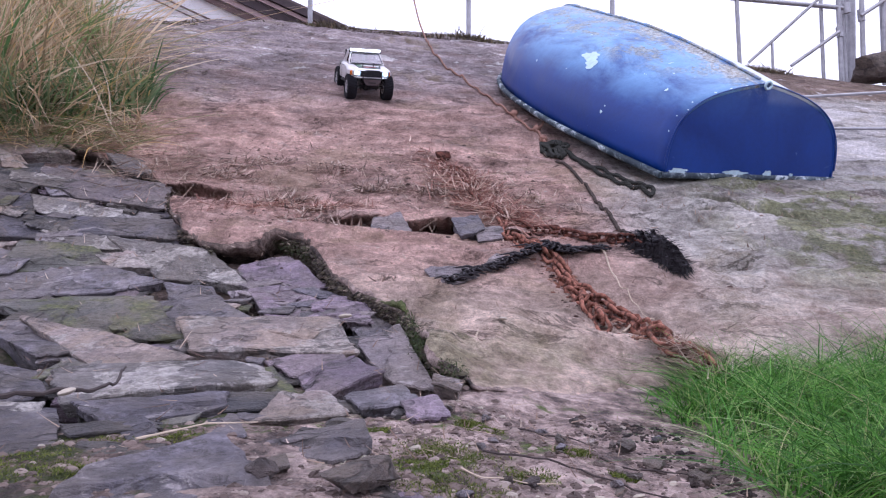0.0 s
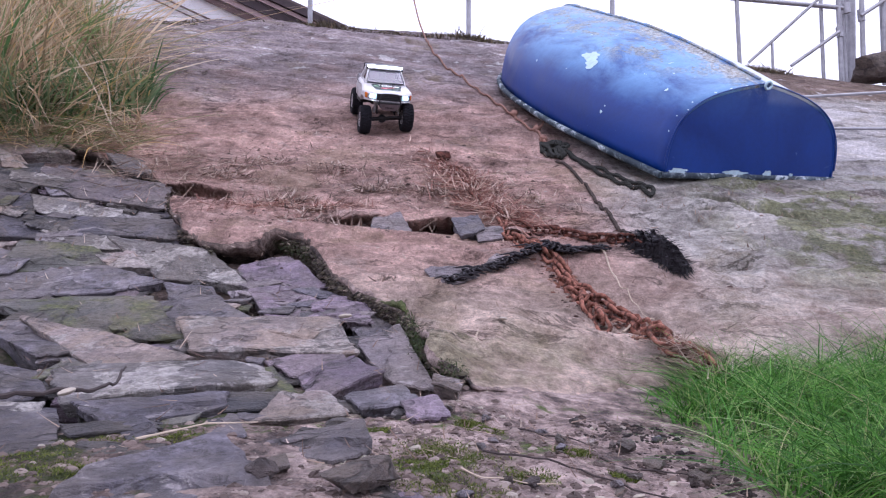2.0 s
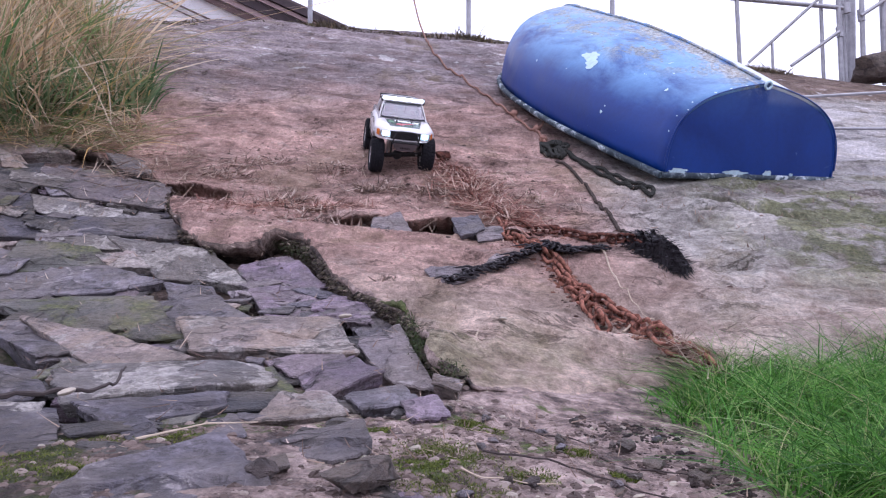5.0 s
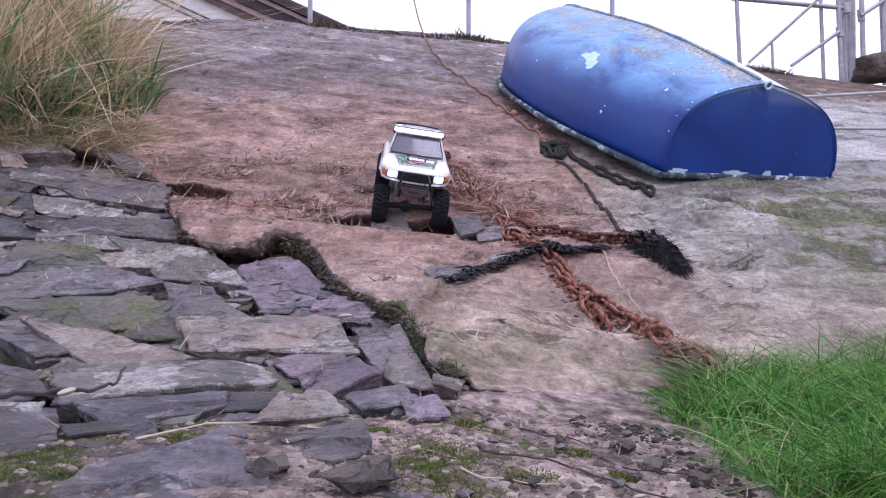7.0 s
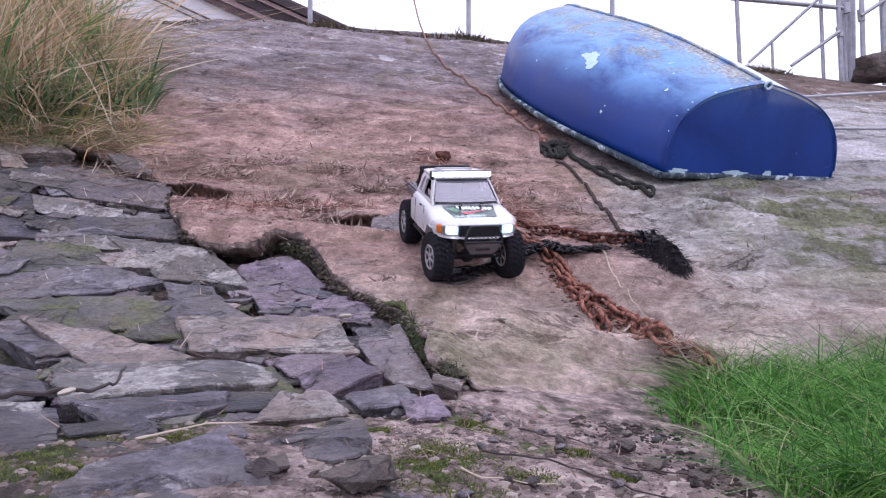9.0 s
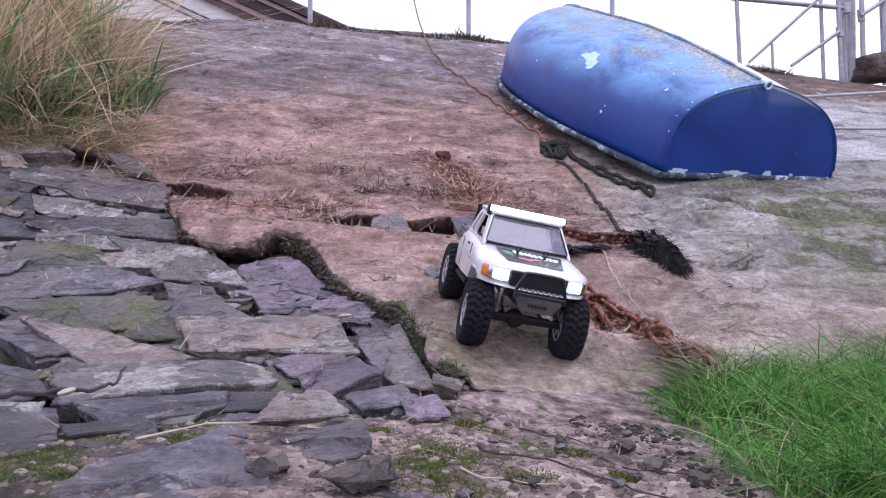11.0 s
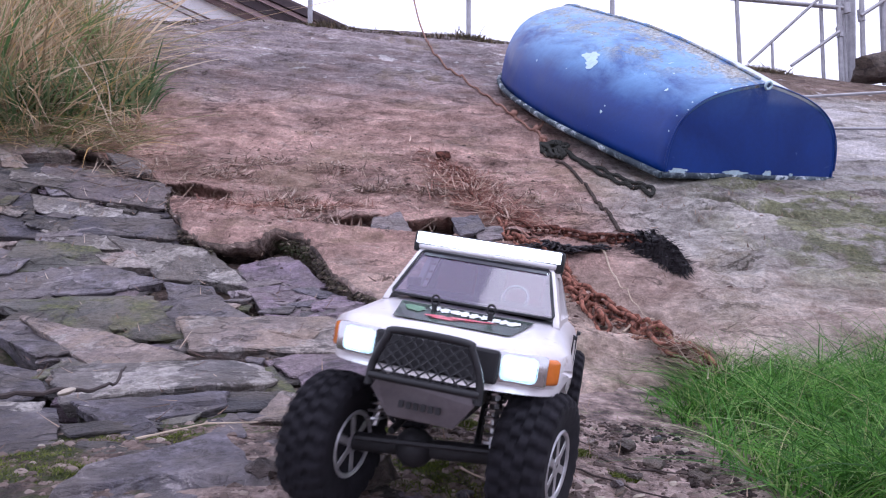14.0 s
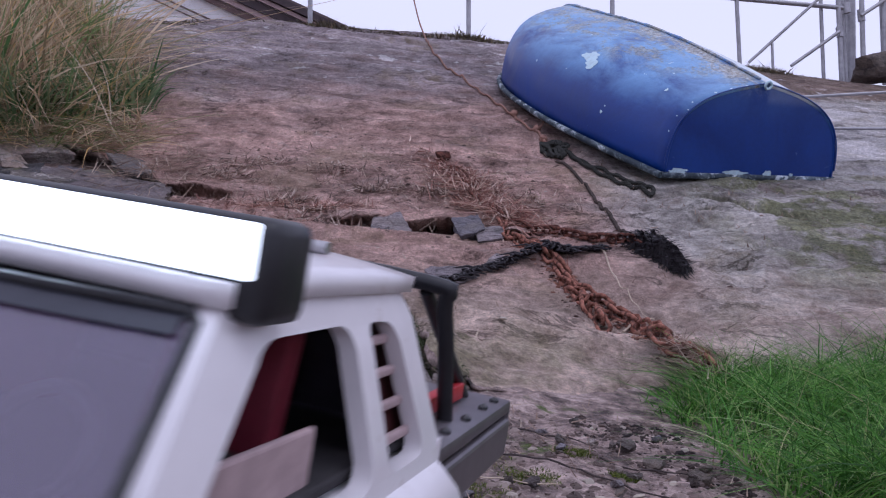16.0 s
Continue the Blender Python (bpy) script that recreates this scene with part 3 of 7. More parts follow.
def build_slope():
    """Strips from the broken lip up to behind the crest: an undercut edge, a rounded lip, then the top."""
    cx, cy = np.array(LIP_X), np.array(LIP_Y)
    s = np.concatenate([[0], np.cumsum(np.hypot(np.diff(cx), np.diff(cy)))])
    a, b = s[2] - 0.3, s[-2] - 0.1
    u = np.concatenate([np.linspace(0, a, 14)[:-1], np.linspace(a, b, 760)[:-1], np.linspace(b, s[-1], 18)])
    ex, ey = np.interp(u, s, cx), np.interp(u, s, cy)
    k = np.hanning(15)
    k /= k.sum()
    px, py = np.convolve(np.pad(ex, 7, mode="edge"), k, mode="valid"), np.convolve(np.pad(ey, 7, mode="edge"), k, mode="valid")
    inner = smooth(0, 0.5, u - a) * smooth(0, 0.5, b - u)
    px = px + inner * 0.034 * fbm(u * 12, u * 0 + 3.3, 3, 5)
    py = py + inner * 0.030 * fbm(u * 13, u * 0 + 9.1, 3, 6)
    rx = np.interp(u, [0, a, b, s[-1]], [-12, -3.4, 3.6, 12])
    ry = ridge(rx) + 1.0
    dx, dy = rx - px, ry - py
    length = np.hypot(dx, dy)
    dx, dy = dx / length, dy / length
    v = np.concatenate([np.linspace(0, 0.03, 4)[:-1], np.linspace(0.03, 1.7, 210)[:-1], 1.7 + (np.linspace(0, 1, 170) ** 1.25) * (length.mean() + 1.5 - 1.7)])
    frac = np.clip(v / v[-1], 0, 1)
    X = px[:, None] + dx[:, None] * (v[None, :] + frac[None, :] ** 3 * (length[:, None] - v[-1]))
    Y = py[:, None] + dy[:, None] * (v[None, :] + frac[None, :] ** 3 * (length[:, None] - v[-1]))
    Z = slope_top(X, Y)
    for cx, cy, lx, ly, yaw, reach in OVERHANGS:
        c, s = math.cos(yaw), math.sin(yaw)
        p, q = ((X - cx) * c + (Y - cy) * s) / lx, (-(X - cx) * s + (Y - cy) * c) / ly + 0.25 * vnoise(X * 9, Y * 9, 71)
        q = q + 0.7 * p * p
        Y = Y + smooth(1.0, 0.6, np.abs(p)) * (reach * smooth(0.1, 0.8, q) * smooth(0.95, 0.86, q) - 0.02 * smooth(0.90, 0.99, q) * smooth(2.4, 1.0, q))
    round_lip = 0.010 * (1 - smooth(0, 0.030, v))[None, :] ** 2
    Z = Z - round_lip
    # towards the mud the skin thins out and runs into it
    thin = smooth(-0.02, 0.10, px)[:, None] * (1 - smooth(0.0, 0.30, v))[None, :]
    Z = Z - thin * np.clip(Z - bed_top(X, np.minimum(Y, np.interp(X, LIP_X, LIP_Y)), False) - 0.006 + 0.024 * smooth(0.10, 0.24, px)[:, None] * (1 - smooth(0.0, 0.10, v))[None, :], 0, None)
    rough = 0.012 * fbm(u * 30, u * 0, 3, 8)
    thick = np.maximum(0.02, Z[:, 0] - bed_top(px, py - 0.03, False) + 0.04)
    under = []
    for back, down in ((0.30, 1.0), (0.24, 0.80), (0.18, 0.52), (0.10, 0.30), (0.022, 0.17), (-0.001, 0.07)):
        q = back + rough * (1 if back > 0 else 0.4) + (0.02 * fbm(u * 9, u * 0 + 5, 2, 9) if back > 0.01 else 0)
        under.append(np.stack([px + dx * q, py + dy * q, Z[:, 0] - thick * down], 1))
    P = np.concatenate([np.stack(under, 1), np.stack([X, Y, Z], 2)], 1)
    ob = sheet("slipway_slope", SKIN, P.reshape(-1, 3), grid_faces(P.shape[0], P.shape[1])[:, ::-1])
    # earth shows in the broken face below the lip
    ob.data.materials.append(MUD)
    nu, nv = P.shape[0] - 1, P.shape[1] - 1
    reach = 6.2 + 1.2 * fbm(u[:-1] * 20, u[:-1] * 0, 2, 12) * (px[:-1] < 0.02)
    ob.data.polygons.foreach_set("material_index", (np.arange(nv)[None, :] < reach[:, None]).astype(np.int32).ravel())
    return tagged(ob, "sloping worn rock and concrete slipway with a broken edge", "slipway", kind="structure")


# hollows whose uphill edge hangs over: centre, half-lengths, turn, reach
OVERHANGS = [(-0.10, 2.50, 0.31, 0.075, -0.03, 0.17), (0.19, 2.42, 0.14, 0.065, -0.1, 0.13), (-0.90, 2.76, 0.15, 0.06, -0.12, 0.16)]
build_ground()
build_slope()


# ---- upturned dinghy ----
BOAT_LEN = 2.30


def hull_point(s, q, grow=0.0):
    """s: 0 transom to 1 bow; q: 0 to pi from one gunwale over the keel to the other."""
    t = max(0.0, (s - 0.40) / 0.60)
    half = 0.396 + 0.122 * math.sin(min(1.0, s / 0.45) * math.pi / 2)
    half *= max(0.0, 1 - t ** 2.7) ** 0.62
    deep = 0.360 + 0.092 * math.sin(min(1.0, s / 0.5) * math.pi / 2)
    e = max(0.0, (s - 0.80) / 0.20)
    deep *= max(0.0, 1 - 0.62 * e ** 2.6)
    c, n = math.cos(q), math.sin(q)
    w = 1 - abs(1 - q / (math.pi / 2))
    k = 1 - w
    x = (half + grow) * math.copysign(k ** 3 + 3 * k * k * w * 1.03 + 3 * k * w * w * 0.72, c)
    z = (deep + grow) * (3 * k * k * w * 0.67 + 3 * k * w * w * 0.87 + w ** 3)
    lean = 0.05 * (z / 0.36) * (1 - s)
    return Vector((x, s * BOAT_LEN + lean - e ** 2 * 0.05 * (z / 0.36), z))


def build_boat():
    at = Vector((1.222, 3.05, float(slope_top(1.222, 3.05, False)) + 0.020))
    way = Vector((-0.304, 1.0, 0)).normalized() * BOAT_LEN
    tip = at + way
    tip.z = float(slope_top(tip.x, tip.y, False)) + 0.02
    f = (tip - at).normalized()
    r = f.cross(Vector((0, 0, 1))).normalized()
    boat = thing("dinghy", "upturned blue wooden dinghy with flaking paint on the slipway", "boat")
    boat.matrix_world = Matrix.Translation(at) @ Matrix((r, f, r.cross(f))).transposed().to_4x4()
    ns, nq = 46, 40
    bm = bmesh.new()
    ring = [[bm.verts.new(hull_point((i / ns) ** 0.92 if i else 0, math.pi * k / nq)) for k in range(nq + 1)] for i in range(ns + 1)]
    for a, b in zip(ring, ring[1:]):
        for k in range(nq):
            bm.faces.new((a[k], b[k], b[k + 1], a[k + 1]))
    bmesh.ops.remove_doubles(bm, verts=bm.verts, dist=0.0005)
    hull = smoothed(part("hull", bm, BOAT, boat, "blue hull with fading and sky sheen painted on top"), 60)
    sol = hull.modifiers.new("thickness", "SOLIDIFY")
    sol.thickness = 0.012
    # transom board, set in 3 mm
    bm = bmesh.new()
    rows = []
    for d in (0.003, 0.022):
        rows.append([bm.verts.new(hull_point(0, math.pi * k / nq, -0.004) + Vector((0, d, 0))) for k in range(nq + 1)])
    bm.faces.new(rows[0][::-1])
    bm.faces.new(rows[1])
    for k in range(nq):
        bm.faces.new((rows[0][k], rows[0][k + 1], rows[1][k + 1], rows[1][k]))
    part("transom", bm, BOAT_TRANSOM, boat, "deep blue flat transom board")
    # edge where transom and hull meet
    edge = [hull_point(0, math.pi * k / nq, 0.002) + Vector((0, -0.002, 0)) for k in range(1, nq)]
    smoothed(part("transom_edge", tube_bm(edge, 0.003, 6), BOAT_TRANSOM, boat))
    for side in (0, math.pi):
        line = [hull_point((i / 60) ** 0.9 if i else 0, side, 0.012) + Vector((0, 0, -0.004)) for i in range(61)]
        bm = tube_bm(line, 0.014, 8)
        smoothed(part("gunwale", bm, GUNWALE, boat, "worn gunwale with rubbed pale paint"), 50)
    line = [hull_point(0, 0, 0.01).lerp(hull_point(0, math.pi, 0.01), k / 12) + Vector((0, 0.004, -0.004)) for k in range(13)]
    smoothed(part("transom_rail", tube_bm(line, 0.013, 8), GUNWALE, boat), 50)
    # keel strip along the bottom
    line = [hull_point(0.02 + 0.9 * i / 40, math.pi / 2, 0.004) for i in range(41)]
    smoothed(part("keel_strip", tube_bm(line, [0.0065 + 0.0025 * math.sin(i * 1.7) * math.sin(i * 0.6) for i in range(41)], 6), BOAT, boat, "keel strip with peeling paint"), 60)
    # drain ring at the top of the transom
    c = hull_point(0, math.pi / 2, 0) + Vector((0, -0.012, -0.004))
    bm = tube_bm([c + Vector((0.014 * math.cos(a), 0, 0.014 * math.sin(a))) for a in [2 * math.pi * k / 14 for k in range(14)]], 0.005, 6, closed=True)
    smoothed(part("ring_bolt", bm, CHIP, boat, "pale painted ring bolt"))
    # places where the blue has flaked off to the undercoat
    flakes = [(0.325, 2.34, 0.030, 0.085, 1), (0.30, 2.43, 0.018, 0.075, 2), (0.19, 2.86, 0.004, 0.02, 3), (0.43, 2.05, 0.003, 0.015, 4), (0.08, 2.3, 0.003, 0.03, 5),
              (0.16, 1.95, 0.002, 0.03, 7)]
    rim_rnd = random.Random(31)
    flakes += [(0.003 + 0.012 * rim_rnd.random() ** 2, rim_rnd.uniform(1.45, 2.75), rim_rnd.uniform(0.0012, 0.004), rim_rnd.uniform(0.005, 0.014), 40 + k) for k in range(10)]
    flakes += [(rim_rnd.uniform(0.05, 0.75), rim_rnd.uniform(1.5, 2.9), rim_rnd.uniform(0.001, 0.003), rim_rnd.uniform(0.004, 0.014), 90 + k) for k in range(9)]
    for s, q, ds, dq, seed in flakes:
        rnd = random.Random(seed)
        bm = bmesh.new()
        mid = bm.verts.new(hull_point(s, q, 0.0022))
        rim = []
        for k in range(22):
            a, g = 2 * math.pi * k / 22, 0.70 + 0.35 * rnd.random() + 0.12 * math.sin(6 * math.pi * k / 22 + seed)
            rim.append(bm.verts.new(hull_point(s + ds * g * math.cos(a), q + dq * g * math.sin(a), 0.0018)))
        for k in range(22):
            bm.faces.new((mid, rim[k], rim[(k + 1) % 22]))
        bmesh.ops.recalc_face_normals(bm, faces=bm.faces)
        part("paint_chip", bm, CHIP, boat, "bare pale undercoat")
    # bare wood and undercoat along the foot of the transom
    for x, w, tall, seed in ((-0.335, 0.045, 0.013, 1), (-0.08, 0.062, 0.011, 2), (0.075, 0.022, 0.018, 3), (0.19, 0.012, 0.007, 4)):
        rnd = random.Random(seed)
        bm = bmesh.new()
        rim = []
        for k in range(20):
            a, g = 2 * math.pi * k / 20, rnd.uniform(0.65, 1.1)
            rim.append(bm.verts.new((x + w * g * math.cos(a), 0.0005, max(0.003, 0.014 + tall * g * math.sin(a)))))
        bm.faces.new(rim)
        part("paint_chip", bm, CHIP, boat, "bare pale undercoat")
    return boat


build_boat()


# ---- slate slabs ----
def slab_mesh(name, lx, ly, shear, tw_u, tw_v, thick, seed, material):
    """Angular slab: a quad with broken corners, a flat top that steps down along a cleavage line, ledged sides."""
    rnd = random.Random(seed)
    off = rnd.random() * 50
    bm = bmesh.new()
    corner = [(-1, -1), (1, -1), (1, 1), (-1, 1)]
    poly = []
    for k in range(4):
        c, p, q = Vector(corner[k]), Vector(corner[k - 1]), Vector(corner[(k + 1) % 4])
        if rnd.random() < 0.5:
            poly += [c.lerp(p, rnd.uniform(0.03, 0.13)), c.lerp(q, rnd.uniform(0.03, 0.13))]
        else:
            poly.append(c)
        if rnd.random() < 0.6:
            m = c.lerp(q, rnd.uniform(0.35, 0.7))
            poly.append(m * (1 + rnd.uniform(-0.07, 0.03)))
    edge = []
    for a, b in zip(poly, poly[1:] + poly[:1]):
        steps = max(1, round((b - a).length / 0.16))
        for i in range(steps):
            p = a.lerp(b, i / steps)
            edge.append(p * (1 + 0.06 * noise.noise((p.x * 3 + off, p.y * 3, 1)) + 0.045 * noise.noise((p.x * 13 + off, p.y * 13, 2))))
    n = len(edge)
    line = Vector((rnd.uniform(-1, 1), rnd.uniform(-1, 1))).normalized()
    cut, drop = rnd.uniform(0.0, 0.6), min(0.008, rnd.uniform(0.08, 0.20) * thick)
    size = min(lx, abs(ly))

    def place(p):
        return p.x * lx / 2 + p.y * shear / 2 + tw_u * p.x * p.y, p.y * ly / 2 + tw_v * p.x * p.y

    plan = [(0.25, 0), (0.5, 0), (0.72, 0), (0.88, 0), (0.978, -0.0004), (1.0, -0.0035)]
    for k in range(3):
        g = 1.0 - min(0.16, (0.004 + 0.011 * k) / (0.5 * size)) + rnd.uniform(-0.025, 0.015)
        plan += [(g, -thick * (0.18 + 0.27 * k)), (g - rnd.uniform(0.0, 0.04), -thick * (0.40 + 0.28 * k))]
    rings = []
    for g, z in plan:
        ring = []
        for e in edge:
            p = e * g
            x, y = place(p)
            top = 0.050 * size * noise.noise((x * 5 + off, y * 5, 0)) + 0.0030 * noise.noise((x * 17 + off, y * 26, 4)) + 0.0022 * noise.noise((x * 40 + off, y * 40, 5))
            s = p.dot(line) + 0.18 * noise.noise((p.x * 3 + off, p.y * 3, 7)) - cut
            step = -drop * min(1, max(0, s / 0.03)) if z > -0.3 * thick else 0
            ring.append(bm.verts.new((x, y, z + step + top * (1 if z > -0.2 * thick else 0.3))))
        rings.append(ring)
    centre = bm.verts.new((0, 0, 0))
    for k in range(n):
        bm.faces.new((centre, rings[0][k], rings[0][(k + 1) % n]))
    for a, b in zip(rings, rings[1:]):
        for k in range(n):
            bm.faces.new((a[k], b[k], b[(k + 1) % n], a[(k + 1) % n]))
    bm.faces.new(rings[-1][::-1])
    bmesh.ops.recalc_face_normals(bm, faces=bm.faces)
    return smoothed(part(name, bm, material), 24)


SLAB_COUNT = [0]


def slab(x, y, lx, ly, yaw, shear, tw_u, tw_v, thick, lift, material):
    """A flat block of slate lying on the bed, dipping with the slope."""
    SLAB_COUNT[0] += 1
    seed = SLAB_COUNT[0]
    ob = slab_mesh("slate_stone", lx * 1.05, ly * 1.05, shear, tw_u, tw_v, thick * 1.2, seed, material)
    e = 0.12
    gx = float(slope_top(x + e, y, False) - slope_top(x - e, y, False)) / (2 * e)
    gy = float(slope_top(x, y + e, False) - slope_top(x, y - e, False)) / (2 * e)
    rnd = random.Random(seed + 500)
    up = Vector((-gx + 0.08 * (rnd.random() - 0.5), -gy * 1.12 - 0.03 + 0.07 * (rnd.random() - 0.5), 1)).normalized()
    a = Vector((math.cos(radians(yaw)), math.sin(radians(yaw)), 0))
    a = (a - up * a.dot(up)).normalized()
    m = Matrix((a, up.cross(a), up)).transposed().to_4x4()
    ob.matrix_world = Matrix.Translation((x, y, float(slope_top(x, y, False) - rubble_drop(x, y)) - 0.022 + lift * 0.7)) @ m
    kind = {SLATE: "grey slate slab bedded in mud", SLATE_BLUE: "damp blue-grey slate slab bedded in mud", SLATE_PURPLE: "purple-grey slate slab bedded in mud", SLATE_LICHEN: "grey slate slab blotched with pale lichen",
            SLATE_LILAC: "pale lilac slate slab bedded in earth", SLATE_PALE: "pale buff weathered slate slab", SLATE_MOSS: "mossy grey slate slab in mud", SLATE_DARK: "dark damp slate slab in mud", CLOD: "mud-caked brown slate fragment"}[material]
    return tagged(ob, kind, "stone", "slate slabs of the broken bank")


def build_slabs():
    slab(-1.751, 3.111, 0.118, 0.174, -18, -0.216, 0.002, -0.011, 0.07, 0.02, SLATE_PALE)
    slab(-1.494, 2.885, 0.311, 0.072, -19, -0.063, 0.000, 0.000, 0.06, 0.015, SLATE_LICHEN)
    slab(-1.230, 2.820, 0.501, 0.190, -22, -0.264, 0.083, -0.009, 0.07, 0.02, SLATE_LILAC)
    slab(-1.205, 2.663, 0.471, 0.096, -14, -0.077, 0.029, -0.019, 0.06, 0.0, SLATE_LICHEN)
    slab(-1.207, 2.543, 0.691, 0.164, -7, -0.104, 0.020, -0.010, 0.06, -0.01, SLATE_BLUE)
    slab(-1.090, 2.389, 0.222, 0.099, -7, -0.166, 0.037, -0.014, 0.05, 0.0, SLATE_LICHEN)
    slab(-0.935, 2.237, 0.111, 0.122, 3, -0.098, 0.002, -0.000, 0.04, 0.012, SLATE_PALE)
    slab(-0.766, 2.235, 0.335, 0.183, -19, -0.305, 0.027, -0.006, 0.07, 0.012, SLATE_LICHEN)
    slab(-1.135, 2.258, 0.284, 0.178, -1, -0.083, -0.021, -0.020, 0.06, 0.0, SLATE_MOSS)
    slab(-0.470, 2.165, 0.172, 0.235, 24, -0.037, -0.008, 0.015, 0.05, 0.005, SLATE_PURPLE)
    slab(-1.037, 2.081, 0.383, 0.189, 11, -0.129, -0.026, -0.014, 0.06, 0.0, SLATE)
    slab(-0.657, 2.026, 0.187, 0.105, -24, -0.143, -0.021, 0.008, 0.05, 0.0, SLATE)
    slab(-0.696, 1.557, 0.219, 0.197, -11, -0.339, 0.036, -0.040, 0.06, 0.012, SLATE_PALE)
    slab(-0.832, 1.787, 0.405, 0.182, -12, -0.251, 0.005, 0.033, 0.06, 0.008, SLATE_MOSS)
    slab(-0.845, 1.591, 0.124, 0.157, -4, -0.223, 0.007, -0.016, 0.06, 0.0, SLATE_BLUE)
    slab(-0.369, 1.604, 0.324, 0.204, 5, -0.068, 0.007, -0.007, 0.075, 0.025, SLATE_PALE)
    slab(-0.476, 1.320, 0.332, 0.191, 21, -0.033, 0.004, -0.013, 0.06, 0.015, SLATE_LICHEN)
    slab(-0.426, 1.153, 0.194, 0.101, 29, -0.005, 0.015, -0.013, 0.045, 0.008, SLATE_BLUE)
    slab(-0.412, 1.039, 0.044, 0.141, 28, -0.024, 0.002, -0.005, 0.04, 0.0, SLATE_BLUE)
    slab(-0.300, 0.817, 0.190, 0.186, 29, 0.025, -0.018, 0.028, 0.05, 0.012, SLATE_BLUE)
    slab(-0.140, 0.969, 0.105, 0.117, 41, 0.020, 0.027, 0.002, 0.04, 0.012, SLATE_BLUE)
    slab(-0.300, 1.056, 0.044, 0.098, 0, -0.040, -0.003, 0.003, 0.04, 0.004, SLATE_BLUE)
    slab(-0.215, 1.174, 0.150, 0.110, 97, 0.003, 0.019, -0.016, 0.05, 0.004, SLATE_PALE)
    slab(-0.185, 1.360, 0.144, 0.119, 49, 0.052, -0.011, -0.005, 0.05, 0.008, SLATE_PURPLE)
    slab(-0.252, 1.476, 0.140, 0.108, 41, 0.030, 0.010, -0.008, 0.055, 0.006, SLATE_PURPLE)
    slab(-0.097, 1.499, 0.091, 0.295, 20, 0.018, 0.011, 0.030, 0.05, 0.016, SLATE_LILAC)
    slab(-0.097, 1.234, 0.111, 0.123, 37, 0.042, 0.003, 0.001, 0.04, 0.0, SLATE)
    slab(-0.027, 1.158, 0.068, 0.080, 35, 0.032, 0.003, 0.006, 0.035, 0.0, SLATE_PURPLE)
    slab(-0.149, 1.754, 0.116, 0.184, 32, 0.067, 0.013, 0.001, 0.045, -0.006, SLATE)
    slab(-0.412, 1.913, 0.086, 0.213, 28, 0.007, -0.002, -0.009, 0.035, -0.004, SLATE_PURPLE)
    slab(-0.329, 1.953, 0.081, 0.177, 19, -0.025, 0.001, -0.013, 0.035, -0.004, SLATE_PURPLE)
    slab(-0.219, 1.929, 0.120, 0.175, 17, 0.005, 0.013, 0.009, 0.04, -0.004, SLATE)
    slab(-0.592, 1.859, 0.141, 0.319, 30, -0.049, -0.010, 0.005, 0.05, 0.004, SLATE)
    slab(0.007, 1.313, 0.060, 0.043, -37, -0.027, 0.000, 0.002, 0.02, 0.006, CLOD)
    slab(-0.765, 1.359, 0.136, 0.135, -20, -0.176, 0.006, -0.007, 0.05, 0.0, SLATE_BLUE)
    slab(-0.588, 1.067, 0.096, 0.241, 7, -0.100, 0.009, -0.014, 0.05, 0.0, SLATE_BLUE)
    slab(-0.173, 1.623, 0.048, 0.160, 12, -0.032, 0.001, -0.005, 0.03, -0.004, SLATE_DARK)
    slab(-0.325, 1.358, 0.087, 0.141, 7, -0.054, -0.003, 0.006, 0.03, -0.012, SLATE_MOSS)
    slab(-0.177, 2.527, 0.107, 0.168, -3, -0.029, -0.017, 0.001, 0.05, 0.056, SLATE_LILAC)
    slab(0.082, 2.479, 0.098, 0.145, 36, 0.071, -0.004, -0.010, 0.04, 0.045, SLATE_BLUE)
    slab(0.147, 2.418, 0.088, 0.100, 15, 0.020, 0.003, -0.002, 0.03, 0.03, SLATE_LILAC)
    slab(0.182, 2.202, 0.109, 0.099, 75, -0.064, 0.005, -0.014, 0.02, 0.036, SLATE_LILAC)
    slab(0.030, 2.070, 0.145, 0.120, 28, 0.042, -0.005, -0.024, 0.02, 0.037, SLATE_LILAC)
    slab(-1.678, 2.882, 0.177, 0.120, -16, -0.130, 0.003, -0.004, 0.06, 0.0, SLATE_LICHEN)
    slab(-1.565, 2.745, 0.216, 0.105, -6, -0.076, 0.006, -0.005, 0.06, -0.01, SLATE_BLUE)
    slab(-0.324, 0.961, 0.055, 0.051, 11, -0.015, 0.001, -0.003, 0.03, -0.004, SLATE_MOSS)
    slab(-0.201, 0.905, 0.031, 0.080, 21, 0.006, -0.000, 0.001, 0.035, 0.004, CLOD)
    slab(-0.448, 0.795, 0.049, 0.104, 22, -0.010, 0.003, 0.000, 0.04, -0.004, SLATE_MOSS)
    slab(-1.718, 3.219, 0.239, 0.161, 0, -0.151, -0.001, -0.012, 0.06, 0.035, SLATE_PALE)
    slab(-1.222, 3.038, 0.174, 0.152, -13, -0.196, -0.009, -0.003, 0.05, 0.03, SLATE_LICHEN)


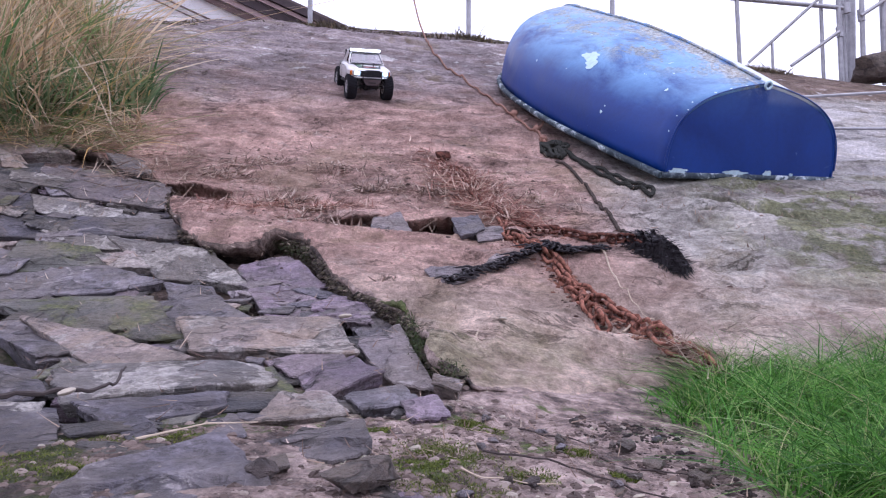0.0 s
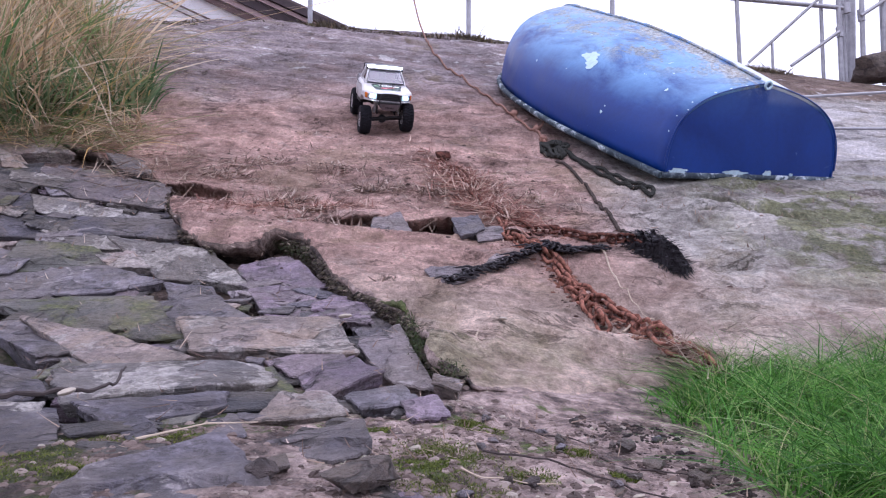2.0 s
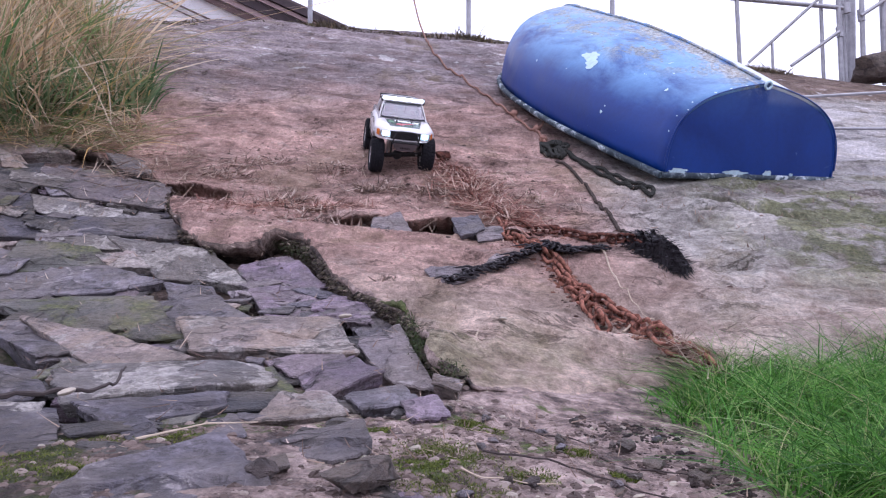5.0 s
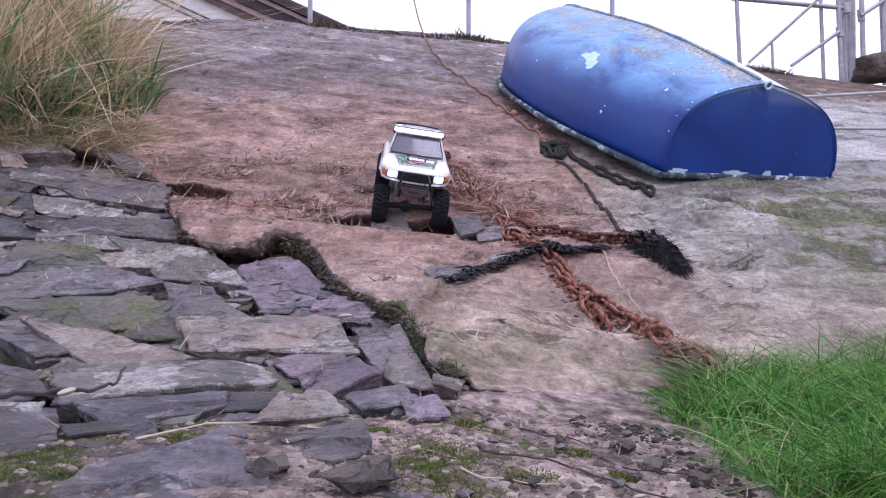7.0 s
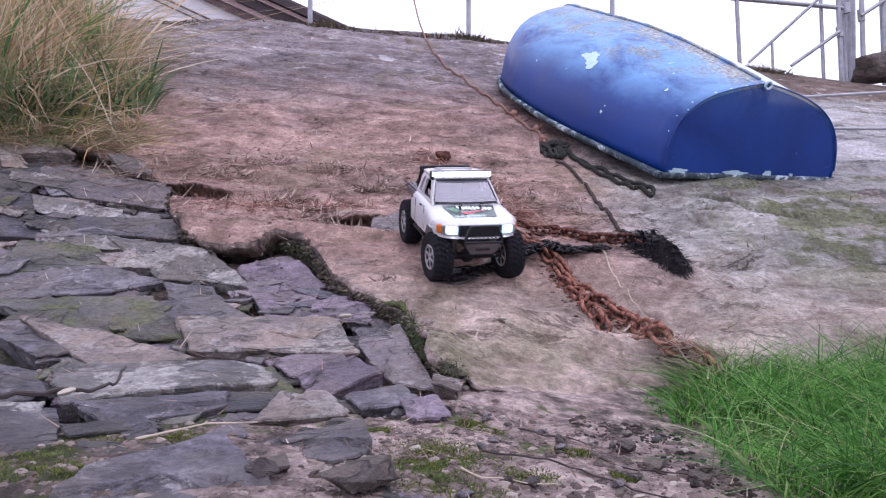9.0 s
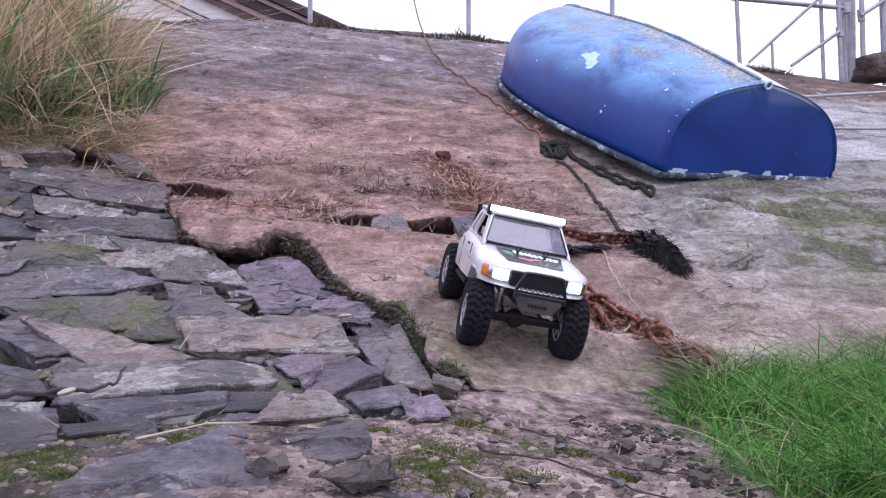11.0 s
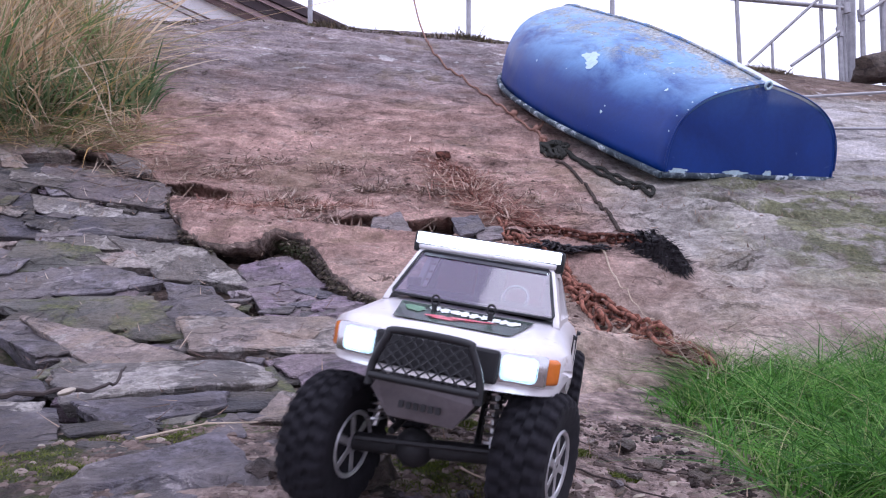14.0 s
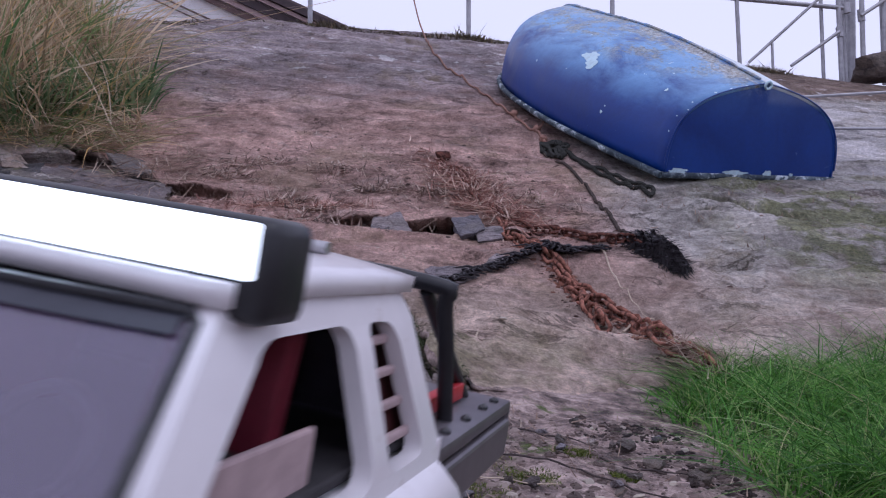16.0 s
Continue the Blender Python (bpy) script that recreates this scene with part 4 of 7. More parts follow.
def build_fragments():
    """Smaller broken slates wedged between the slabs."""
    r = random.Random(77)
    kinds = [SLATE, SLATE, SLATE_PURPLE, SLATE_DARK, SLATE_DARK, SLATE_LICHEN, SLATE_MOSS, SLATE_PALE]
    made = 0
    while made < 235:
        y = r.uniform(0.72, 3.05)
        x = r.uniform(-0.62 * y - 0.02, float(np.interp(y, [0.7, 1.2, 1.6, 2.0, 2.3, 3.1], [-0.02, 0.0, -0.10, -0.28, -0.62, -1.35])))
        s = (0.022 + 0.07 * r.random() ** 1.6) * (0.55 + 0.3 * y)
        slab(x, y, s * r.uniform(1.0, 2.2), s, r.uniform(-35, 25), s * r.uniform(-0.7, 0.3), 0.0, 0.0, 0.032, r.uniform(-0.024, 0.002), r.choice(kinds))
        made += 1


def build_shards():
    """Purple splinters lying loose in the hollow below the lip."""
    r = random.Random(91)
    for k in range(46):
        t = r.random()
        x, y = -0.50 + 0.32 * t + r.uniform(-0.05, 0.05), 2.03 - 0.18 * t + r.uniform(-0.09, 0.09)
        w = r.uniform(0.025, 0.062)
        slab(x, y, w * r.uniform(1.1, 2.0), w, r.uniform(-40, 40), w * r.uniform(-0.6, 0.5), 0.0, 0.0, 0.018, r.uniform(-0.006, 0.014), r.choice([SLATE_PURPLE, SLATE_PURPLE, SLATE_BLUE, SLATE_LILAC]))


build_slabs()
build_fragments()
build_shards()


# ---- ropes, chains, seaweed, sticks and straw ----
def on_slope(pts, lift, steps=10):
    """A line laid on the slipway through plan points."""
    flat = curve_points([(x, y, 0) for x, y in pts], steps)
    return [Vector((p.x, p.y, float(slope_top(p.x, p.y)) + lift)) for p in flat]


def laid(pts, lift, steps=8):
    """A stiff stalk that bridges the hollows."""
    flat = curve_points([(x, y, float(slope_top(x, y, False))) for x, y in pts], steps)
    return [p + Vector((0, 0, 0.012)) for p in flat]


def on_bed(pts, lift, steps=8):
    flat = curve_points([(x, y, 0) for x, y in pts], steps)
    return [Vector((p.x, p.y, float(bed_top(p.x, p.y)) + lift)) for p in flat]


def even(pts, step):
    out, need = [pts[0].copy()], step
    for a, b in zip(pts, pts[1:]):
        d = (b - a).length
        while d >= need:
            a = a.lerp(b, need / d)
            out.append(a.copy())
            d, need = (b - a).length, step
        need -= d
    return out


def strand_bm(pts, radius, bm=None, pitch=0.05, strands=3):
    """Laid rope: strands twisted round one another."""
    bm = bm or bmesh.new()
    pts = even(pts, radius * 0.9)
    for k in range(strands):
        line, run = [], 0.0
        for i, p in enumerate(pts):
            d = (pts[min(i + 1, len(pts) - 1)] - pts[max(i - 1, 0)]).normalized()
            s = d.cross(Vector((0, 0, 1))).normalized()
            t = s.cross(d)
            a = 2 * math.pi * (run / pitch + k / strands)
            line.append(p + (s * math.cos(a) + t * math.sin(a)) * radius * 0.5)
            run += radius * 0.9
        tube_bm(line, radius * 0.56, 6, bm)
    return bm


def build_ropes():
    rope = thing("mooring_rope", "thick dark green laid rope lying slack beside the dinghy", "rope")
    smoothed(part("strand", strand_bm(on_slope([(0.457, 3.450), (0.515, 3.478), (0.560, 3.337), (0.631, 3.104), (0.703, 2.927), (0.770, 2.818)], 0.010), 0.0092), ROPE_GREEN, rope))
    smoothed(part("strand", strand_bm(on_slope([(0.47, 3.396), (0.539, 3.388), (0.628, 3.208), (0.705, 3.028), (0.78, 2.872), (0.762, 2.815)], 0.010), 0.0085), ROPE_GREEN, rope))
    knot = []
    for k in range(90):
        a = k * 0.36
        q = 0.034 + 0.016 * math.sin(k * 1.3)
        x, y = 0.50 + 1.1 * q * math.cos(a) + 0.015 * math.sin(k * 0.7), 3.40 + 1.7 * q * math.sin(a)
        knot.append(Vector((x, y, float(slope_top(x, y)) + 0.009 + 0.008 * (1 + math.sin(k * 0.53)))))
    smoothed(part("knot", tube_bm(knot, 0.0085, 6), ROPE_GREEN, rope, "tangled knot of the rope"))
    tail = thing("rope_tail", "thin dark brown rope running down to a rusty chain", "rope")
    smoothed(part("strand", strand_bm(on_slope([(0.486, 3.283), (0.524, 3.147), (0.542, 2.872), (0.564, 2.630), (0.559, 2.404), (0.57, 2.33)], 0.007), 0.0065), ROPE_BROWN, tail))
    line = thing("painter_line", "thin faded orange rope running up over the crest", "rope")
    low = on_slope([(-0.15, 6.05), (-0.055, 5.369), (0.058, 4.897), (0.216, 4.443), (0.364, 3.925), (0.446, 3.693), (0.47, 3.507)], 0.010)
    sag = [Vector((-0.32, 6.9, 2.86)), Vector((-0.29, 6.75, 2.66)), Vector((-0.24, 6.5, 2.38)), Vector((-0.19, 6.25, 2.14))]
    smoothed(part("strand", strand_bm(curve_points(sag + [low[1]], 6)[:-1] + low[1:], 0.0062), ROPE_ORANGE, line))
    tie = curve_points([(0.452, 3.70, float(slope_top(0.452, 3.70)) + 0.014), (0.485, 3.72, float(slope_top(0.485, 3.72)) + 0.05), (0.545, 3.88, float(slope_top(0.545, 3.88)) + 0.09), (0.60, 3.94, float(slope_top(0.60, 3.94)) + 0.06)], 8)
    smoothed(part("tie", strand_bm(tie, 0.0075), ROPE_ORANGE, line))
    for x, y in ((0.364, 3.925), (0.452, 3.70), (0.465, 3.56), (0.545, 3.88)):
        bm = bmesh.new()
        bmesh.ops.create_icosphere(bm, subdivisions=2, radius=0.020, matrix=Matrix.Translation((x, y, float(slope_top(x, y)) + 0.016 + (0.072 if x == 0.545 else 0))))
        for v in bm.verts:
            v.co += Vector((1, 1, 1)) * 0.006 * noise.noise(v.co * 60)
        smoothed(part("knot", bm, ROPE_ORANGE, line))


def link_mesh(length, wire, name):
    half = length / 2 - 0.5 * length * 0.36
    r = length * 0.30
    pts = []
    for k in range(8):
        a = -math.pi / 2 + math.pi * k / 7
        pts.append(Vector((half + r * math.cos(a), r * math.sin(a), 0)))
    for k in range(8):
        a = math.pi / 2 + math.pi * k / 7
        pts.append(Vector((-half + r * math.cos(a), r * math.sin(a), 0)))
    bm = tube_bm(pts, wire, 6, closed=True)
    for v in bm.verts:
        v.co += Vector((noise.noise(v.co * 300), noise.noise(v.co * 300 + Vector((9, 0, 0))), noise.noise(v.co * 300 + Vector((0, 9, 0))))) * wire * 0.65
    me = bpy.data.meshes.new(name)
    bm.to_mesh(me)
    bm.free()
    me.polygons.foreach_set("use_smooth", [True] * len(me.polygons))
    return me


def chain(label, pts, length, wire, material, seed, wander=0.006, sink=0.0):
    ob = thing("chain", label, "chain", "rusty chains on the slope")
    me = link_mesh(length, wire, "link")
    me.materials.append(material)
    rnd = random.Random(seed)
    line = even(on_slope(pts, wire * 1.7 + sink), length * 0.66)
    for i, (a, b) in enumerate(zip(line, line[1:])):
        d = (b - a).normalized()
        up = Vector((0.1 * (rnd.random() - 0.5), -0.35, 1))
        s = d.cross(up).normalized()
        u = s.cross(d)
        m = Matrix((d, u.cross(d), u)).transposed().to_4x4()
        roll = (25 if i % 2 else -60) + rnd.uniform(-22, 22)
        lk = new("link", me)
        lk.parent = ob
        lk.matrix_local = Matrix.Translation((a + b) / 2 + s * rnd.uniform(-wander, wander) + u * rnd.uniform(0, 0.006)) @ m @ pose(0, 0, 0, roll, 0, rnd.uniform(-14, 14))
    return ob


def build_chains():
    chain("heavy orange rusty chain lying in two runs on the slope", [(0.198, 2.541), (0.213, 2.388), (0.263, 2.292), (0.317, 2.144), (0.336, 2.019), (0.354, 1.861), (0.381, 1.759)], 0.047, 0.0054, RUST, 1, 0.012)
    chain("heavy orange rusty chain running down into the grass", [(0.318, 2.152), (0.366, 1.981), (0.420, 1.866), (0.452, 1.772), (0.462, 1.648), (0.492, 1.53), (0.53, 1.46)], 0.047, 0.0054, RUST, 2, 0.010)
    chain("brown rusty chain leading to a clump of seaweed", [(0.239, 2.531), (0.284, 2.474), (0.359, 2.425), (0.445, 2.359), (0.561, 2.324), (0.60, 2.27)], 0.042, 0.0050, RUST_DARK, 3)
    chain("brown rusty chain half buried in straw", [(-0.014, 3.209), (0.067, 2.953), (0.133, 2.737), (0.193, 2.564)], 0.044, 0.0058, RUST_DARK, 4, 0.014, -0.006)


def build_rust_flakes():
    """Scale and dirt shed along the chains."""
    r = np.random.RandomState(52)
    for line, count in (([(0.198, 2.541), (0.263, 2.292), (0.336, 2.019), (0.381, 1.759)], 420), ([(0.318, 2.152), (0.420, 1.866), (0.462, 1.648), (0.50, 1.52)], 520), ([(0.239, 2.531), (0.359, 2.425), (0.561, 2.324)], 260)):
        p = np.array([q[:2] for q in curve_points([(a, b, 0) for a, b in line], 20)])
        k = r.randint(0, len(p), count)
        x, y = p[k, 0] + 0.020 * r.randn(count), p[k, 1] + 0.026 * r.randn(count)
        lumps("rust_flakes", "rust flakes and earth caked along the chain", RUST_MIX, x, y, slope_top(x, y), 0.0012 + 0.0055 * r.rand(count) ** 2, r)


def blades(name, material, base, tip, bend, width, segs=3):
    """Many tapering blades: arrays of base, tip, sideways bend and width."""
    n = len(base)
    t = np.linspace(0, 1, segs + 1)
    d = tip - base
    side = np.cross(d, np.tile([0.0, 0.0, 1.0], (n, 1)) + 0.3 * np.random.RandomState(n).randn(n, 3))
    side /= np.linalg.norm(side, axis=1, keepdims=True) + 1e-9
    pts = base[:, None, :] + d[:, None, :] * t[None, :, None] + bend[:, None, :] * (t * t)[None, :, None]
    w = width[:, None] * (1 - t[None, :] ** 1.6 * 0.92) * 0.5
    left, right = pts - side[:, None, :] * w[..., None], pts + side[:, None, :] * w[..., None]
    verts = np.stack([left, right], 2).reshape(-1, 3)
    k = np.arange(n)[:, None] * (segs + 1) * 2 + np.arange(segs)[None, :] * 2
    k = k.ravel()
    return sheet(name, material, verts, np.stack([k, k + 1, k + 3, k + 2], 1))


def litter(name, label, material, cx, cy, sx, sy, count, length, seed, turn=0.0, fn=None, lift=0.004, width=0.0022):
    """Fallen stalks strewn over a patch."""
    r = np.random.RandomState(seed)
    a, b = r.randn(count) * sx, r.randn(count) * sy
    c, s = math.cos(turn), math.sin(turn)
    x, y = cx + a * c - b * s, cy + a * s + b * c
    ang = r.uniform(-0.7, 3.8, count)
    ln = length * r.uniform(0.3, 1.2, count)
    f = fn or slope_top
    x2, y2 = x + np.cos(ang) * ln, y + np.sin(ang) * ln
    base = np.stack([x, y, f(x, y) + lift + 0.004 * r.rand(count)], 1)
    tip = np.stack([x2, y2, f(x2, y2) + lift + 0.014 * r.rand(count)], 1)
    bend = np.stack([r.randn(count) * ln * 0.12, r.randn(count) * ln * 0.12, r.rand(count) * 0.006], 1)
    return tagged(blades(name, material, base, tip, bend, width * r.uniform(0.6, 1.5, count), 3), label, "plant litter", kind="stuff")


def build_litter():
    litter("straw_litter", "rust-stained dead straw heaped over a chain", STRAW_RED, 0.09, 2.88, 0.20, 0.040, 1300, 0.07, 1, -1.15, lift=0.012, width=0.0050)
    litter("straw_litter", "rust-stained dead straw heaped over a chain", STRAW_RED, 0.18, 2.64, 0.12, 0.045, 800, 0.09, 2, -0.95, lift=0.014, width=0.0045)
    litter("straw_litter", "long pale stalks strewn over the chains", STRAW_PALE, 0.16, 2.72, 0.15, 0.11, 170, 0.16, 11, -0.8, lift=0.016, width=0.0024)
    litter("straw_litter", "loose dead straw lying on the slope", STRAW, -0.03, 2.86, 0.22, 0.14, 300, 0.05, 3, width=0.0028)
    litter("straw_litter", "loose dead straw lying on the slope", STRAW, -0.62, 2.85, 0.24, 0.10, 380, 0.05, 4, width=0.0026)
    litter("straw_litter", "loose dead straw lying on the slope", STRAW_RED, -0.52, 2.62, 0.18, 0.025, 420, 0.08, 5, width=0.0034)
    litter("straw_litter", "fallen stalks at the foot of the tall grass", STRAW, -1.10, 2.98, 0.15, 0.13, 420, 0.13, 6, lift=0.010, width=0.0030)
    litter("straw_litter", "scattered chaff on the slope", STRAW, 0.1, 2.9, 0.75, 0.5, 1500, 0.022, 7, width=0.0034)
    litter("straw_litter", "scattered chaff on the mud", STRAW, 0.15, 1.05, 0.22, 0.2, 260, 0.030, 8, fn=bed_top, width=0.0016)
    litter("straw_litter", "dead rootlets beside the chain end", STRAW, 0.50, 1.53, 0.03, 0.03, 110, 0.07, 9, lift=0.03, width=0.0018)
    litter("straw_litter", "scattered chaff on the slates", STRAW, -0.5, 1.6, 0.4, 0.4, 260, 0.03, 10, fn=slope_top, lift=-0.002, width=0.002)
    crumbs("leaf_mould", "dark rotting leaves and mould at the edge of the grass", LEAF_DARK, [(0.25, 0.37, 1.00, 1.22), (0.29, 0.38, 0.88, 1.10), (0.20, 0.34, 1.12, 1.22)], 420, 0.0015, 0.0062, bed_top, 12)
    litter("leaf_litter", "dead brown roots and stalks at the chain end", STRAW, 0.50, 1.50, 0.03, 0.04, 240, 0.06, 13, lift=0.015, width=0.003)
    for k, (x, y, n) in enumerate(((-0.70, 3.08, 90), (-0.55, 2.684, 260), (-0.43, 2.975, 130), (-0.26, 2.82, 170), (-0.84, 2.91, 130), (-0.32, 2.50, 110), (-0.78, 3.01, 80), (-0.46, 2.59, 140), (0.0, 2.80, 140), (0.30, 2.75, 90))):
        litter("straw_litter", "small drift of dead leaves and straw on the slope", LEAF_MIX, x, y, 0.055, 0.025, n, 0.045, 20 + k, lift=0.006, width=0.0052)
    for name, pts, r, m, lab, f in (
            ("stick", [(-0.62, 1.00), (-0.54, 1.073), (-0.50, 1.15), (-0.515, 1.245)], 0.0040, TWIG, "dark forked dead stick resting on the slates", on_slope),
            ("stalk", [(-0.345, 0.862), (-0.287, 0.94)], 0.0016, PALE_STRAW, "bleached dry stalk lying on a slate", laid),
            ("stalk", [(-0.292, 0.937), (-0.228, 0.945)], 0.0014, PALE_STRAW, "bleached dry stalk lying on a slate", laid),
            ("stalk", [(0.457, 2.248), (0.475, 2.03), (0.490, 1.827)], 0.0022, PALE_STRAW, "bleached dry stalk beside the chain", on_slope),
            ("stalk", [(0.415, 1.771), (0.465, 1.81), (0.506, 1.837)], 0.0028, PALE_STRAW, "bleached dry stalk across the chain", on_slope),
            ("stalk", [(0.06, 1.50), (0.072, 1.545)], 0.0020, PALE_STRAW, "bleached dry stalk on the slope", on_slope),
            ("twig", [(0.10, 1.13), (0.15, 1.09), (0.2, 1.075)], 0.0016, TWIG, "thin dark twig on the mud", on_bed),
            ("twig", [(0.05, 0.95), (0.15, 0.91), (0.25, 0.85), (0.30, 0.80)], 0.0016, TWIG, "thin dark twig on the mud", on_bed),
            ("twig", [(0.2, 0.98), (0.26, 0.95), (0.33, 0.95)], 0.0014, TWIG, "thin dark twig on the mud", on_bed),
            ("stalk", [(0.02, 0.86), (0.06, 0.845), (0.13, 0.85)], 0.0013, PALE_STRAW, "bleached dry stalk on the mud", on_bed)):
        line = f(pts, 0.012 if f is on_slope else 0.005)
        k = len(line)
        smoothed(tagged(part(name, tube_bm(line, [r * (1 - 0.55 * i / k) * (1 + 0.15 * math.sin(i * 2.1)) for i in range(k)], 6), m), lab, "stick" if name != "stalk" else "dry stalk"))


def crumbs(name, label, material, boxes, count, small, large, fn, seed):
    """Loose crumbs: five-sided pyramids of many sizes, past counting."""
    r = np.random.RandomState(seed)
    bx = np.array(boxes)[r.randint(0, len(boxes), count)]
    x, y = bx[:, 0] + (bx[:, 1] - bx[:, 0]) * r.rand(count), bx[:, 2] + (bx[:, 3] - bx[:, 2]) * r.rand(count)
    return lumps(name, label, material, x, y, fn(x, y), small + (large - small) * r.rand(count) ** 4, r)


def lumps(name, label, material, x, y, z, s, r):
    count = len(x)
    turn = r.uniform(0, 6.28, count)
    ring = []
    for grow, up in ((1.25, -0.3), (1.05, 0.35), (0.55, 0.75)):
        for j in range(5):
            a = turn + j * 1.2566 + 0.3 * r.randn(count)
            ring.append(np.stack([x + s * grow * 1.3 * np.cos(a), y + s * grow * np.sin(a), z + s * up * r.uniform(0.6, 1.2, count)], 1))
    verts = np.stack(ring, 1).reshape(-1, 3)
    o = np.arange(count)[:, None] * 15
    quads = [np.concatenate([o + k * 5 + j, o + k * 5 + (j + 1) % 5, o + k * 5 + 5 + (j + 1) % 5, o + k * 5 + 5 + j], 1) for k in range(2) for j in range(5)]
    quads += [np.concatenate([o + 10, o + 11, o + 12, o + 13], 1)]
    return tagged(sheet(name, material, verts, np.concatenate(quads), shade=False), label, "gravel", kind="stuff")


def build_weed():
    """Black seaweed: a strand along the chain and a matted clump."""
    rnd = random.Random(8)
    strand = thing("seaweed_strand", "black glistening bladder wrack strung across the chain", "seaweed")
    bm = bmesh.new()
    path = on_slope([(0.012, 1.995), (0.102, 2.099), (0.201, 2.163), (0.287, 2.214), (0.365, 2.194), (0.470, 2.248)], 0.010, 14)
    for i, p in enumerate(path):
        fat = 0.3 + 0.5 * math.sin(math.pi * i / len(path)) + (0.5 if 0.5 < i / len(path) < 0.85 else 0)
        for k in range(int(2 + 3 * fat)):
            q = p + Vector((rnd.gauss(0, 0.012), rnd.gauss(0, 0.018) * fat, rnd.random() * 0.016 * fat))
            bmesh.ops.create_icosphere(bm, subdivisions=1, radius=0.0025 + 0.0048 * rnd.random(), matrix=Matrix.Translation(q) @ Matrix.Rotation(rnd.random() * 6, 4, "Z") @ Matrix.Diagonal((1.7, 0.9, 0.7, 1)))
        for k in range(3):
            d = Vector((rnd.gauss(0, 0.024), rnd.gauss(0, 0.03), 0.004))
            tube_bm([p, p + d * 0.6 + Vector((0, 0, 0.008)), p + d * 1.2], [0.004, 0.003, 0.001], 5, bm)
    smoothed(part("bladder_mat", bm, WEED, strand), 60)

    def ribbons(owner, centres, spread, length, up, seed):
        """Flat curling fronds that start near the given places."""
        r = np.random.RandomState(seed)
        k = len(centres)
        c = np.array(centres) + np.stack([r.randn(k) * spread, r.randn(k) * spread * 1.4, up * r.rand(k)], 1)
        a, ln = r.uniform(0, 2 * math.pi, k), length * r.uniform(0.4, 1.3, k)
        tip = c + np.stack([np.cos(a) * ln, np.sin(a) * ln, up * r.uniform(-0.3, 1.2, k)], 1)
        tip[:, 2] = np.maximum(tip[:, 2], slope_top(tip[:, 0], tip[:, 1]) + 0.003)
        curl = np.stack([r.randn(k) * ln * 0.4, r.randn(k) * ln * 0.4, -0.3 * up * r.rand(k)], 1)
        ob = blades("fronds", WEED_FROND, c, tip, curl, r.uniform(0.003, 0.008, k), 5)
        ob.parent = owner

    ribbons(strand, [p for i, p in enumerate(path) for _ in range(2 + (7 if 0.55 < i / len(path) < 0.95 else 0))], 0.009, 0.030, 0.008, 3)
    clump = thing("seaweed_clump", "matted clump of black dried seaweed at the chain end", "seaweed")
    bm = bmesh.new()
    mid, along, across = Vector((0.632, 2.235)), Vector((0.39, -0.92)), Vector((0.92, 0.39))

    def mound(p, q, lift=0.0):
        """Height of the mat over the slope at p along and q across it, both from -1 to 1."""
        c = mid + along * (0.115 * p) + across * (0.048 * q * (1 - 0.25 * p))
        g = max(0.0, 1 - p * p - q * q)
        return Vector((c.x, c.y, float(slope_top(c.x, c.y)) + 0.034 * g ** 0.7 * (1 + 1.5 * noise.noise((p * 3.5, q * 3.5, 3))) + lift))

    grid = [[bm.verts.new(mound(-1 + i / 9, -1 + k / 6, -0.004)) for k in range(13)] for i in range(19)]
    for a, b in zip(grid, grid[1:]):
        for k in range(12):
            bm.faces.new((a[k], a[k + 1], b[k + 1], b[k]))
    for k in range(1500):
        a, g = rnd.uniform(0, 6.28), rnd.random() ** 0.55
        p, q = 0.82 * g * math.cos(a), 0.82 * g * math.sin(a)
        turn = rnd.uniform(0, 6.28)
        dp, dq = 0.34 * math.cos(turn) + 0.02, 0.65 * math.sin(turn)
        wob = rnd.uniform(-0.22, 0.22)
        tube_bm([mound(p, q, 0.001), mound(p + dp * 0.4, q + dq * 0.4 + wob, 0.006 * rnd.random()), mound(p + dp * 0.8, q + dq * 0.8 + wob, 0.005 * rnd.random()), mound(p + dp * 1.1, q + dq * 1.1, 0.001)], [0.0008, 0.0013, 0.0011, 0.0005], 3, bm)
    smoothed(part("mat", bm, WEED, clump), 60)
    ribbons(clump, [mound(rnd.uniform(-0.9, 0.9), rnd.uniform(-0.8, 0.8), 0.0) for k in range(420)], 0.010, 0.030, 0.006, 5)
    ribbons(clump, [mound(-0.75 + rnd.gauss(0, 0.15), rnd.gauss(0, 0.4), 0.008) for k in range(160)], 0.010, 0.026, 0.014, 6)


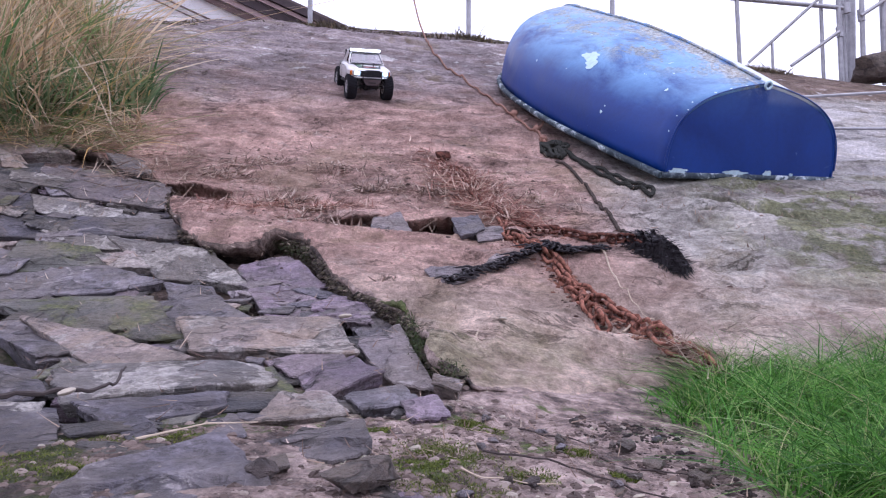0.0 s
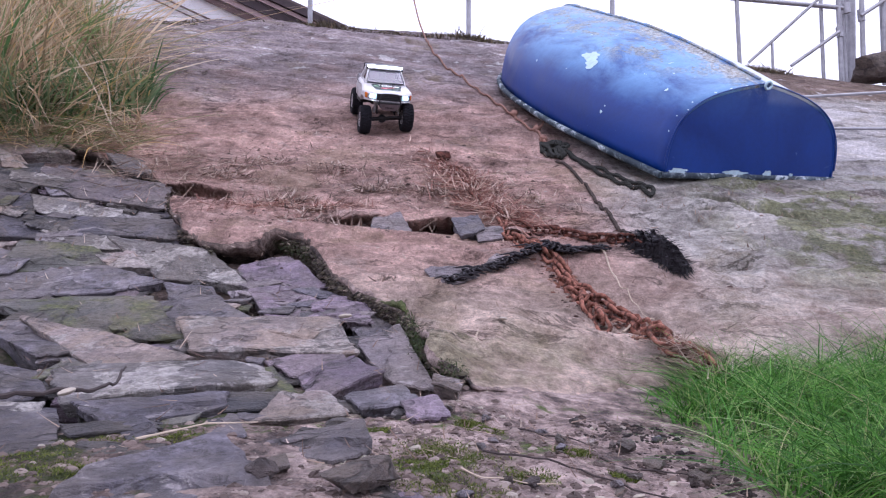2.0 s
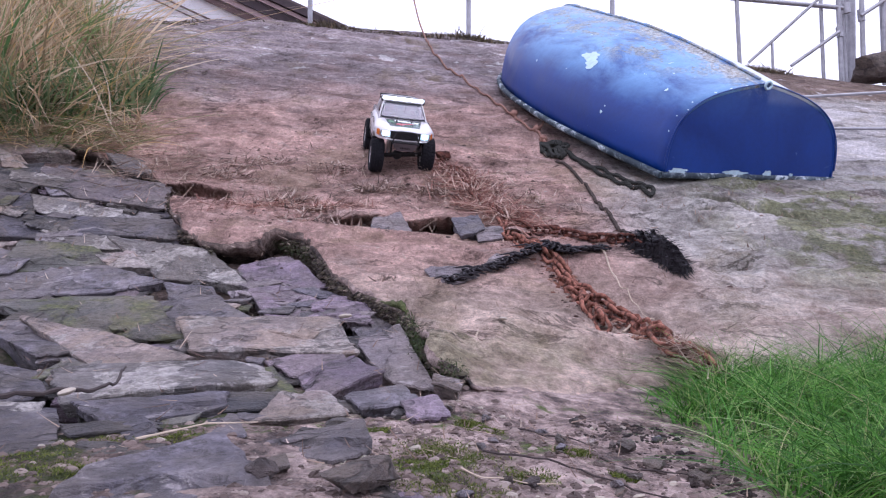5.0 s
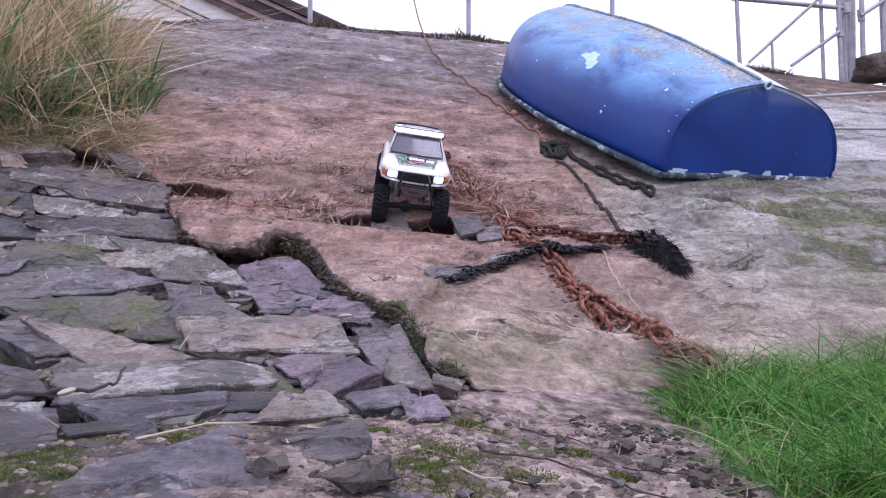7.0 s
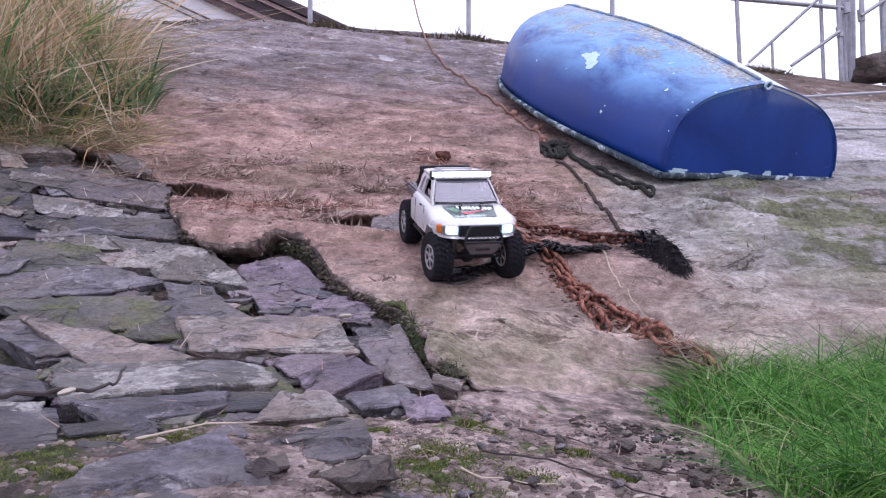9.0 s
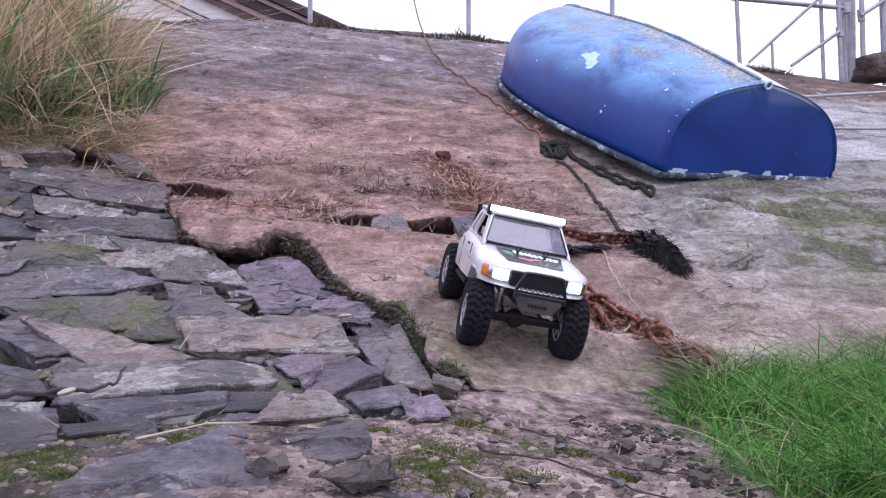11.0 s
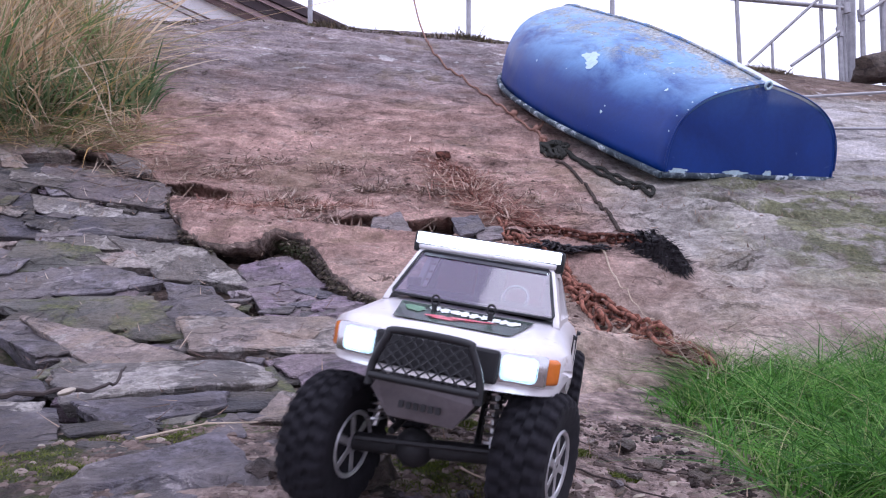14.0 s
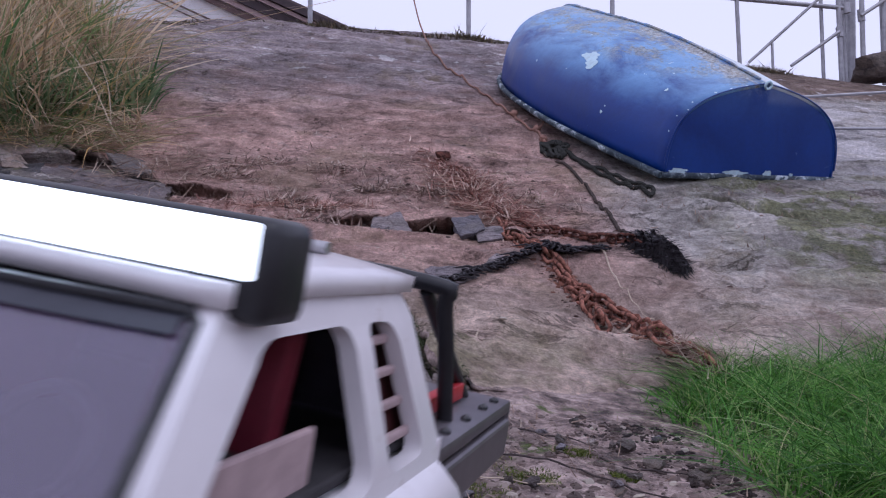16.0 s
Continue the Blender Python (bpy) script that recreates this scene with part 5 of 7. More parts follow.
def build_clods():
    """Mud-caked stones and little crumbs by the camera."""
    def clod(x, y, sx, sy, sz, seed, label, material, fn=bed_top, sink=0.25):
        rnd = random.Random(seed)
        bm = bmesh.new()
        for k in range(17):
            p = Vector((rnd.gauss(0, 1), rnd.gauss(0, 1), rnd.gauss(0, 1))).normalized()
            bm.verts.new(Vector((p.x * sx, p.y * sy, p.z * sz)) * rnd.uniform(0.9, 1.22))
        bmesh.ops.convex_hull(bm, input=bm.verts)
        loose = [v for v in bm.verts if not v.link_faces]
        bmesh.ops.delete(bm, geom=loose, context="VERTS")
        bmesh.ops.subdivide_edges(bm, edges=list(bm.edges), cuts=5, use_grid_fill=True)
        bmesh.ops.triangulate(bm, faces=list(bm.faces))
        for v in bm.verts:
            p = v.co / sz
            v.co += v.co * (0.08 * noise.noise(p * 1.7 + Vector((seed, 0, 0))) + 0.05 * noise.noise(p * 5 + Vector((0, seed, 3))))
        ob = smoothed(part("stone", bm, material), 28)
        ob.matrix_world = pose(x, y, float(fn(x, y)) + sz * (1 - sink), 0, 0, seed * 37)
        return tagged(ob, label, "stone")
    clod(-0.088, 0.81, 0.046, 0.030, 0.021, 6, "lumpy mud-caked dark stone on the ground", CLOD)
    clod(-0.20, 0.84, 0.020, 0.018, 0.014, 5, "small mud-caked stone on the ground", CLOD)
    clod(0.27, 0.98, 0.018, 0.016, 0.009, 7, "dark crumbly clod beside the grass", CLOD)
    clod(0.31, 0.93, 0.016, 0.013, 0.009, 8, "dark crumbly clod beside the grass", CLOD)
    for k in range(26):
        rr = random.Random(300 + k)
        clod(rr.uniform(0.0, 0.36), rr.uniform(0.8, 1.2), rr.uniform(0.006, 0.014), rr.uniform(0.005, 0.010), rr.uniform(0.004, 0.008), 300 + k, "small muddy pebble pressed into the mud", rr.choice([CLOD, SLATE_PALE, SLATE]))
    clod(0.25, 1.05, 0.014, 0.016, 0.010, 9, "dark crumbly clod beside the grass", CLOD)
    clod(3.86, 6.75, 0.30, 0.24, 0.20, 12, "rough brown boulder at the crest", CLOD, slope_top, 0.1)
    clod(0.0, 3.20, 0.035, 0.03, 0.022, 14, "dark red rusted lump at the chain end", RUST_DARK, slope_top)
    crumbs("grit", "loose grit, crumbs and shell bits on the mud", CRUMB, [(-0.15, 0.45, 0.66, 1.25), (-0.15, 0.45, 0.66, 1.25), (-0.7, 0.1, 0.66, 1.1), (-1.2, 0.1, 0.7, 2.2)], 5200, 0.0010, 0.0065, bed_top, 4)
    crumbs("slope_crumbs", "dark crumbs of earth and stone on the slope", CRUMB_DARK, [(-0.9, 0.5, 2.4, 3.6), (-0.9, 0.5, 2.4, 3.4), (-1.2, 1.6, 2.0, 5.2)], 1500, 0.0012, 0.0065, slope_top, 5)
    for x, y, f, s in ((-0.52, 1.06, slope_top, 0.012), (0.20, 0.80, bed_top, 0.006), (0.24, 0.78, bed_top, 0.005), (0.17, 0.83, bed_top, 0.005), (0.22, 0.86, bed_top, 0.006), (-0.205, 1.61, slope_top, 0.012), (0.13, 1.66, slope_top, 0.010), (0.27, 0.90, bed_top, 0.006)):
        bm = bmesh.new()
        bmesh.ops.create_icosphere(bm, subdivisions=2, radius=1, matrix=Matrix.Diagonal((s * 1.25, s * 0.8, s * 0.4, 1)))
        ob = smoothed(part("shell", bm, SHELL))
        ob.matrix_world = pose(x, y, float(f(x, y)) + s * 0.3 + (0.008 if f is slope_top else 0), 12, 5, x * 900)
        tagged(ob, "small pale weathered shell", "shell", "shells on the ground")


CRUMB = mat_blades("grit_mix", [(0.0, (0.12, 0.088, 0.078)), (0.6, (0.27, 0.205, 0.18)), (0.95, (0.42, 0.34, 0.30)), (1.0, (0.6, 0.56, 0.46))])
LEAF_MIX = mat_blades("leaf_litter", [(0.0, (0.06, 0.036, 0.030)), (0.4, (0.20, 0.12, 0.09)), (0.7, (0.42, 0.30, 0.24)), (1.0, (0.66, 0.55, 0.47))])
RUST_MIX = mat_blades("rust_crumbs", [(0.0, (0.04, 0.02, 0.016)), (0.5, (0.15, 0.065, 0.045)), (0.85, (0.34, 0.15, 0.10)), (1.0, (0.50, 0.30, 0.22))])
LEAF_DARK = mat_blades("rotting_leaves", [(0.0, (0.02, 0.015, 0.015)), (0.7, (0.095, 0.070, 0.064)), (1.0, (0.24, 0.18, 0.155))])
STRAW_PALE = mat_blades("pale_stalks", [(0.0, (0.30, 0.20, 0.14)), (1.0, (0.66, 0.54, 0.43))])
CRUMB_DARK = mat_blades("crumb_mix", [(0.0, (0.06, 0.04, 0.034)), (0.6, (0.19, 0.125, 0.105)), (0.9, (0.36, 0.25, 0.21)), (1.0, (0.6, 0.52, 0.47))])
build_ropes()
build_chains()
build_litter()
build_rust_flakes()
build_weed()
build_clods()


# ---- grass ----
def build_lawn():
    """Lush tuft of green grass on the mud."""
    r = np.random.RandomState(11)
    n = 80000
    x, y = r.uniform(0.25, 1.9, n), r.uniform(0.76, 1.70, n)
    edge = 0.335 + 0.07 * vnoise(y * 5, y * 0, 61) + 0.10 * smooth(1.15, 1.5, y) + 0.09 * smooth(1.25, 0.90, y)
    blob = np.abs((x - 1.08) / 0.80) ** 3 + np.abs((y - 1.21) / 0.42) ** 4 + 0.25 * vnoise(x * 4, y * 4, 69)
    keep = (blob < 1) & (x > edge + 0.10 * r.rand(n) ** 2) & (y < 1.60 + 0.05 * vnoise(x * 6, x * 0, 62) - 0.10 * r.rand(n) ** 2)
    x, y = x[keep], y[keep]
    n = len(x)
    deep = smooth(-0.02, 0.08, x - np.interp(y, [0.6, 1.1, 1.5], [0.36, 0.33, 0.44]))
    clump = vnoise(x * 14, y * 14, 63)
    h = (0.028 + 0.070 * deep) * r.uniform(0.35, 1.35, n) * (1 + 0.55 * clump)
    gap = (vnoise(x * 22, y * 22, 67) + 0.5 * vnoise(x * 45, y * 45, 68)) > -0.25 + 0.5 * r.rand(n)
    keep = gap | (r.rand(n) < 0.40)
    x, y, h, deep, gap = x[keep], y[keep], h[keep], deep[keep], gap[keep]
    n = len(x)
    h = h * np.where(gap, 1.0, 0.35)
    a = r.uniform(0, 2 * math.pi, n)
    lean = r.uniform(0.05, 0.9, n) * h
    base = np.stack([x, y, bed_top(x, y) - 0.004], 1)
    tip = base + np.stack([np.cos(a) * lean, np.sin(a) * lean, h], 1)
    bend = np.stack([np.cos(a) * lean * 1.1 - 0.012 * (1 - deep) + 0.40 * h * r.randn(n), np.sin(a) * lean * 0.9 - 0.25 * h * r.rand(n), -h * r.uniform(0.0, 0.75, n)], 1)
    tagged(blades("green_grass", LAWN, base, tip, bend, r.uniform(0.0012, 0.0034, n), 5), "lush fresh green grass growing on the mud", "grass", kind="stuff")
    # longer blades that arch out over the edge
    inner = np.flatnonzero(deep > 0.8)
    pick = inner[r.choice(len(inner), 700, replace=False)]
    bs = base[pick]
    a = r.uniform(0, 2 * math.pi, len(bs))
    h = r.uniform(0.05, 0.135, len(bs)) * (0.55 + 0.5 * deep[pick])
    tip = bs + np.stack([np.cos(a) * h * 0.4, np.sin(a) * h * 0.4 - 0.01, h], 1)
    bend = np.stack([np.cos(a) * h * 0.8 + 0.4 * h * r.randn(len(bs)), np.sin(a) * h * 0.8 + 0.4 * h * r.randn(len(bs)), -h * r.uniform(0.3, 1.3, len(bs))], 1)
    tagged(blades("long_grass", LAWN_LIGHT, bs, tip, bend, r.uniform(0.0026, 0.0054, len(bs)), 6), "longer pale green blades arching over the tuft", "grass", kind="stuff")


def build_reeds():
    """Tall autumn grass on the bank, in tussocks whose blades arch outwards."""
    r = np.random.RandomState(12)
    base, tip, bend, wide = [], [], [], []
    for k in range(200):
        cx, cy = r.uniform(-3.0, -1.25), r.uniform(3.25, 4.6)
        if cy < 3.32 + 0.4 * float(smooth(-1.9, -1.4, cx)) or cx > -1.45 - 0.42 * float(smooth(3.6, 4.6, cy)):
            continue
        n = r.randint(70, 130)
        a, q = r.uniform(0, 2 * math.pi, n), r.rand(n) ** 0.7
        tall = r.uniform(0.55, 0.95) * (0.34 + 0.71 * float(smooth(-1.45, -2.1, cx)))
        h = tall * r.uniform(0.35, 1.1, n)
        x, y = cx + 0.07 * q * np.cos(a), cy + 0.07 * q * np.sin(a)
        g = np.stack([x, y, slope_top(x, y, False) - 0.03], 1)
        out = (0.08 + 0.50 * q) * r.uniform(0.1, 1.3, n)
        a = a + 0.9 * r.randn(n)
        wind = r.uniform(-0.16, 0.10) - 0.10 * float(smooth(-2.0, -1.6, cx))
        t = np.stack([h * (np.cos(a) * out + wind), h * (np.sin(a) * out - 0.06), h * (1 - 0.15 * q)], 1)
        d = np.stack([h * (np.cos(a) * out * 1.5 + 0.6 * wind), h * (np.sin(a) * out * 1.5), -h * r.uniform(0.05, 0.95, n)], 1) + np.array([0.30, 0.22, 0.20]) * r.randn(n, 3) * h[:, None]
        base.append(g), tip.append(g + t), bend.append(d), wide.append(r.uniform(0.003, 0.0135, n) * (1 + 0.8 * (r.rand(n) > 0.90)))
    tagged(blades("tall_grass", REED, np.concatenate(base), np.concatenate(tip), np.concatenate(bend), np.concatenate(wide), 6), "tall tangled autumn grass, brown with green blades, on the bank", "grass", kind="stuff")
    # a few broad leaves among the stalks
    n = 1000
    x = np.where(r.rand(n) < 0.8, r.uniform(-2.35, -1.75, n), r.uniform(-1.75, -1.42, n))
    y = r.uniform(3.30, 3.55, n) + 0.35 * smooth(-1.9, -1.4, x)
    g = np.stack([x, y, slope_top(x, y, False) - 0.02], 1)
    h, a = r.uniform(0.18, 0.42, n), r.uniform(0, 2 * math.pi, n)
    t = np.stack([np.cos(a) * h * 0.35, np.sin(a) * h * 0.3 - 0.1 * h, h], 1)
    d = np.stack([np.cos(a) * h * r.uniform(0, 0.7, n), np.sin(a) * h * 0.4, -h * r.uniform(0.05, 0.75, n)], 1)
    tagged(blades("broad_grass", REED_GREEN, g, g + t, d, r.uniform(0.009, 0.020, n), 7), "broad blue-green leaves at the foot of the tall grass", "grass", kind="stuff")
    # single bleached stalks leaning out of the tussocks
    for a, b, c in (((-1.675, 3.36, 1.21), (-1.53, 3.33, 1.03), (-1.372, 3.28, 0.72)), ((-1.52, 3.42, 1.12), (-1.47, 3.38, 0.98), (-1.45, 3.36, 0.74)), ((-1.30, 3.45, 0.98), (-1.36, 3.42, 0.86), (-1.40, 3.40, 0.75)), ((-1.85, 3.30, 1.02), (-1.78, 3.29, 0.90), (-1.70, 3.28, 0.70))):
        line = curve_points([a, b, c], 6)
        smoothed(tagged(part("stalk", tube_bm(line, [0.0016 + 0.0014 * i / len(line) for i in range(len(line))], 5), PALE_STRAW), "long bleached stalk leaning out of the tall grass", "dry stalk"))
    # low skirt of fallen blades round the foot
    n = 1500
    x, y = r.uniform(-2.6, -1.30, n), r.uniform(3.18, 3.6, n)
    y = y - 0.10 * smooth(-1.6, -1.15, x)
    base = np.stack([x, y, slope_top(x, y, False)], 1)
    ln = r.uniform(0.1, 0.42, n)
    a = r.uniform(-2.9, 0.6, n)
    tip = base + np.stack([np.cos(a) * ln, np.sin(a) * ln * 0.6, ln * r.uniform(0.15, 0.7, n)], 1)
    bend = np.stack([np.cos(a) * ln * 0.3, -0.1 * ln, -ln * r.uniform(0.2, 0.6, n)], 1)
    tagged(blades("fallen_grass", REED, base, tip, bend, r.uniform(0.003, 0.007, n), 4), "fallen dry blades round the foot of the tall grass", "grass", kind="stuff")


def build_crest_weeds():
    """Low weeds and moss along the crest."""
    r = np.random.RandomState(13)
    n = 9000
    x = r.uniform(-2.6, 3.4, n)
    y = ridge(x) + r.uniform(-0.14, 0.10, n)
    thick = smooth(-0.2, 0.6, vnoise(x * 2.2, x * 0, 65)) + 0.25 + 1.3 * np.exp(-((x + 0.90) / 0.12) ** 2) + 0.9 * np.exp(-((x - 0.24) / 0.14) ** 2)
    h = 0.042 * thick * r.uniform(0.1, 1.3, n) * (1 + 1.6 * (r.rand(n) > 0.97))
    base = np.stack([x, y, slope_top(x, y, False) - 0.01], 1)
    a = r.uniform(0, 2 * math.pi, n)
    tip = base + np.stack([np.cos(a) * h * 0.7, np.sin(a) * h * 0.7, h], 1)
    bend = np.stack([r.randn(n) * 0.01, r.randn(n) * 0.01, -0.2 * h], 1)
    tagged(blades("crest_weeds", CREST, base, tip, bend, r.uniform(0.006, 0.014, n), 2), "low dark weeds and moss along the crest", "weeds", kind="stuff")


def build_lip_moss():
    """Moss hanging from the broken lip."""
    r = np.random.RandomState(14)
    pts = []
    for (x0, y0), (x1, y1), k in (((-0.085, 1.75), (-0.035, 1.50), 1300), ((-0.035, 1.50), (0.03, 1.36), 900), ((-0.50, 2.35), (-0.37, 2.24), 350)):
        t = r.rand(k)
        pts.append(np.stack([x0 + (x1 - x0) * t + 0.012 * r.randn(k), y0 + (y1 - y0) * t + 0.012 * r.randn(k)], 1))
    p = np.concatenate(pts)
    n = len(p)
    base = np.stack([p[:, 0], p[:, 1], slope_top(p[:, 0], p[:, 1], False) - 0.005 - 0.04 * r.rand(n)], 1)
    d = np.stack([-0.5 + 0.6 * r.randn(n), -0.6 + 0.5 * r.randn(n), 0.1 + 0.6 * r.randn(n)], 1) * 0.0045
    tagged(blades("lip_moss", MOSSY, base, base + d, d * 0.4, r.uniform(0.0015, 0.003, n), 2), "short green moss on the broken edge", "moss", kind="stuff")
    n, spots = 36000, [(-0.03, 0.95, 0.06, 0.05), (-0.01, 0.83, 0.05, 0.04), (0.04, 1.13, 0.025, 0.025), (-0.82, 1.5, 0.10, 0.07), (-0.45, 1.03, 0.06, 0.035), (-0.46, 0.85, 0.07, 0.05), (-0.03, 0.90, 0.05, 0.04), (0.02, 0.93, 0.07, 0.05), (0.10, 0.88, 0.04, 0.03), (0.05, 1.14, 0.02, 0.02), (0.0, 0.95, 0.05, 0.05), (-0.09, 1.05, 0.02, 0.02), (0.06, 1.10, 0.03, 0.02), (0.03, 0.80, 0.05, 0.05), (0.17, 1.0, 0.03, 0.02), (0.22, 0.92, 0.02, 0.02), (-0.5, 0.92, 0.06, 0.05), (-0.62, 0.78, 0.06, 0.06), (-0.33, 1.2, 0.04, 0.03), (-0.68, 1.2, 0.05, 0.07), (-0.4, 0.85, 0.03, 0.03), (-0.01, 0.88, 0.06, 0.03), (-0.55, 1.25, 0.06, 0.03), (-0.72, 1.02, 0.07, 0.04), (-0.24, 1.22, 0.05, 0.02), (-0.64, 1.45, 0.06, 0.03), (-0.36, 1.01, 0.04, 0.03), (-0.75, 1.62, 0.05, 0.03)]
    pick = r.randint(0, len(spots), n)
    s = np.array(spots)[pick]
    x, y = s[:, 0] + r.uniform(-1, 1, n) * s[:, 2] * r.rand(n) ** 0.4, s[:, 1] + r.uniform(-1, 1, n) * s[:, 3] * r.rand(n) ** 0.4
    base = np.stack([x, y, bed_top(x, y) - 0.001], 1)
    tip = base + np.stack([r.randn(n) * 0.003, r.randn(n) * 0.003, r.uniform(0.001, 0.0045, n)], 1)
    tagged(blades("ground_moss", MOSS_BRIGHT, base, tip, 0 * base, r.uniform(0.0008, 0.0020, n), 2), "cushions of bright yellow-green moss on the mud", "moss", kind="stuff")


def build_lip_crust():
    """Dark crumbly earth and moss under the broken lip."""
    r = np.random.RandomState(15)
    s = np.concatenate([[0], np.cumsum(np.hypot(np.diff(LIP_X), np.diff(LIP_Y)))])
    lo, hi = float(np.interp(-1.25, LIP_X, s)), float(np.interp(0.04, LIP_X, s))
    n = 15000
    u = lo + (hi - lo) * r.rand(n)
    bank = smooth(-0.52, -0.45, np.interp(u, s, LIP_X)) * smooth(-0.20, -0.32, np.interp(u, s, LIP_X))
    d = (0.003 + 0.020 * bank + 0.008 * vnoise(u * 16, u * 0, 81)) * (1 - 0.6 * smooth(-0.02, 0.10, np.interp(u, s, LIP_X))) * r.uniform(-0.2, 1.0, n)
    ragged = (vnoise(u * 5, u * 0 + 2, 83) + 0.5 * vnoise(u * 17, u * 0, 84)) > r.uniform(-0.75, 0.25, n)
    u, d = u[ragged], d[ragged]
    n = len(u)
    x, y = np.interp(u, s, LIP_X) - 0.5 * d, np.interp(u, s, LIP_Y) - 0.86 * d
    z = np.where(x > 0.0, np.minimum(slope_top(x, np.interp(u, s, LIP_Y), False), bed_top(x, y, False) + 0.035), slope_top(x, np.interp(u, s, LIP_Y), False)) - 0.012 - np.clip(d, 0, None) * 0.8 - 0.040 * r.rand(n) ** 1.5
    size = 0.0010 + 0.0055 * r.rand(n) ** 3
    lumps("lip_earth", "dark crumbly earth and moss hanging under the broken edge", CRUST, x, y, z, size, r)


REED_GREEN = mat_blades("broad_leaf_green", [(0.0, (0.07, 0.14, 0.06)), (0.5, (0.16, 0.26, 0.12)), (0.8, (0.32, 0.38, 0.22)), (1.0, (0.60, 0.43, 0.17))])
CREST = mat_blades("crest_growth", [(0.0, (0.035, 0.028, 0.022)), (0.6, (0.10, 0.075, 0.05)), (0.85, (0.14, 0.13, 0.06)), (1.0, (0.30, 0.20, 0.14))])
CRUST = mat_blades("dark_earth_crust", [(0.0, (0.030, 0.023, 0.019)), (0.55, (0.11, 0.082, 0.064)), (0.8, (0.11, 0.10, 0.058)), (1.0, (0.29, 0.225, 0.18))])
MOSSY = mat_blades("edge_moss", [(0.0, (0.03, 0.04, 0.015)), (1.0, (0.10, 0.13, 0.05))])
MOSS_BRIGHT = mat_blades("bright_moss", [(0.0, (0.035, 0.055, 0.008)), (0.7, (0.13, 0.16, 0.028)), (1.0, (0.23, 0.25, 0.05))])
LAWN_LIGHT = mat_blades("pale_green_blades", [(0.0, (0.10, 0.27, 0.05)), (0.6, (0.22, 0.42, 0.10)), (1.0, (0.48, 0.54, 0.28))])
build_lawn()
build_reeds()
build_crest_weeds()
build_lip_moss()
build_lip_crust()


# ---- railings and house behind the crest ----
def bar(name, a, b, r, parent, material=None, sides=10):
    return smoothed(part(name, tube_bm([a, b], r, sides), material or GALV, parent), 50)


def build_railings():
    rail = thing("railing", "galvanised steel tube railing along the crest", "railing", "railings behind the crest")
    for x, y in ((-1.16, 6.7), (0.224, 6.72), (1.50, 6.8)):
        z = float(bed_top(x, y, False)) - 0.1
        bar("post", (x, y, z), (x, y, z + 1.3), 0.021, rail)
    bar("top_rail", (-1.9, 6.7, 3.15), (1.9, 6.8, 3.15), 0.021, rail)
    side = thing("stair_railing", "galvanised steel tube railing with sloping handrails", "railing", "railings behind the crest")
    bar("post", (2.747, 7.2, 2.797), (2.794, 7.2, 1.843), 0.0191, side)
    bar("top_rail", (2.577, 7.2, 2.665), (3.796, 7.2, 2.559), 0.0212, side)
    bar("handrail", (2.849, 7.15, 2.038), (3.507, 7.15, 2.638), 0.0137, side)
    bar("strut", (3.065, 7.15, 2.243), (3.080, 7.15, 1.832), 0.0126, side)
    bar("post", (3.561, 7.25, 2.815), (3.599, 7.25, 1.854), 0.0171, side)
    bar("handrail", (3.244, 7.15, 2.006), (3.696, 7.15, 2.327), 0.0158, side)
    bar("post", (3.701, 7.2, 2.797), (3.743, 7.2, 1.843), 0.0223, side)
    bar("post", (3.795, 7.3, 2.832), (3.833, 7.3, 1.864), 0.0194, side)
    bar("post", (3.897, 7.35, 2.849), (3.908, 7.35, 1.875), 0.0460, side)
    bar("post", (3.924, 7.2, 2.797), (3.950, 7.2, 1.843), 0.0223, side)
    bar("handrail", (3.896, 7.15, 2.475), (4.297, 7.15, 2.738), 0.0168, side)
    bar("post", (4.120, 7.2, 2.797), (4.157, 7.2, 1.843), 0.0318, side)
    bar("collar", (3.918, 7.2, 2.548), (3.929, 7.2, 2.437), 0.0318, side)
    bar("collar", (3.717, 7.2, 2.384), (3.728, 7.2, 2.288), 0.0318, side)
    bar("collar", (3.775, 7.2, 2.607), (3.791, 7.2, 2.511), 0.0345, side)
    low = thing("slipway_rail", "thin galvanised handrail running across the slipway", "railing", "railings behind the crest")
    bar("rail", (2.201, 4.7, 1.231), (3.170, 4.7, 1.286), 0.0097, low)
    bar("rail", (1.95, 3.95, 0.921), (2.80, 3.98, 0.922), 0.0082, low)
    bar("post", (3.136, 4.7, 1.376), (3.150, 4.7, 0.926), 0.0138, low)
    bar("post", (2.78, 3.98, 1.02), (2.79, 3.98, 0.60), 0.0120, low)


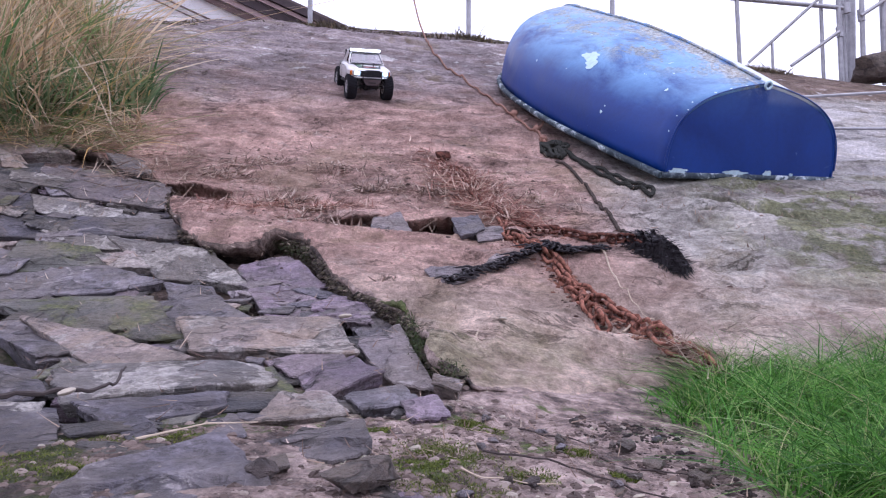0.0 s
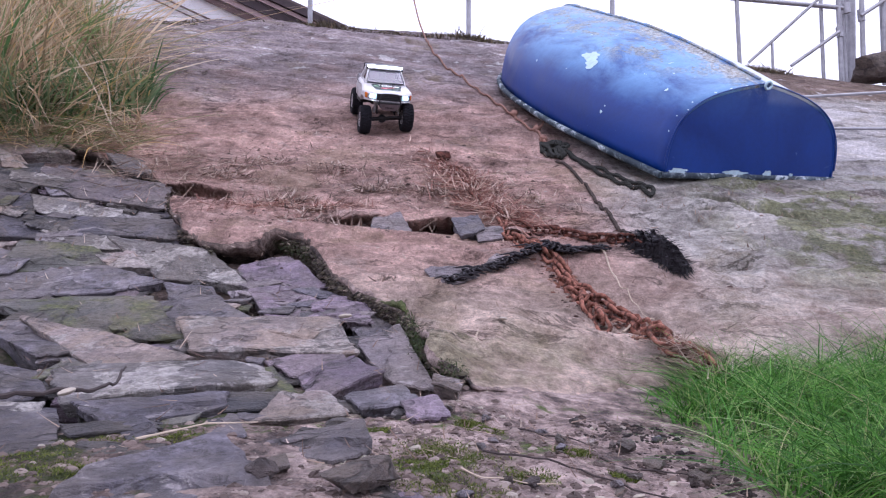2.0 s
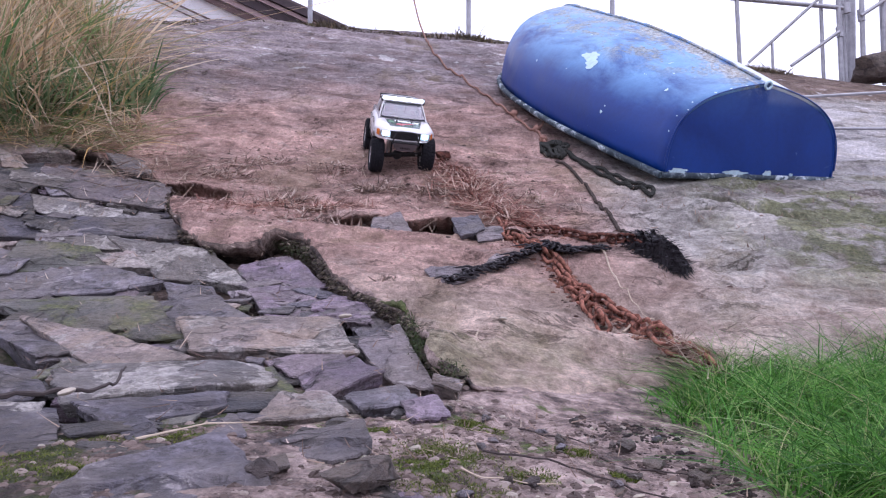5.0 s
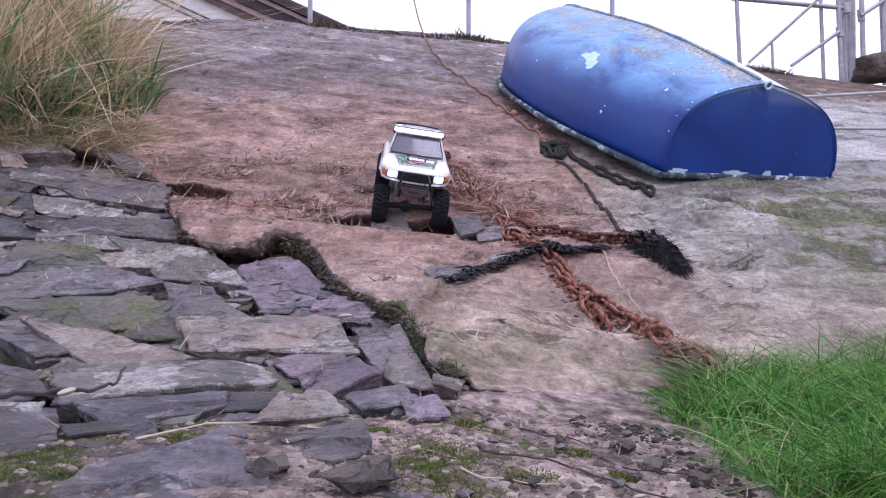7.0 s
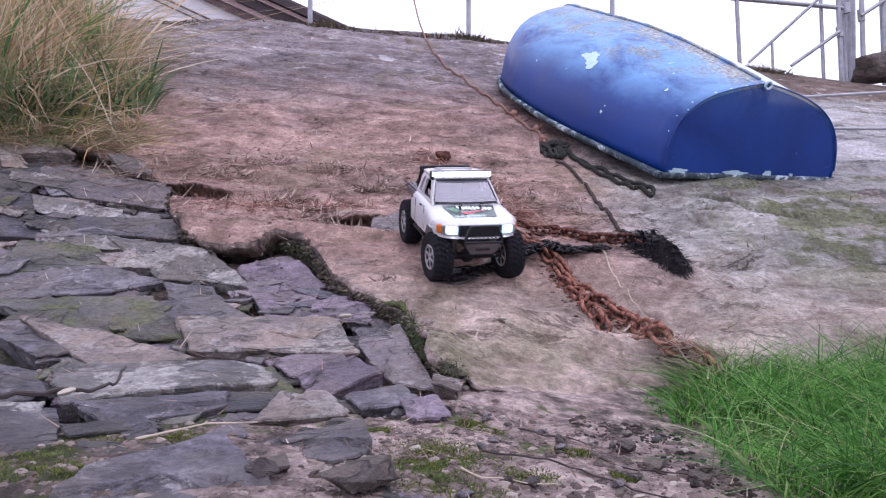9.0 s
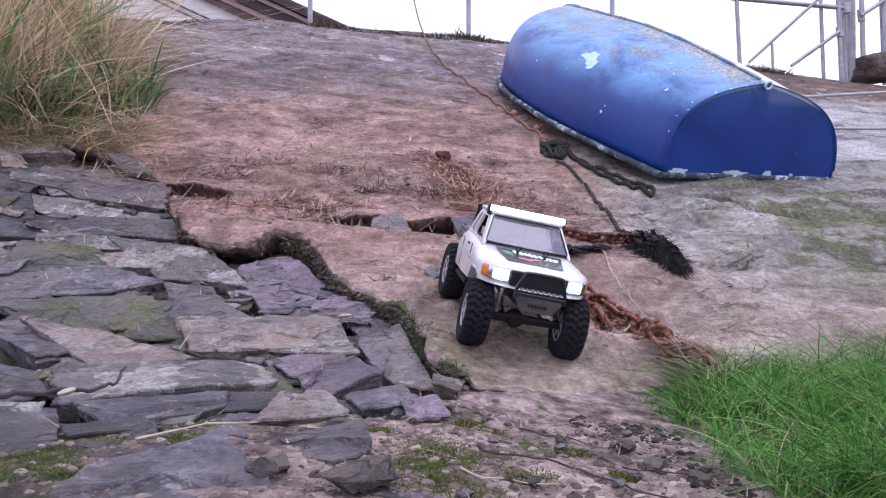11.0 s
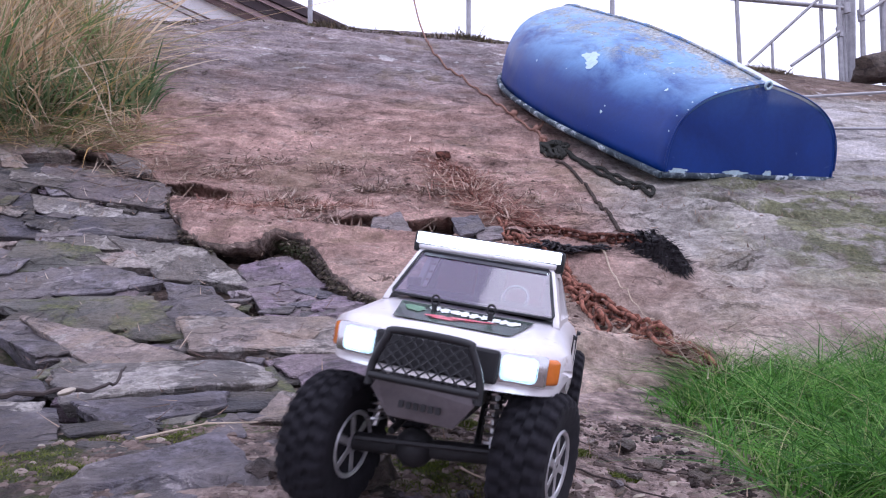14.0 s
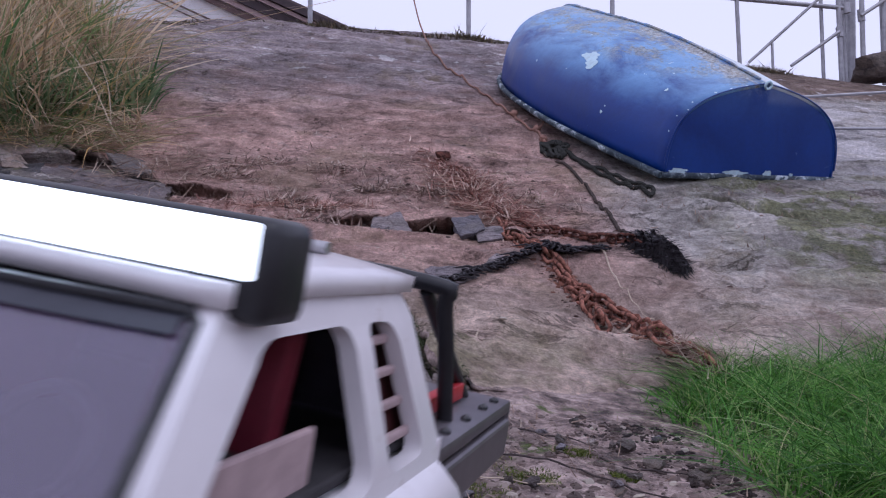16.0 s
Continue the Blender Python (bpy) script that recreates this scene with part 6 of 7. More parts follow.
def build_house():
    """White gabled house behind the crest: the lower end of its verge shows above it."""
    house = thing("house", "white rendered house with dark brown verge boards", "house")
    z0 = float(bed_top(0, 22, False))
    apex, fall = Vector((-9.0, 0, 9.00)), 0.46
    bm = bmesh.new()
    prof = [(-15.0, z0 - 0.3), (-3.3, z0 - 0.3), (-3.3, apex.z - fall * 5.7 - 0.25), (-9.0, apex.z - 0.25), (-15.0, apex.z - fall * 6 - 0.25)]
    rows = [[bm.verts.new((x, y, z)) for x, z in prof] for y in (20.3, 30)]
    bm.faces.new(rows[0])
    bm.faces.new(rows[1][::-1])
    for k in range(5):
        bm.faces.new((rows[0][k], rows[1][k], rows[1][(k + 1) % 5], rows[0][(k + 1) % 5]))
    bmesh.ops.recalc_face_normals(bm, faces=bm.faces)
    part("wall", bm, RENDER_WHITE, house, "white rendered wall")
    ang = math.atan(fall)
    ln = 6.55 / math.cos(ang)
    for side in (-1, 1):
        turn = Matrix.Rotation(side * ang, 4, "Y")
        mid = Vector((-9.0 + side * 3.275, 25, apex.z - fall * 3.275))
        r = part("roof", box_bm(ln, 10.6, 0.08, 0.01, turn=turn), ROOF, house, "dark slate roof")
        r.location = mid
        down = Vector((0, 0, -1 / math.cos(ang)))
        # the dark strip at drop 0.42 paints brown board and verge shadow together
        for y, drop, tall, deep, m in ((19.72, 0.10, 0.17, 0.06, BOARD_AND_SHADE), (19.85, 0.25, 0.10, 0.05, BOARD_PINK), (19.95, 0.42, 0.22, 0.05, BOARD_AND_SHADE), (20.05, 0.60, 0.13, 0.05, BOARD_PINK), (20.12, 0.76, 0.16, 0.05, BOARD), (20.2, 1.22, 0.045, 0.05, BOARD), (20.2, 1.36, 0.035, 0.05, BOARD)):
            f = part("verge_strip", box_bm(ln, deep, tall, 0.006, turn=turn), m, house, "verge strip, in board and shadow tones")
            f.location = Vector((mid.x, y, mid.z)) + down * drop


BOARD_AND_SHADE = mat_plain("black_board_and_shade", (0.045, 0.030, 0.034), 0.6, 0, 0.3, 6, 0.15)
BOARD_PINK = mat_plain("faded_pink_board", (0.36, 0.27, 0.27), 0.7, 0, 0.2, 6, 0.15)
RENDER_WHITE = mat_plain("white_render", (0.80, 0.79, 0.80), 0.85, 0, 0.06, 3, 0.1)
ROOF = mat_plain("brown_roof", (0.10, 0.075, 0.075), 0.8, 0, 0.3, 4, 0.3)
BOARD = mat_plain("brown_board", (0.10, 0.062, 0.058), 0.6, 0, 0.25, 6, 0.15)
build_railings()
build_house()


# ---- radio-controlled pickup ----
WHEEL_R, TRACK, AXLE_F, AXLE_R = 0.0715, 0.208, 0.172, -0.174
TYRE_W, TRUCK_SCALE = 0.055, 0.94


def mat_truck_paint():
    m, n, l, b = surface("white_shell_paint", 0.32, 0, 0.5)
    v = coords(n, l)
    a, c = grain(n, l, v, 14, 5, 0.65), grain(n, l, v, 160, 4)
    base = ramp(n, l, a, [(0.3, (0.60, 0.575, 0.59)), (0.7, (0.73, 0.70, 0.715))])
    x, y, z = axes(n, l, v)
    dirt = math_node(n, l, "MULTIPLY", span(n, l, z, 0.165, 0.115), span(n, l, a, 0.35, 0.62))
    base = blend(n, l, math_node(n, l, "MULTIPLY", dirt, 0.45), base, (0.32, 0.24, 0.20))
    speck = math_node(n, l, "MULTIPLY", span(n, l, grain(n, l, v, 70, 6, 0.7, 0.4), 0.58, 0.66), span(n, l, a, 0.40, 0.62))
    base = blend(n, l, math_node(n, l, "MULTIPLY", speck, 0.45), base, (0.36, 0.28, 0.25))
    l.new(base, b.inputs["Base Color"])
    b.inputs["Coat Weight"].default_value = 0.25
    relief(n, l, b, c, 0.04, 0.001)
    return m


def loft_x(profile, slices, bm=None):
    """A closed (y, z) outline carried across x; slices give x, a shrink of the outline and a drop of its top."""
    bm = bm or bmesh.new()
    rows = []
    for x, shrink, drop in slices:
        row = []
        for y, z in profile:
            top = max(0.0, (z - 0.15) / 0.05)
            nose = max(0.0, (y - 0.16) / 0.08)
            arch = 1 + 0.07 * math.exp(-((y - 0.163) / 0.045) ** 2)
            row.append(bm.verts.new((x * arch * (1 - 0.035 * nose * nose), y - shrink * (1 if y > 0.2 else 0) - nose * 0.030 * (x / 0.11) ** 4 - nose * 0.006 * (x / 0.11) ** 2, z - drop * min(1.2, top))))
        rows.append(row)
    k = len(profile)
    for a, b in zip(rows, rows[1:]):
        for i in range(k):
            bm.faces.new((a[i], a[(i + 1) % k], b[(i + 1) % k], b[i]))
    bm.faces.new(rows[0][::-1])
    bm.faces.new(rows[-1])
    bmesh.ops.recalc_face_normals(bm, faces=bm.faces)
    return bm


def plate_bm(quad, thick):
    """A flat plate through four corners, with thickness to its back."""
    bm = bmesh.new()
    q = [Vector(p) for p in quad]
    nrm = (q[1] - q[0]).cross(q[2] - q[0]).normalized() * thick
    a, b = [bm.verts.new(p) for p in q], [bm.verts.new(p - nrm) for p in q]
    k = len(q)
    bm.faces.new(a)
    bm.faces.new(b[::-1])
    for i in range(k):
        bm.faces.new((a[i], b[i], b[(i + 1) % k], a[(i + 1) % k]))
    bmesh.ops.recalc_face_normals(bm, faces=bm.faces)
    return bm


def build_wheel():
    """Chunky tyre with lugs on a chrome rim; the axle lies along x."""
    wheel = new("wheel")
    r, w = WHEEL_R, TYRE_W
    # one surface: tread blocks stand proud of the carcass
    bm = bmesh.new()
    n = 156
    cross = [(0.034, -0.40, 0), (0.050, -0.50, 0), (0.060, -0.50, 1), (0.0655, -0.47, 2), (r - 0.0045, -0.43, 2), (r - 0.002, -0.36, 2), (r - 0.001, -0.20, 2), (r - 0.001, -0.17, 3), (r, -0.03, 3), (r, 0.03, 4), (r - 0.001, 0.17, 4), (r - 0.001, 0.20, 5), (r - 0.002, 0.36, 5), (r - 0.0045, 0.43, 5), (0.0655, 0.47, 5), (0.060, 0.50, 6), (0.050, 0.50, 0), (0.034, 0.40, 0)]
    rings = []
    for rad, o, zone in cross:
        ring = []
        for k in range(n):
            phase = {0: 0, 1: 0, 2: 0, 3: 2, 4: 5, 5: 3, 6: 3}[zone]
            gap = zone >= 1 and ((k + phase + int(abs(o) * 4)) % 6) >= 4
            a = 2 * math.pi * k / n
            q = rad - (0.0060 if gap and zone in (2, 3, 4, 5) else 0.002 if gap else 0)
            ring.append(bm.verts.new((o * w * (0.985 if gap else 1), q * math.cos(a), q * math.sin(a))))
        rings.append(ring)
    for p, q in zip(rings, rings[1:]):
        for k in range(n):
            bm.faces.new((p[k], p[(k + 1) % n], q[(k + 1) % n], q[k]))
    bm.faces.new(rings[0])
    bm.faces.new(rings[-1][::-1])
    bmesh.ops.recalc_face_normals(bm, faces=bm.faces)
    smoothed(part("tyre", bm, TYRE, wheel, "black rubber tyre with chunky lugs"), 25)
    for side in (-1, 1):
        bm = lathe_bm([(0.0355, side * w * 0.42), (0.034, side * w * 0.45), (0.031, side * w * 0.43), (0.029, side * w * 0.33), (0.012, side * w * 0.27), (0.010, side * w * 0.42), (0.002, side * w * 0.42)], 28, caps=False)
        for k in range(6):
            a = 2 * math.pi * k / 6
            box_bm(0.006, 0.008, 0.021, 0.001, at=(side * w * 0.36, 0.019 * math.sin(a), 0.019 * math.cos(a)), bm=bm, turn=Matrix.Rotation(-a, 4, "X"))
        smoothed(part("rim", bm, RIM, wheel, "silver six-spoke beadlock rim"), 35)
    return wheel


def rounded(poly, radius, steps=5):
    """A closed (y, z) outline with rounded corners."""
    out = []
    k = len(poly)
    for i in range(k):
        p, c, q = Vector(poly[i - 1]), Vector(poly[i]), Vector(poly[(i + 1) % k])
        r = min(radius, (p - c).length * 0.45, (q - c).length * 0.45)
        a, b = c + (p - c).normalized() * r, c + (q - c).normalized() * r
        for s in range(steps + 1):
            u = s / steps
            out.append((1 - u) ** 2 * a + 2 * u * (1 - u) * c + u * u * b)
    return out


def cab_side(side, wb, wt, zb, zt, ya0, ya1, yd0, yd1):
    """Leaning side panel of the cab with a door window and a quarter window cut through."""
    def lean(p, depth):
        f = (p[1] - zb) / (zt - zb)
        return (side * (wb + (wt - wb) * f + 0.004 * math.sin(math.pi * min(1, max(0, f))) - depth), p[0], p[1])
    outer = rounded([(ya0 + 0.010, zb - 0.006), (ya1 + 0.003, zt + 0.005), (yd1 - 0.004, zt + 0.005), (yd0 - 0.004, zb - 0.006)], 0.012)
    door = rounded([(ya0 - 0.016, zb + 0.004), (ya1 - 0.008, zt - 0.007), (-0.040, zt - 0.006), (-0.043, zb + 0.004)], 0.008)
    rear = rounded([(-0.056, zb + 0.005), (-0.053, zt - 0.006), (yd1 + 0.014, zt - 0.007), (yd0 + 0.018, zb + 0.005)], 0.007)
    bm = bmesh.new()
    loops = []
    for depth in (0.0, 0.007):
        edges, rings = [], []
        for line in (outer, door, rear):
            vs = [bm.verts.new(lean(p, depth)) for p in line]
            edges += [bm.edges.new((vs[i], vs[(i + 1) % len(vs)])) for i in range(len(vs))]
            rings.append(vs)
        bmesh.ops.triangle_fill(bm, use_beauty=True, edges=edges)
        loops.append(rings)
    for ra, rb in zip(*loops):
        for i in range(len(ra)):
            bm.faces.new((ra[i], ra[(i + 1) % len(ra)], rb[(i + 1) % len(ra)], rb[i]))
    bmesh.ops.recalc_face_normals(bm, faces=bm.faces)
    return bm


def build_truck():
    axles = []
    T = thing("model_truck", "white radio-controlled pickup crawler with lit headlights and light bar", "model car")
    # lower shell: bonnet, wings and doors
    prof = [(0.224, 0.134), (0.230, 0.142), (0.231, 0.162), (0.226, 0.173), (0.214, 0.1785), (0.18, 0.1830), (0.13, 0.1895), (0.078, 0.199), (0.0, 0.203), (-0.105, 0.203), (-0.112, 0.196), (-0.112, 0.125), (-0.104, 0.116), (0.0, 0.114), (0.068, 0.116)]
    for k in range(11):
        a = radians(160 - 12.2 * k)
        prof.append((0.166 + 0.090 * math.cos(a), 0.092 + 0.070 * math.sin(a)))
    W = 0.119
    slices = [(-W, 0.012, 0.034), (-W * 0.985, 0.007, 0.022), (-W * 0.95, 0.004, 0.012), (-W * 0.88, 0.0, 0.005), (-W * 0.76, 0, 0.001), (-W * 0.45, 0, 0), (0, 0, -0.001), (W * 0.45, 0, 0), (W * 0.76, 0, 0.001), (W * 0.88, 0.0, 0.005), (W * 0.95, 0.004, 0.012), (W * 0.985, 0.007, 0.022), (W, 0.012, 0.034)]
    smoothed(part("body_shell", loft_x(prof, slices), PAINT, T, "white painted shell"), 32)
    # cabin: pillars and roof
    wb, wt, zb, zt = 0.102, 0.083, 0.199, 0.259
    yA0, yA1, yC0, yC1, yD0, yD1 = 0.080, 0.020, -0.052, -0.048, -0.108, -0.090
    for side in (-1, 1):
        bm = cab_side(side, wb, wt, zb, zt, yA0, yA1, yD0, yD1)
        smoothed(part("cab_side", bm, PAINT, T, "white cab side with two open windows"), 40)
    bm = bmesh.new()
    rows = []
    for i in range(9):
        u = i / 8
        y = yA1 + 0.008 + (yD1 - 0.014 - yA1) * u
        rows.append([bm.verts.new((x * wt * 1.02, y, zt + 0.001 + (0.002 + 0.005 * (1 - abs(x) ** 2.6)) * min(1.0, u * 3.2))) for x in np.linspace(-1, 1, 15)])
    for a, b in zip(rows, rows[1:]):
        for k in range(14):
            bm.faces.new((a[k], a[k + 1], b[k + 1], b[k]))
    roof = smoothed(part("roof", bm, PAINT, T), 50)
    roof.modifiers.new("thickness", "SOLIDIFY").thickness = 0.006
    # back wall of the cab with a window
    quad = [(-wb, yD0, zb), (wb, yD0, zb), (wt, yD1, zt), (-wt, yD1, zt)]
    part("rear_window", plate_bm([(x * 0.94, y, z) for x, y, z in quad], 0.002), GLASS_DARK, T, "smoked rear window")
    part("cab_back", plate_bm([(-wb, yD0 - 0.003, 0.125), (wb, yD0 - 0.003, 0.125), (wb, yD0 - 0.003, 0.206), (-wb, yD0 - 0.003, 0.206)], 0.004), PAINT, T)
    # windscreen with dark surround
    def ws(u, v, out=0.0):
        a = Vector((-wb * 0.965, yA0 + 0.002, zb + 0.003)).lerp(Vector((wb * 0.965, yA0 + 0.002, zb + 0.003)), u)
        b = Vector((-wt * 0.97, yA1 + 0.004, zt)).lerp(Vector((wt * 0.97, yA1 + 0.004, zt)), u)
        p = a.lerp(b, v)
        bow = 0.010 * (1 - (2 * u - 1) ** 2)
        return p + Vector((0, bow + out, out))
    bm = bmesh.new()
    g = [[bm.verts.new(ws(u, v)) for v in np.linspace(0.03, 0.97, 5)] for u in np.linspace(0.02, 0.98, 11)]
    for a, b in zip(g, g[1:]):
        for k in range(4):
            bm.faces.new((a[k], a[k + 1], b[k + 1], b[k]))
    smoothed(part("windscreen", bm, GLASS, T, "smoked clear windscreen"))
    rim = [ws(u, 0.02, 0.001) for u in np.linspace(0.03, 0.97, 9)] + [ws(0.985, v, 0.001) for v in np.linspace(0.08, 0.92, 5)] + [ws(u, 0.97, 0.001) for u in np.linspace(0.97, 0.03, 9)] + [ws(0.015, v, 0.001) for v in np.linspace(0.92, 0.08, 5)]
    smoothed(part("windscreen_seal", tube_bm(rim, 0.0016, 6, closed=True), BLACK, T), 60)
    bm = bmesh.new()
    g = [[bm.verts.new(ws(u, v, 0.0008)) for v in (0.88, 0.96)] for u in np.linspace(0.04, 0.96, 11)]
    for a, b in zip(g, g[1:]):
        bm.faces.new((a[0], b[0], b[1], a[1]))
    part("sun_strip", bm, STRIP, T, "dark sun strip")
    # interior
    part("interior_tray", box_bm(0.185, 0.175, 0.004, 0.001, at=(0, -0.012, 0.2055)), INTERIOR, T, "black interior tray")
    part("dashboard", box_bm(0.165, 0.022, 0.008, 0.003, at=(0, 0.052, 0.2105)), INTERIOR, T, "black dashboard")
    for x in (-0.044, 0.044):
        bm = box_bm(0.050, 0.014, 0.050, 0.006, at=(x, -0.040, 0.227), turn=Matrix.Rotation(0.2, 4, "X"))
        box_bm(0.026, 0.011, 0.014, 0.004, at=(x, -0.046, 0.250), bm=bm)
        smoothed(part("seat", bm, SEAT_RED, T, "red bucket seat"), 40)
    c = Vector((-0.044, 0.036, 0.221))
    ringp = [c + Vector((0.0145 * math.cos(a), -0.007 * math.sin(a), 0.0125 * math.sin(a))) for a in [2 * math.pi * k / 20 for k in range(20)]]
    smoothed(part("steering_wheel", tube_bm(ringp, 0.0020, 6, closed=True), STEEL, T, "pale steering wheel"))
    # ladder-like vent in the rear quarter window
    for side in (-1, 1):
        bm = bmesh.new()
        for k in range(5):
            z = 0.212 + 0.011 * k
            f = (z - zb) / (zt - zb)
            box_bm(0.003, 0.030, 0.0035, 0.001, at=(side * (wb + (wt - wb) * f - 0.004), -0.082 + 0.010 * f, z), bm=bm)
        part("quarter_grille", bm, VENT_PALE, T, "slatted quarter window")
        part("quarter_panel", box_bm(0.002, 0.040, 0.052, 0.0, at=(side * (wb + (wt - wb) * 0.5 - 0.011), -0.078, 0.230), turn=Matrix.Rotation(side * -0.30, 4, "Y")), DARK_RED, T, "dark panel behind the slats")
        part("door_card", box_bm(0.003, 0.062, 0.022, 0.001, at=(side * 0.088, 0.010, 0.2135)), VENT_PALE, T, "pale inner door panel")
        for y in (0.02, -0.095):
            part("door_handle", box_bm(0.004, 0.016, 0.005, 0.0015, at=(side * (W + 0.001), y, 0.185)), BLACK, T, "black door handle")
        part("door_gap", box_bm(0.0016, 0.0010, 0.070, 0.0, at=(side * W, 0.058, 0.155)), BLACK, T)
        part("door_gap", box_bm(0.0016, 0.0010, 0.070, 0.0, at=(side * W, -0.052, 0.155)), BLACK, T)
    # front: grille, lamps
    bm = box_bm(0.122, 0.005, 0.032, 0.003, at=(0, 0.2305, 0.1565))
    part("grille", bm, BLACK, T, "black radiator grille")
    for side in (-1, 1):
        turn = Matrix.Rotation(side * -0.28, 4, "Z")
        smoothed(part("headlight_bezel", box_bm(0.050, 0.008, 0.030, 0.004, at=(side * 0.0815, 0.2175, 0.158), turn=turn), CHROME, T, "chromed lamp surround"), 40)
        smoothed(part("headlight", box_bm(0.036, 0.007, 0.024, 0.005, at=(side * 0.079, 0.2215, 0.158), turn=turn), GLOW_BLUE if side < 0 else GLOW_LAMP, T, "glowing white headlight"), 50)
        bulb = lathe_bm([(0.0, 0.0), (0.0085, 0.0), (0.0085, 0.003), (0.005, 0.005), (0.001, 0.0055)], 18, axis="Y")
        bmesh.ops.transform(bulb, matrix=Matrix.Translation((side * 0.081, 0.2235, 0.158)) @ turn, verts=bulb.verts)
        smoothed(part("lamp_bulb", bulb, GLOW_BULB, T, "bright LED bulb"), 50)
        smoothed(part("indicator", box_bm(0.024, 0.009, 0.025, 0.004, at=(side * 0.1065, 0.2015, 0.158), turn=Matrix.Rotation(side * -0.95, 4, "Z")), AMBER, T, "amber indicator"), 50)
    # bonnet graphic: dark panel with pale and red marks
    def hood(u, v, out=0.0012):
        y = 0.098 + 0.085 * v
        x = (u - 0.5) * (0.152 - 0.03 * v)
        return Vector((x, y, float(np.interp(y, [0.078, 0.13, 0.18, 0.214], [0.1996, 0.1902, 0.1838, 0.1792])) + out))
    bm = bmesh.new()
    g = [[bm.verts.new(hood(u, v)) for v in np.linspace(0, 1, 7)] for u in np.linspace(0, 1, 9)]
    for a, b in zip(g, g[1:]):
        for k in range(6):
            bm.faces.new((a[k], b[k], b[k + 1], a[k + 1]))
    sticker = part("bonnet_panel", bm, STICKER, T, "dark green-black bonnet graphic")
    rnd = random.Random(5)

    def stroke(u, v, du, dv, m, tilt=0.0):
        bm = bmesh.new()
        mid = bm.verts.new(hood(u, v, 0.0022))
        rim = []
        for k in range(14):
            a, g = 2 * math.pi * k / 14, rnd.uniform(0.62, 1.12)
            rim.append(bm.verts.new(hood(u + du * g * math.cos(a) + tilt * dv * g * math.sin(a), v + dv * g * math.sin(a), 0.0022)))
        for k in range(14):
            bm.faces.new((mid, rim[k], rim[(k + 1) % 14]))
        part("graphic_bar", bm, m, sticker)

    # pale row: lettering and reflections of the LED bar, painted as one
    for k in range(9):
        stroke(0.10 + 0.078 * k, 0.30 - 0.012 * k + 0.03 * rnd.uniform(-1, 1), 0.047, 0.15, PALE)
    for u, v, du, dv in ((0.66, 0.64, 0.09, 0.09), (0.60, 0.73, 0.11, 0.06), (0.47, 0.58, 0.10, 0.07), (0.38, 0.53, 0.09, 0.06), (0.28, 0.50, 0.08, 0.05), (0.55, 0.62, 0.05, 0.12)):
        stroke(u, v, du, dv, RED_MARK, 0.4)
    stroke(0.86, 0.36, 0.10, 0.20, GREEN_MARK)
    for side in (-1, 1):
        bm = tube_bm([(side * 0.031, 0.128, 0.186), (side * 0.031, 0.128, 0.201)], 0.003, 8)
        tube_bm([(side * 0.031 + 0.0045 * math.cos(a), 0.128, 0.2045 + 0.0055 * math.sin(a)) for a in [2 * math.pi * k / 12 for k in range(12)]], 0.0013, 5, bm, closed=True)
        smoothed(part("body_pin", bm, STEEL_DARK, T, "steel body clip"))
    # bumper plate and bull bar
    bump = part("bumper", loft_plate([(-0.045, 0.262, 0.132), (0.045, 0.262, 0.132), (0.049, 0.262, 0.122), (0.032, 0.254, 0.097), (-0.032, 0.254, 0.097), (-0.049, 0.262, 0.122)], 0.008), GUNMETAL, T, "dark grey skid bumper plate")
    for k in range(6):
        part("badge_bar", box_bm(0.0045, 0.002, 0.006, 0.0, at=(-0.017 + k * 0.007, 0.2612, 0.1115)), STEEL_DARK, bump)
    hoop = curve_points([(-0.052, 0.262, 0.124), (-0.050, 0.262, 0.146), (-0.040, 0.265, 0.170), (-0.032, 0.265, 0.177), (0.032, 0.265, 0.177), (0.040, 0.265, 0.170), (0.050, 0.262, 0.146), (0.052, 0.262, 0.124)], 5)
    bull = smoothed(part("bull_bar", tube_bm(hoop, 0.0038, 8), BLACK, T, "black tubular bull bar"), 60)
    smoothed(part("cross_tube", tube_bm([(-0.052, 0.264, 0.133), (0.052, 0.264, 0.133)], 0.0036, 8), BLACK, bull), 60)
    bm = bmesh.new()
    for k in range(-7, 8):
        for s in (-1, 1):
            pts = []
            for t in np.linspace(0, 1, 9):
                z = 0.133 + 0.044 * t
                x = k * 0.0115 + s * (t - 0.5) * 0.05
                lim = 0.048 - 0.016 * max(0, t - 0.4)
                if abs(x) < lim:
                    pts.append((x, 0.262 + 0.0008 * s, z))
            if len(pts) > 1:
                tube_bm(pts, 0.0011, 4, bm)
    part("mesh_screen", bm, BLACK, bull, "diamond mesh screen")
    # light bar on the roof, its black housing extended down as the shadow gap
    lb = smoothed(part("light_bar", box_bm(0.186, 0.022, 0.026, 0.004, at=(0, 0.014, 0.2695)), BLACK, T, "black light bar housing, deepened to fill the shadow below"), 50)
    part("lens", box_bm(0.178, 0.003, 0.0138, 0.001, at=(0, 0.0255, 0.2742)), GLOW_BAR, lb, "glowing white LED lens")
    for k in range(11):
        led = lathe_bm([(0.0, 0.0), (0.0048, 0.0), (0.0048, 0.0012), (0.001, 0.0022)], 14, axis="Y")
        bmesh.ops.transform(led, matrix=Matrix.Translation((-0.08 + 0.016 * k, 0.0268, 0.2742)), verts=led.verts)
        part("led", led, GLOW_BULB, lb, "bright LED")
